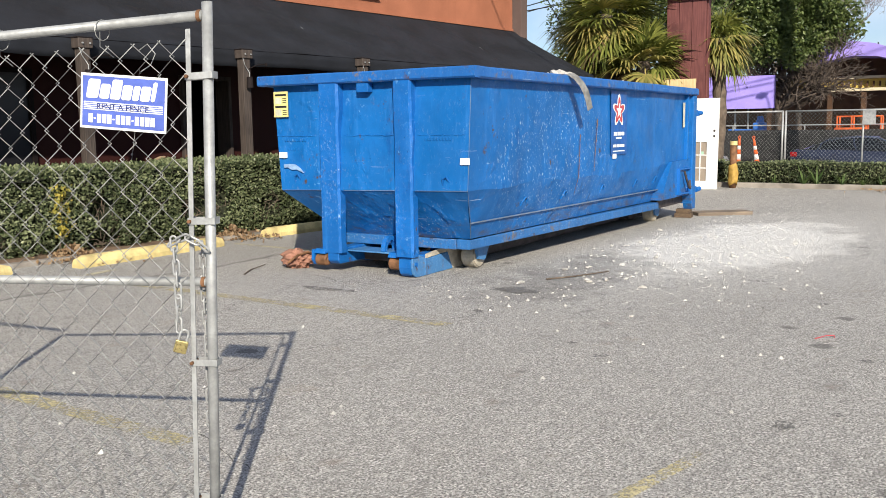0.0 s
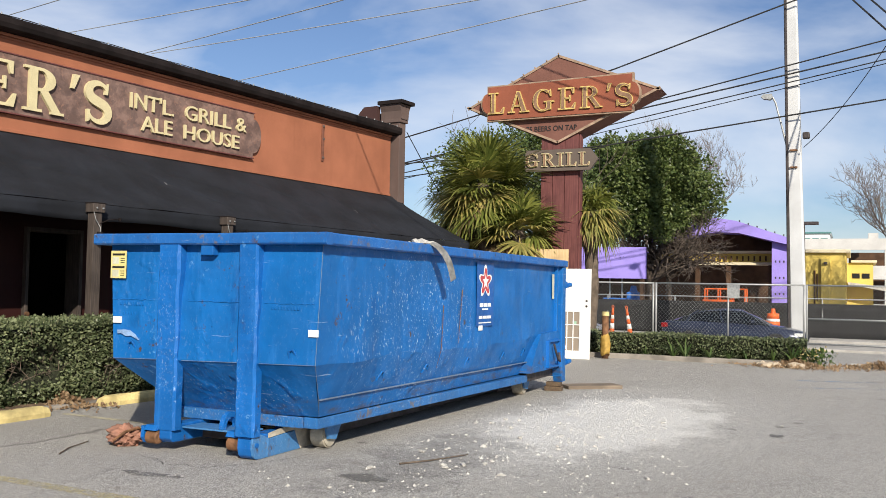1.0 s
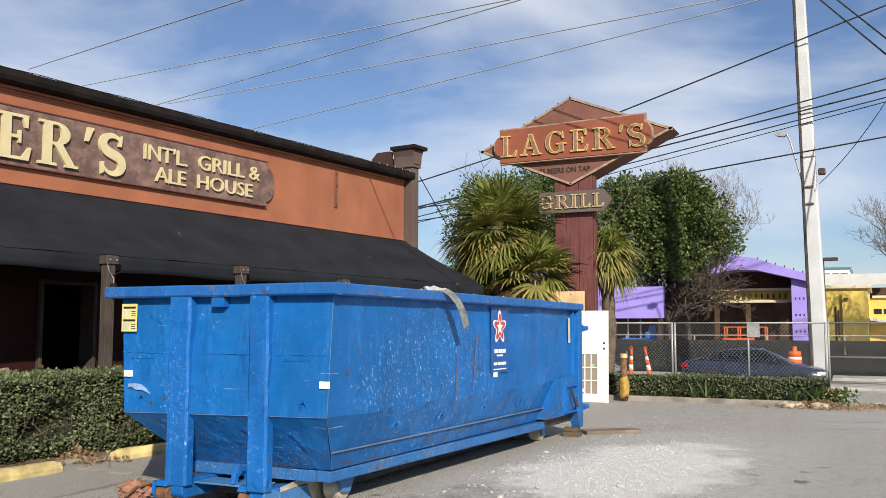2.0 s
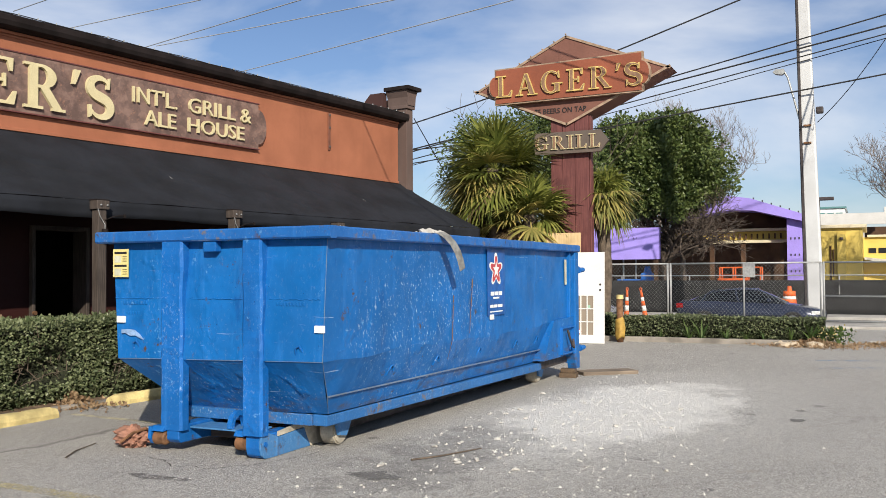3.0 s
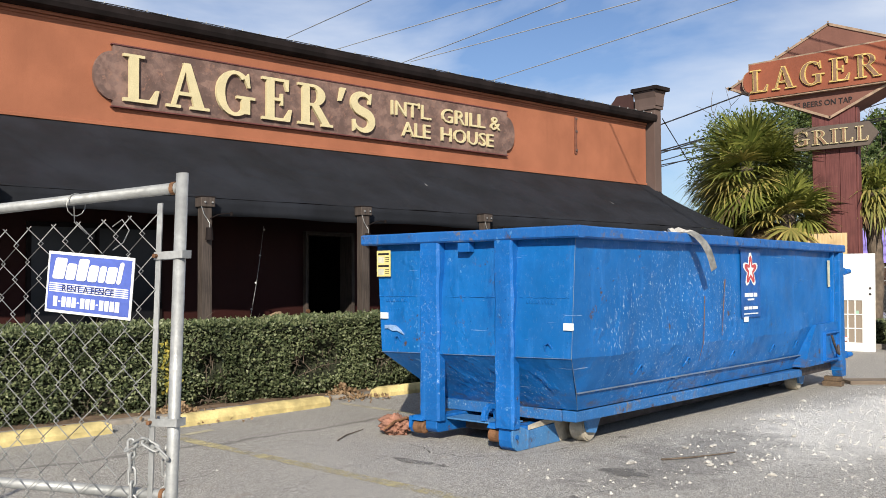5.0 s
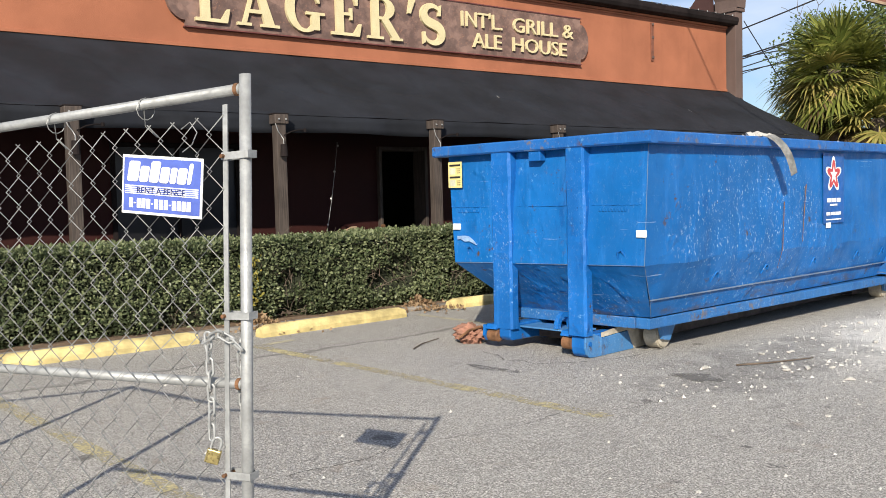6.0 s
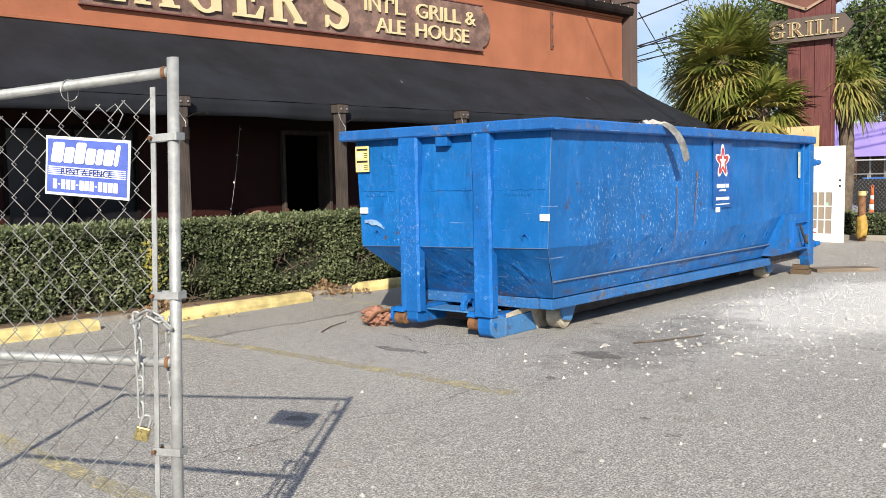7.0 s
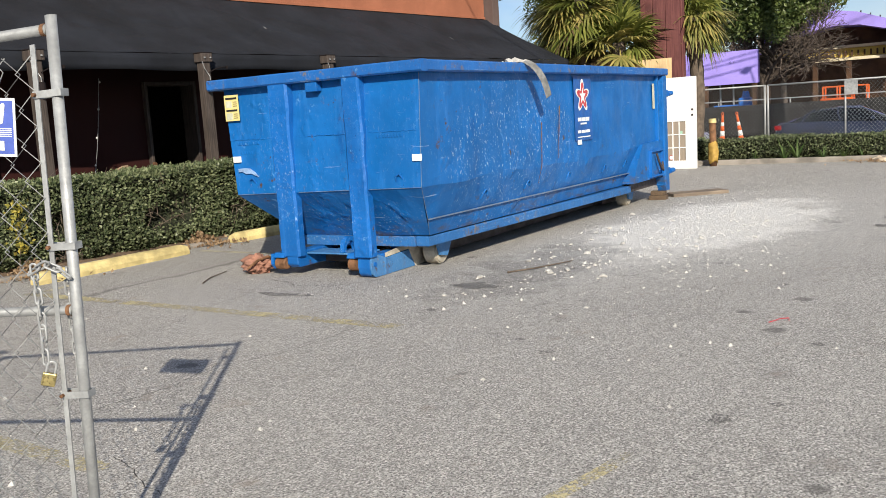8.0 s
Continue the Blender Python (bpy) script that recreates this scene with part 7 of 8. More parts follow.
make_oak("bare_tree", "leafless winter tree behind the evergreen", 52.0, 5.7, -0.42, (52.0, 5.5, 8.2), (2.6, 2.9, 2.4), 0, 0, 32, True, 0.085, 9, 0.20, fork=4.6)
make_oak("bare_tree", "leafless winter tree behind the evergreen", 53.0, 8.2, -0.42, (53.0, 8.2, 9.2), (2.8, 3.4, 2.5), 0, 0, 33, True, 0.085, 9, 0.22, fork=5.0)
make_oak("bare_tree", "leafless winter tree across the street", 46, -7.3, -0.4, (46, -6.9, 6.2), (2.4, 3.0, 2.4), 0, 0, 34, True, 0.09, 8, 0.14, fork=2.2)


# ---- street fence ----
def make_fence():
    X, top = 22.5, 1.81
    mesh = chain_link(4.32, 0.08, 1.76, 0.055, 0.062, 0.0030, 0.0, 6)
    shared = None
    for i, y in enumerate((6.14, 1.70, -2.73, -7.16)):
        f = thing("chain_link_fence", "galvanised chain-link fence along the street", "fence", Matrix.Translation((X, y, 0.02)) @ pose(0, 0, 0, 0, 0, -90), "street fence panels")
        for x in (0.03, 2.22, 4.38):
            part("post", cyl(bmesh.new(), (x, 0, 0), (x, 0, top), 0.032 if x != 2.22 else 0.026, seg=10), M_STEEL, f, "", True)
        for z in (0.07, top - 0.02) + ((0.80,) if i == 2 else ()):
            part("rail", cyl(bmesh.new(), (0.03, 0, z), (4.38, 0, z), 0.026, seg=10), M_STEEL, f, "", True)
        if shared is None:
            ob = part("wire_mesh", mesh, M_WIRE, f, "woven diamond wire mesh", fix=False)
            shared = ob.data
        else:
            ob = new("wire_mesh", shared)
            ob.parent = f
        ob.location = (0.05, 0.03, 0)
    p = thing("fence_plate", "small blank grey plate on the fence", "sign", Matrix.Translation((22.44, -0.50, 1.38)))
    part("plate", box(bmesh.new(), -0.012, 0, -0.36, 0, 0, 0.42, 0.004), M_STEEL, p)
    # black windscreen fence across the street
    s = thing("screen_fence", "black fabric screen fence round a building site", "fence", Matrix.Translation((35.6, 0, -0.3)))
    bm = bmesh.new()
    panel(bm, (0, -40, 0), (0, 14, 0), (0, 14, 1.45), (0, -40, 1.45), 130, 5, 0.06, 1.4, 3)
    ob = part("fabric", bm, M_SCREEN, s, "", True)
    so = ob.modifiers.new("thick", "SOLIDIFY")
    so.thickness = 0.01
    part("rail", cyl(bmesh.new(), (0.03, -40, 1.66), (0.03, 14, 1.66), 0.025, seg=8), M_STEEL, s)
    for i in range(18):
        part("post", cyl(bmesh.new(), (0.04, -40 + 3.1 * i, 0), (0.04, -40 + 3.1 * i, 1.68), 0.03, seg=8), M_STEEL, s)


M_SCREEN = plain("black_screen_fabric", (0.016, 0.016, 0.017), 0.85, 0, 0.4, 2, 60, 0.004)
make_fence()


# ---- vehicles and site things ----
def loft(bm, stations):
    """Skins a row of outlines with equal numbers of points."""
    rows = [[bm.verts.new(p) for p in st] for st in stations]
    n = len(rows[0])
    for a, b in zip(rows, rows[1:]):
        for k in range(n - 1):
            bm.faces.new((a[k], a[k + 1], b[k + 1], b[k]))
    bm.faces.new(rows[0])
    bm.faces.new(rows[-1][::-1])
    return bm


def make_car(m, paint, label):
    c = thing("saloon_car", label, "car", m)
    # x runs from the tail (0) to the nose (4.7)
    st = [(0.0, 0.70, 0.42, 0.86), (0.10, 0.80, 0.32, 0.95), (0.5, 0.88, 0.22, 1.00), (1.2, 0.90, 0.20, 1.00), (2.2, 0.90, 0.20, 0.97), (3.2, 0.90, 0.20, 0.93), (3.9, 0.88, 0.22, 0.84), (4.4, 0.82, 0.26, 0.74), (4.62, 0.70, 0.34, 0.64), (4.70, 0.55, 0.40, 0.56)]
    rows = []
    for x, w, z0, z1 in st:
        rows.append([(x, -w * 0.86, z0), (x, -w, z0 + 0.12), (x, -w, (z0 + z1) / 2), (x, -w * 0.96, z1 - 0.05), (x, -w * 0.80, z1), (x, 0, z1 + 0.03),
                     (x, w * 0.80, z1), (x, w * 0.96, z1 - 0.05), (x, w, (z0 + z1) / 2), (x, w, z0 + 0.12), (x, w * 0.86, z0), (x, -w * 0.86, z0)])
    part("body", loft(bmesh.new(), rows), paint, c, "", True)
    cab = [(0.45, 0.74, 1.00, 1.01), (0.9, 0.72, 1.0, 1.20), (1.45, 0.66, 1.0, 1.36), (2.1, 0.64, 1.0, 1.40), (2.6, 0.64, 0.98, 1.37), (3.1, 0.68, 0.95, 1.14), (3.5, 0.72, 0.92, 0.93)]
    rows = [[(x, -0.80, z0 - 0.03), (x, -w - 0.06 * (1.4 - z1), z1 - 0.05), (x, -w * 0.85, z1), (x, 0, z1 + 0.015), (x, w * 0.85, z1), (x, w + 0.06 * (1.4 - z1), z1 - 0.05), (x, 0.80, z0 - 0.03)] for x, w, z0, z1 in cab]
    part("glasshouse", loft(bmesh.new(), rows), M_CARGLASS, c, "dark tinted glass", True)
    rows = [[(x, -w - 0.012, z1 - 0.045), (x, -w * 0.85, z1 + 0.008), (x, 0, z1 + 0.024), (x, w * 0.85, z1 + 0.008), (x, w + 0.012, z1 - 0.045)] for x, w, z0, z1 in cab[1:6]]
    part("roof", loft(bmesh.new(), rows[:4]), paint, c, "", True)
    for x in (0.85, 2.05):
        for s in (-1, 1):
            part("pillar", tube(bmesh.new(), [(x, s * 0.80, 0.96), (x + (0.15 if x < 1 else -0.1), s * 0.70, 1.2), (x + (0.4 if x < 1 else -0.1), s * 0.655, 1.345)], 0.03, 6), paint, c)
    for x in (0.95, 3.72):
        for s in (-1, 1):
            w = part("wheel", cyl(bmesh.new(), (x, s * 0.72, 0.33), (x, s * 0.92, 0.33), 0.33, seg=24), M_RUBBER, c)
            part("rim", cyl(bmesh.new(), (x, s * 0.90, 0.33), (x, s * 0.93, 0.33), 0.22, 0.20, 16), M_STEEL, w)
    for s in (-1, 1):
        part("headlight", box(bmesh.new(), 4.28, 4.56, s * 0.72 - 0.10, s * 0.72 + 0.10, 0.56, 0.68, 0.03), M_HEADLIGHT, c, "clear headlight")
        part("tail_light", box(bmesh.new(), 0.0, 0.22, s * 0.76 - 0.08, s * 0.76 + 0.08, 0.74, 0.90, 0.03), M_REDLIGHT, c, "red tail light")
        part("mirror", box(bmesh.new(), 2.95, 3.08, s * 0.95 - 0.08, s * 0.95 + 0.08, 0.97, 1.08, 0.03), paint, c)
        part("door_handle", box(bmesh.new(), 1.35, 1.5, s * 0.905 - 0.01, s * 0.905 + 0.01, 0.80, 0.825, 0.004), paint, c)
    part("grille", box(bmesh.new(), 4.60, 4.69, -0.4, 0.4, 0.42, 0.54, 0.02), M_BLACK, c)


M_CARGREY = plain("slate_blue_car_paint", (0.034, 0.043, 0.075), 0.16, 0.35, 0.1, 3, 90, 0, 0.7)
M_CARSILVER = plain("silver_car_paint", (0.38, 0.40, 0.42), 0.25, 0.5, 0.1, 3, 90, 0, 0.7)
M_CARGLASS = make_glass("car_glass", (0.010, 0.012, 0.015))
M_HEADLIGHT = make_glass("headlight_glass", (0.65, 0.66, 0.66))
M_REDLIGHT = make_glass("red_lamp_glass", (0.22, 0.008, 0.010), 0.15)
make_car(Matrix.Translation((26.0, 2.02, -0.41)) @ pose(0, 0, 0, 0, 0, -90), M_CARGREY, "dark slate-blue saloon car parked behind the fence")
make_car(Matrix.Translation((26.2, 9.1, -0.41)) @ pose(0, 0, 0, 0, 0, -90), M_CARSILVER, "silver saloon car parked behind the fence")


def make_cone(x, y, tilt):
    c = thing("traffic_cone", "tall orange and white traffic cone", "traffic cone", pose(x, y, 0.03, 0, 0, 0) @ pose(0, 0, 0, tilt, 0, 0), "traffic cones by the fence")
    part("base", box(bmesh.new(), -0.16, 0.16, -0.16, 0.16, 0, 0.03, 0.01), M_RUBBER, c)
    prof = ((0.03, 0.09, M_ORANGE), (0.28, 0.075, M_WHITE), (0.45, 0.065, M_ORANGE), (0.60, 0.055, M_WHITE), (0.72, 0.048, M_ORANGE), (0.95, 0.03, None))
    for (z0, r0, mt), (z1, r1, _) in zip(prof, prof[1:]):
        part("band", cyl(bmesh.new(), (0, 0, z0), (0, 0, z1), r0, r1, 16), mt, c, "", True)
    part("grip", tube(bmesh.new(), [(0, -0.03, 0.95), (0, -0.035, 1.0), (0, 0, 1.04), (0, 0.035, 1.0), (0, 0.03, 0.95)], 0.014, 6), M_ORANGE, c)


M_ORANGE = plain("safety_orange", (0.72, 0.13, 0.025), 0.5, 0, 0.15, 6, 50, 0)
make_cone(22.9, 2.55, -9)
make_cone(22.9, 3.18, 2)


def make_site():
    d = thing("traffic_drum", "orange and white striped traffic drum", "traffic drum", pose(33.9, -0.95, -0.30))
    for z0, z1, r, mt in ((0, 0.1, 0.36, M_RUBBER), (0.1, 0.35, 0.30, M_ORANGE), (0.35, 0.5, 0.29, M_WHITE), (0.5, 0.68, 0.275, M_ORANGE), (0.68, 0.8, 0.265, M_WHITE), (0.8, 1.02, 0.25, M_ORANGE)):
        part("band", cyl(bmesh.new(), (0, 0, z0), (0, 0, z1), r, r * 0.97, 20), mt, d, "", True)
    part("lamp", cyl(bmesh.new(), (0, 0, 1.02), (0, 0, 1.22), 0.10, 0.08, 12), M_ORANGE, d)
    l = thing("lift_basket", "orange boom lift basket above the screen fence", "boom lift", pose(37.5, 0.55, 0))
    for z in (0.98, 1.35, 1.72):
        for y0, y1 in ((0, 1.8),):
            for x in (0, 0.8):
                part("rail", tube(bmesh.new(), [(x, y0, z), (x, y1, z)], 0.035, 6), M_ORANGE, l)
    for x in (0, 0.8):
        for y in (0, 0.6, 1.2, 1.8):
            part("upright", tube(bmesh.new(), [(x, y, 0.85), (x, y, 1.72)], 0.035, 6), M_ORANGE, l)
    part("floor", box(bmesh.new(), -0.05, 0.85, 0.55, 1.90, 0.86, 1.22, 0.03), M_ORANGE, l)
    part("boom", tube(bmesh.new(), [(0.4, 0.0, 0.8), (1.2, -1.0, 0.3), (1.6, -1.4, -0.3)], 0.14, 8), M_STEEL_DARK, l)
    part("chassis", box(bmesh.new(), 0.9, 2.4, -2.2, -0.4, -0.42, 0.2, 0.05), M_ORANGE, l)
    b = thing("site_cabinet", "bright blue equipment on the building site", "equipment", pose(36.8, 5.35, -0.30))
    part("body", box(bmesh.new(), 0, 0.6, 0, 0.55, 0, 1.8, 0.08), M_SITEBLUE, b)
    part("top", cyl(bmesh.new(), (0.3, 0.27, 1.8), (0.3, 0.27, 2.1), 0.2, 0.12, 12), M_SITEBLUE, b)
    part("side_box", box(bmesh.new(), 0.1, 0.5, 0.6, 1.7, 0, 1.5, 0.05), M_SITEBLUE, b)
    part("rack", tube(bmesh.new(), [(0.2, 0.8, 0), (0.2, 0.8, 2.9)], 0.04, 6), M_STEEL, b)
    part("rack", tube(bmesh.new(), [(0.2, 1.4, 0), (0.2, 1.4, 2.9)], 0.04, 6), M_STEEL, b)
    # building under construction, sheathed in purple board
    h = thing("unfinished_building", "unfinished building with purple wall sheathing and yellow trim", "building", Matrix.Translation((41, 0, -0.42)))
    part("pier", box(bmesh.new(), 0, 1.2, -1.28, -0.34, 0, 4.55), M_PURPLE, h, "purple sheathed pier")
    prof = [(-1.42, 4.60), (1.3, 5.55), (2.3, 5.72), (3.2, 5.55), (5.6, 4.75), (5.6, 4.45), (2.3, 5.0), (1.2, 4.95), (-1.42, 4.28)]
    part("roof", prism(bmesh.new(), prof, -0.4, 9.0, Matrix(((0, 0, 1, 0), (1, 0, 0, 0), (0, 1, 0, 0), (0, 0, 0, 1)))), M_PURPLE, h, "purple sheathed roof edge")
    part("back_wall", box(bmesh.new(), 7.5, 7.8, -1.3, 9.0, 0, 4.4), M_BROWNWALL, h, "dark brown unfinished interior")
    part("gable", prism(bmesh.new(), [(-0.33, 4.13), (5.5, 4.13), (5.5, 4.5), (2.3, 5.3), (1.2, 5.2), (-0.33, 4.6)], 1.5, 1.7, Matrix(((0, 0, 1, 0), (1, 0, 0, 0), (0, 1, 0, 0), (0, 0, 0, 1)))), M_BROWNWALL, h, "dark brown gable")
    part("beam", box(bmesh.new(), 1.3, 1.8, -0.34, 6.0, 3.55, 3.98), M_YELLOWWALL, h, "yellow trim band")
    part("beam", box(bmesh.new(), 1.0, 1.9, -0.34, 6.0, 3.99, 4.12), M_CREAMTRIM, h, "cream moulding")
    part("beam", box(bmesh.new(), 1.1, 1.85, -0.34, 6.0, 3.40, 3.54), M_CREAMTRIM, h, "cream moulding")
    for k in range(11):
        part("bracket", box(bmesh.new(), 1.12, 1.30, 0.0 + 0.28 * k, 0.07 + 0.28 * k, 3.60, 3.86), M_BROWNWALL, h)
    for y in (-0.30, 1.75, 3.3, 5.6):
        part("column", box(bmesh.new(), 1.2, 1.5, y, y + 0.22, 0, 3.40), M_BROWNWALL, h)
    # a wing towards the street under a flat sheathed edge
    part("side_wall", box(bmesh.new(), -5.0, -4.7, 4.82, 9.4, 2.55, 4.02), M_PURPLE, h, "purple sheathed wall")
    part("wing_roof", box(bmesh.new(), -4.69, 0.2, 5.6, 9.4, 3.90, 4.00), M_PURPLE, h, "flat purple sheathed roof")
    for y in (4.9, 7.1, 9.15):
        part("column", box(bmesh.new(), -4.95, -4.75, y, y + 0.2, 0, 2.55), M_BROWNWALL, h)
    part("side_wall", box(bmesh.new(), 0.9, 1.2, 5.9, 9.4, 0, 2.64), M_BROWNWALL, h)
    for z in (1.9, 2.7, 3.5):
        for k in range(4):
            part("anchor", box(bmesh.new(), -0.02, 0.0, -1.12 + 0.19 * k, -1.06 + 0.19 * k, z, z + 0.10), M_STEEL_DARK, h)
    for k in range(9):
        y = -1.3 + 0.42 * k
        z = 4.60 + (y + 1.42) * 0.349
        if y < 1.3:
            part("anchor", box(bmesh.new(), 0.5, 0.56, y, y + 0.06, z, z + 0.13), M_STEEL_DARK, h)
    # yellow building further on
    yb = thing("yellow_building", "yellow stuccoed building with cream cornice", "building", Matrix.Translation((52.0, 0, -0.42)))
    part("wall", box(bmesh.new(), 0, 8, -3.62, 2.0, 0, 4.45), M_YELLOWWALL, yb, "yellow stucco wall")
    part("cornice", box(bmesh.new(), -0.25, 8.2, -3.85, 2.0, 4.45, 4.65, 0.03), M_CREAMTRIM, yb, "cream cornice")
    part("wall", box(bmesh.new(), 2.5, 9, -5.1, -3.64, 0, 3.95), M_YELLOWWALL, yb, "lower yellow wing")
    part("cornice", box(bmesh.new(), 2.3, 9, -5.3, -3.86, 3.95, 4.1, 0.03), M_CREAMTRIM, yb)
    part("porch_roof", prism(bmesh.new(), [(-6.6, 2.1), (-3.7, 2.6), (-3.7, 2.75), (-6.6, 2.35)], 1.2, 2.48, Matrix(((0, 0, 1, 0), (1, 0, 0, 0), (0, 1, 0, 0), (0, 0, 0, 1)))), M_PLASTER, yb, "pale porch roof")
    for y in (-4.9, -4.35):
        part("window", box(bmesh.new(), 2.46, 2.5, y, y + 0.42, 3.0, 3.3), M_PANE, yb)
    part("downpipe", tube(bmesh.new(), [(-0.06, -1.9, 0.6), (-0.06, -1.9, 3.4)], 0.05, 6), M_BROWNWALL, yb)
    part("downpipe", tube(bmesh.new(), [(-0.06, -2.05, 1.6), (-0.06, -2.05, 3.2)], 0.04, 6), M_BROWNWALL, yb)
    part("bay", box(bmesh.new(), -0.22, 0, -2.75, -2.25, 0.9, 4.1, 0.03), M_YELLOWWALL, yb)
    part("wall_lamp", box(bmesh.new(), -0.4, -0.22, -2.6, -2.4, 3.75, 3.9, 0.03), M_STEEL_DARK, yb)
    # parking deck and tower in the distance
    pd = thing("parking_deck", "pale concrete parking deck in the distance", "building", Matrix.Translation((82, 0, -0.42)))
    for z0, z1 in ((6.0, 7.0), (3.4, 4.6), (0, 1.2)):
        part("parapet", box(bmesh.new(), 0, 0.5, -60, 0.6, z0, z1), M_DECK, pd)
    for i in range(16):
        part("column", box(bmesh.new(), 0.05, 0.8, -3.6 - 3.6 * i, -2.9 - 3.6 * i, 0, 6.0), M_DECK, pd)
    # dark sheet that stands for the shade in the deck's openings
    part("deck_shade_back", box(bmesh.new(), 6, 6.4, -60, 0.6, 0, 6.0), M_BROWNWALL, pd)
    part("stair_head", box(bmesh.new(), 0.2, 4, -6.0, -5.2, 7.0, 7.5), M_DECK, pd)
    tw = thing("office_block", "white office block with green glass in the distance", "building", Matrix.Translation((110, 0, -0.42)))
    part("wall", box(bmesh.new(), 0, 10, -1.4, 2.5, 0, 9.2), M_WHITE, tw)
    for i in range(4):
        part("window", box(bmesh.new(), -0.06, 0, -1.2 + 0.95 * i, -0.45 + 0.95 * i, 7.6, 8.7), M_TEAL, tw)
    part("roof", box(bmesh.new(), -0.2, 10.2, -1.6, 2.7, 9.2, 9.4), M_TEAL, tw)


M_SITEBLUE = plain("site_blue", (0.03, 0.17, 0.60), 0.5, 0, 0.2, 4, 50)
M_PURPLE = plain("purple_sheathing_board", (0.33, 0.26, 0.72), 0.8, 0, 0.12, 1.2, 30, 0)
M_BROWNWALL = plain("dark_brown_wall", (0.085, 0.045, 0.025), 0.9, 0, 0.4, 1.3, 30)
M_YELLOWWALL = plain("yellow_stucco", (0.66, 0.50, 0.13), 0.85, 0, 0.12, 0.8, 30)
M_CREAMTRIM = plain("cream_trim", (0.68, 0.60, 0.42), 0.8, 0, 0.12, 1.5, 30)
M_DECK = plain("pale_deck_concrete", (0.55, 0.54, 0.52), 0.9, 0, 0.15, 0.5, 10)
M_TEAL = make_glass("green_glass", (0.10, 0.22, 0.22), 0.15)
make_site()


# ---- poles and wires ----
def make_pole():
    p = thing("utility_pole", "tall square tapered concrete utility pole", "utility pole", Matrix.Translation((27.5, -2.29, -0.47)))
    bm = bmesh.new()
    rows = []
    for k in range(13):
        t = k / 12
        z = 15.5 * t
        w = 0.275 - 0.075 * t
        cy = 0.38 * t
        ch = w * 0.25
        sec = [(-w, -w + ch), (-w, w - ch), (-w + ch, w), (w - ch, w), (w, w - ch), (w, -w + ch), (w - ch, -w), (-w + ch, -w)]
        rows.append([bm.verts.new((x, y + cy, z)) for x, y in sec])
    for a, b in zip(rows, rows[1:]):
        for k in range(8):
            bm.faces.new((a[k], a[(k + 1) % 8], b[(k + 1) % 8], b[k]))
    bm.faces.new(rows[0])
    bm.faces.new(rows[-1])
    part("shaft", bm, M_POLE, p)
    part("conduit", tube(bmesh.new(), [(-0.27, 0.30, 0.3), (-0.25, 0.40, 7.5), (-0.22, 0.52, 15.4)], 0.05, 6), M_STEEL_DARK, p, "dark cable riser")
    a = part("lamp_arm", tube(bmesh.new(), [(-0.2, 0.22, 6.35), (-0.2, 0.36, 7.0), (-0.2, 0.62, 8.1), (-0.2, 0.78, 8.75), (-0.2, 0.88, 8.95), (-0.2, 0.98, 9.0)], 0.032, 8), M_STEEL, p)
    bm = prism(bmesh.new(), [(0.86, 8.93), (0.96, 8.86), (1.18, 8.90), (1.27, 8.98), (1.18, 9.06), (0.90, 9.06)], -0.31, -0.09, Matrix(((0, 0, 1, 0), (1, 0, 0, 0), (0, 1, 0, 0), (0, 0, 0, 1))))
    part("lamp_head", bm, M_STEEL, a, "grey street lamp head")
    part("floodlight", box(bmesh.new(), -0.15, 0.1, -0.34, -0.10, 7.45, 7.68, 0.05), M_STEEL_DARK, p, "small dark floodlight")
    for z in (6.4, 7.0):
        part("bracket", box(bmesh.new(), -0.32, 0.0, 0.05, 0.30, z, z + 0.06, 0.01), M_RUST, p)
    # slim lamp further off
    q = thing("street_lamp", "slim dark street lamp in the distance", "street lamp", Matrix.Translation((45, -1.60, -0.42)))
    part("pole", cyl(bmesh.new(), (0, 0, 0), (0, 0, 5.75), 0.11, 0.08, 10), M_STEEL_DARK, q)
    part("head", box(bmesh.new(), -0.1, 0.1, -0.75, 0.05, 5.62, 5.80, 0.04), M_STEEL_DARK, q)


M_POLE = plain("pale_pole_concrete", (0.55, 0.56, 0.57), 0.85, 0, 0.14, 0.9, 40, 0.004)
make_pole()


M_ALU = plain("weathered_aluminium_wire", (0.34, 0.35, 0.36), 0.7, 0.0, 0.15, 5, 60, 0)


def make_wire(p0, p1, r, sag, reach0=0.0, reach1=0.0):
    """A hanging cable through two points, carried on past them."""
    a, b = Vector(p0), Vector(p1)
    d = b - a
    a, b = a - d * reach0, b + d * reach1
    n = 24
    pts = [a.lerp(b, k / n) - Vector((0, 0, sag * 4 * (k / n) * (1 - k / n))) for k in range(n + 1)]
    w = thing("overhead_wire", "dark cable strung overhead between poles", "cable", Matrix())
    part("cable", tube(bmesh.new(), pts, r, 5), M_ALU if 12 < p1[0] < 16 or p1[0] < 11 else M_RUBBER, w)


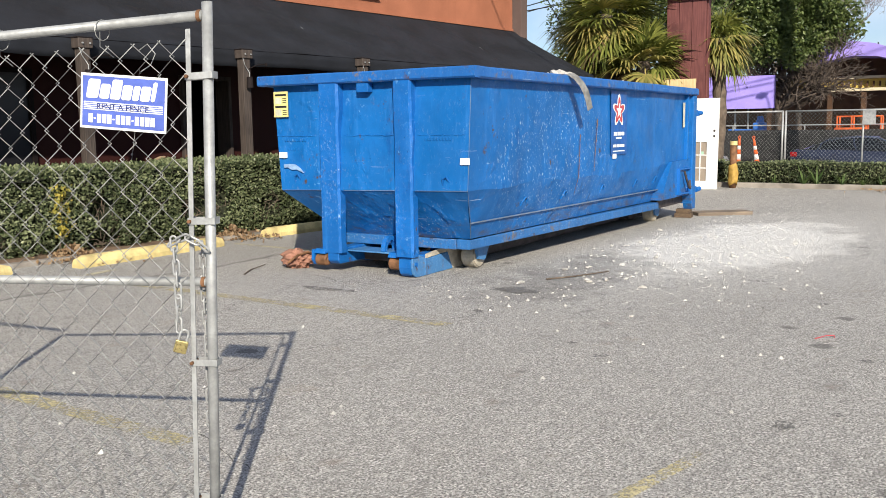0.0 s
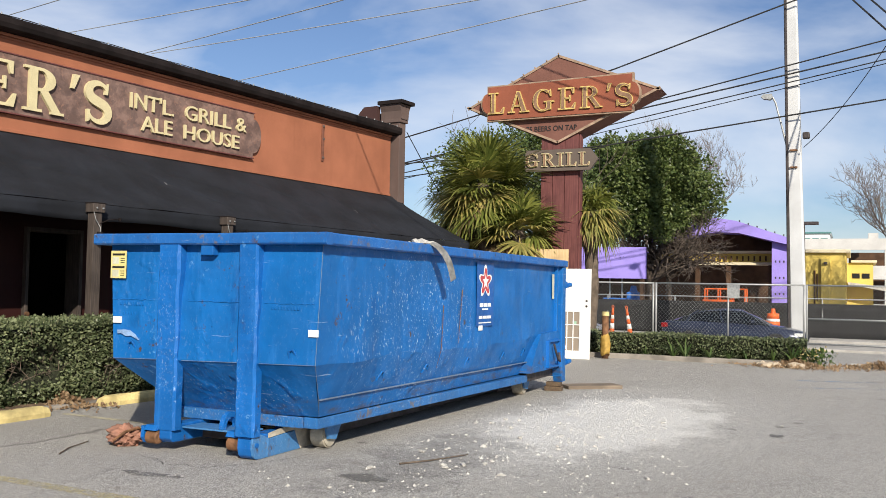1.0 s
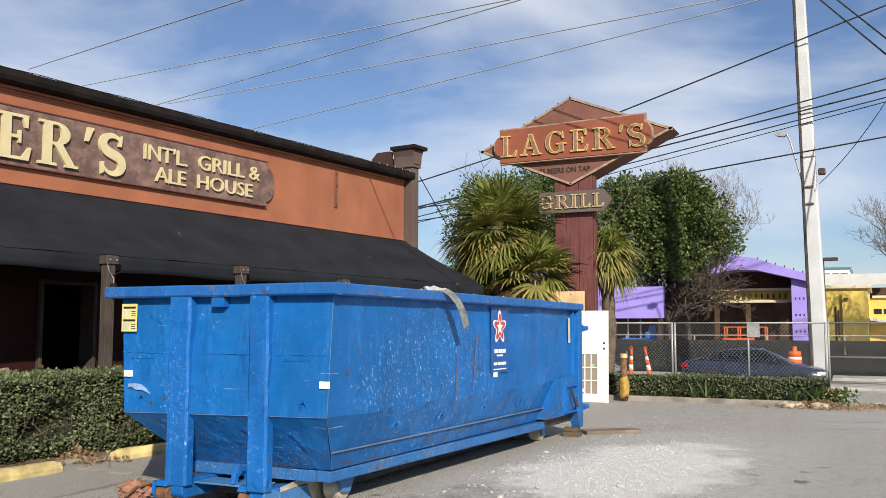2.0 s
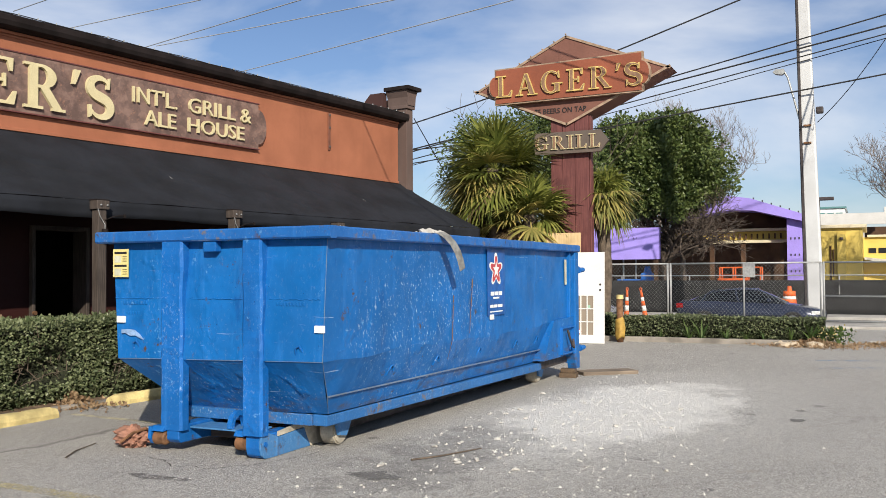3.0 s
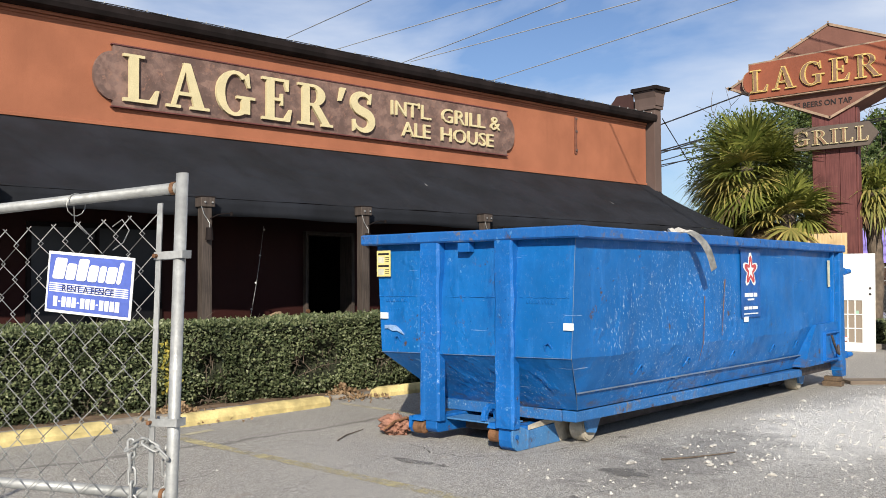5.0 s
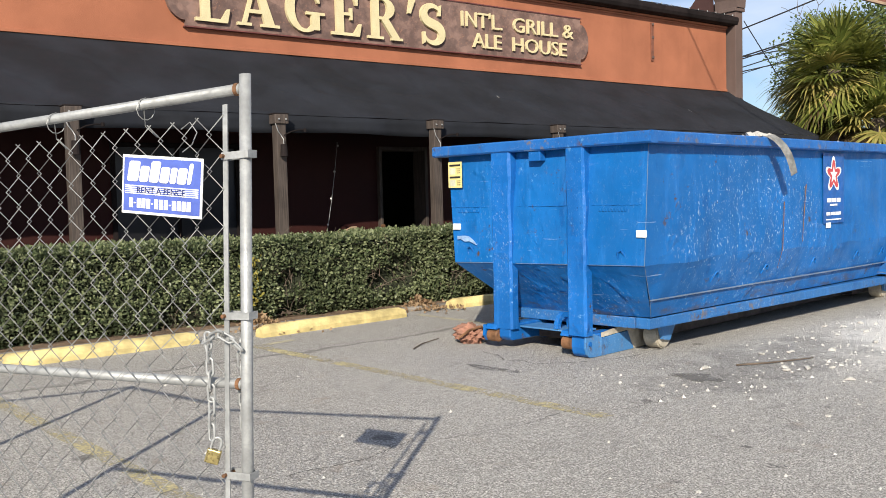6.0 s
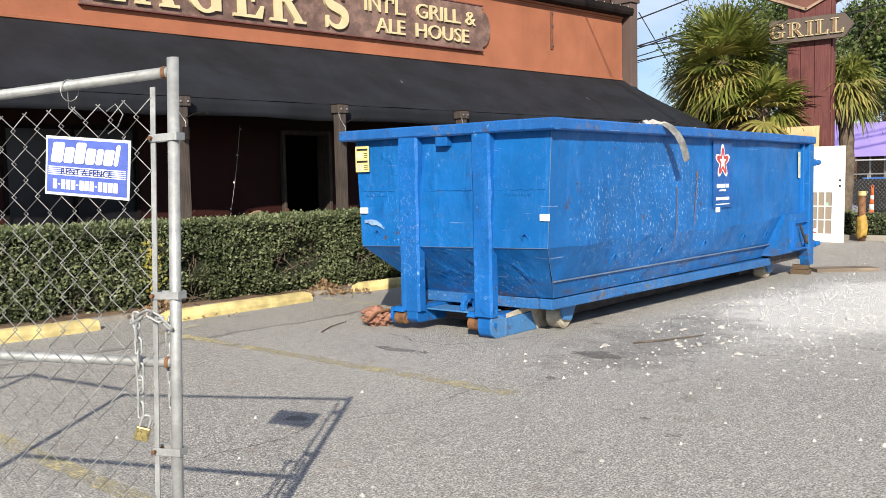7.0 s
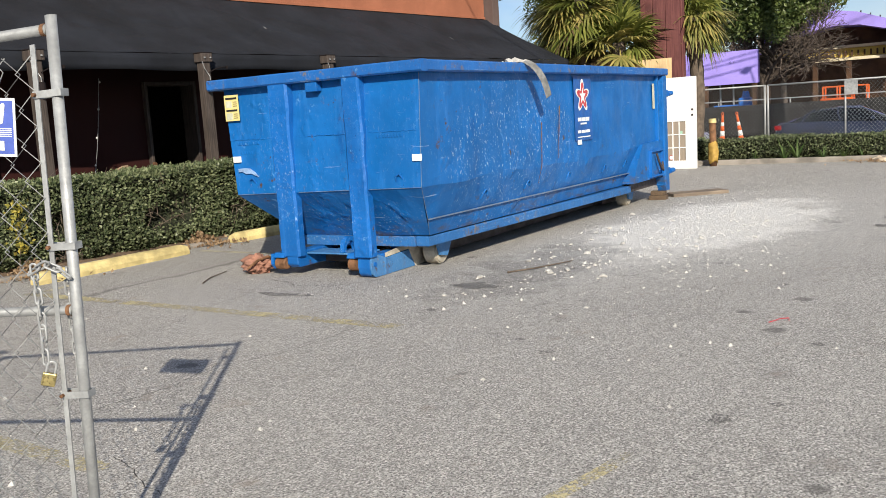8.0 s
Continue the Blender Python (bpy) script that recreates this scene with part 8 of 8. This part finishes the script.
for p0, p1, r, sag, e0, e1 in (
    ((27.0, 4.20, 9.88), (27.0, -3.42, 12.16), 0.030, 0.0, 0.1, 2.0),
    ((27.0, 12.83, 8.01), (27.0, 4.2, 9.88), 0.030, 0.25, 1.0, 0.0),
    ((27.0, 3.10, 8.55), (27.0, -4.93, 10.15), 0.026, 0.05, 1.4, 2.0),
    ((27.1, 3.10, 8.42), (27.1, -4.91, 9.81), 0.030, 0.08, 1.4, 2.0),
    ((27.0, 4.49, 7.82), (27.0, -4.90, 9.54), 0.022, 0.10, 1.0, 2.0),
    ((27.2, 4.49, 7.70), (27.2, -4.90, 9.50), 0.016, 0.16, 1.0, 2.0),
    ((27.0, 4.51, 7.00), (27.0, -4.86, 8.13), 0.028, 0.05, 0.0, 2.0),
    ((27.0, 12.70, 6.75), (27.0, 4.51, 7.00), 0.024, 0.1, 1.0, 0.0),
    ((27.0, 12.70, 6.21), (27.0, 4.51, 6.95), 0.024, 0.1, 1.0, 0.0),
    ((17.18, 24.54, 11.34), (10.48, 10.76, 9.22), 0.017, 0.0, 0.0, 0.9),
    ((18.15, 22.55, 10.74), (12.89, 5.55, 9.20), 0.017, 0.0, 0.4, 0.9),
    ((19.31, 20.18, 9.99), (13.24, 4.80, 9.19), 0.017, 0.0, 0.0, 0.9),
    ((19.48, 19.79, 10.03), (14.73, 1.58, 9.18), 0.017, 0.12, 0.0, 0.9),
    ((20.87, 16.95, 9.13), (15.45, 0.03, 9.17), 0.017, 0.1, 0.4, 0.9),
    ((27.0, -3.43, 12.22), (24.0, -4.86, 9.74), 0.030, 0.0, 0.8, 1.0),
    ((27.0, -3.90, 12.24), (24.0, -4.87, 10.26), 0.030, 0.0, 0.8, 1.0),
    ((27.0, -2.45, 6.61), (24.0, -4.85, 9.56), 0.013, 0.55, 0.0, 0.6),
    ((12.85, 5.75, 5.25), (20.5, 5.6, 0.0), 0.012, 0.0, 0.0, 0.0),
):
    make_wire(p0, p1, r, sag, e0, e1)
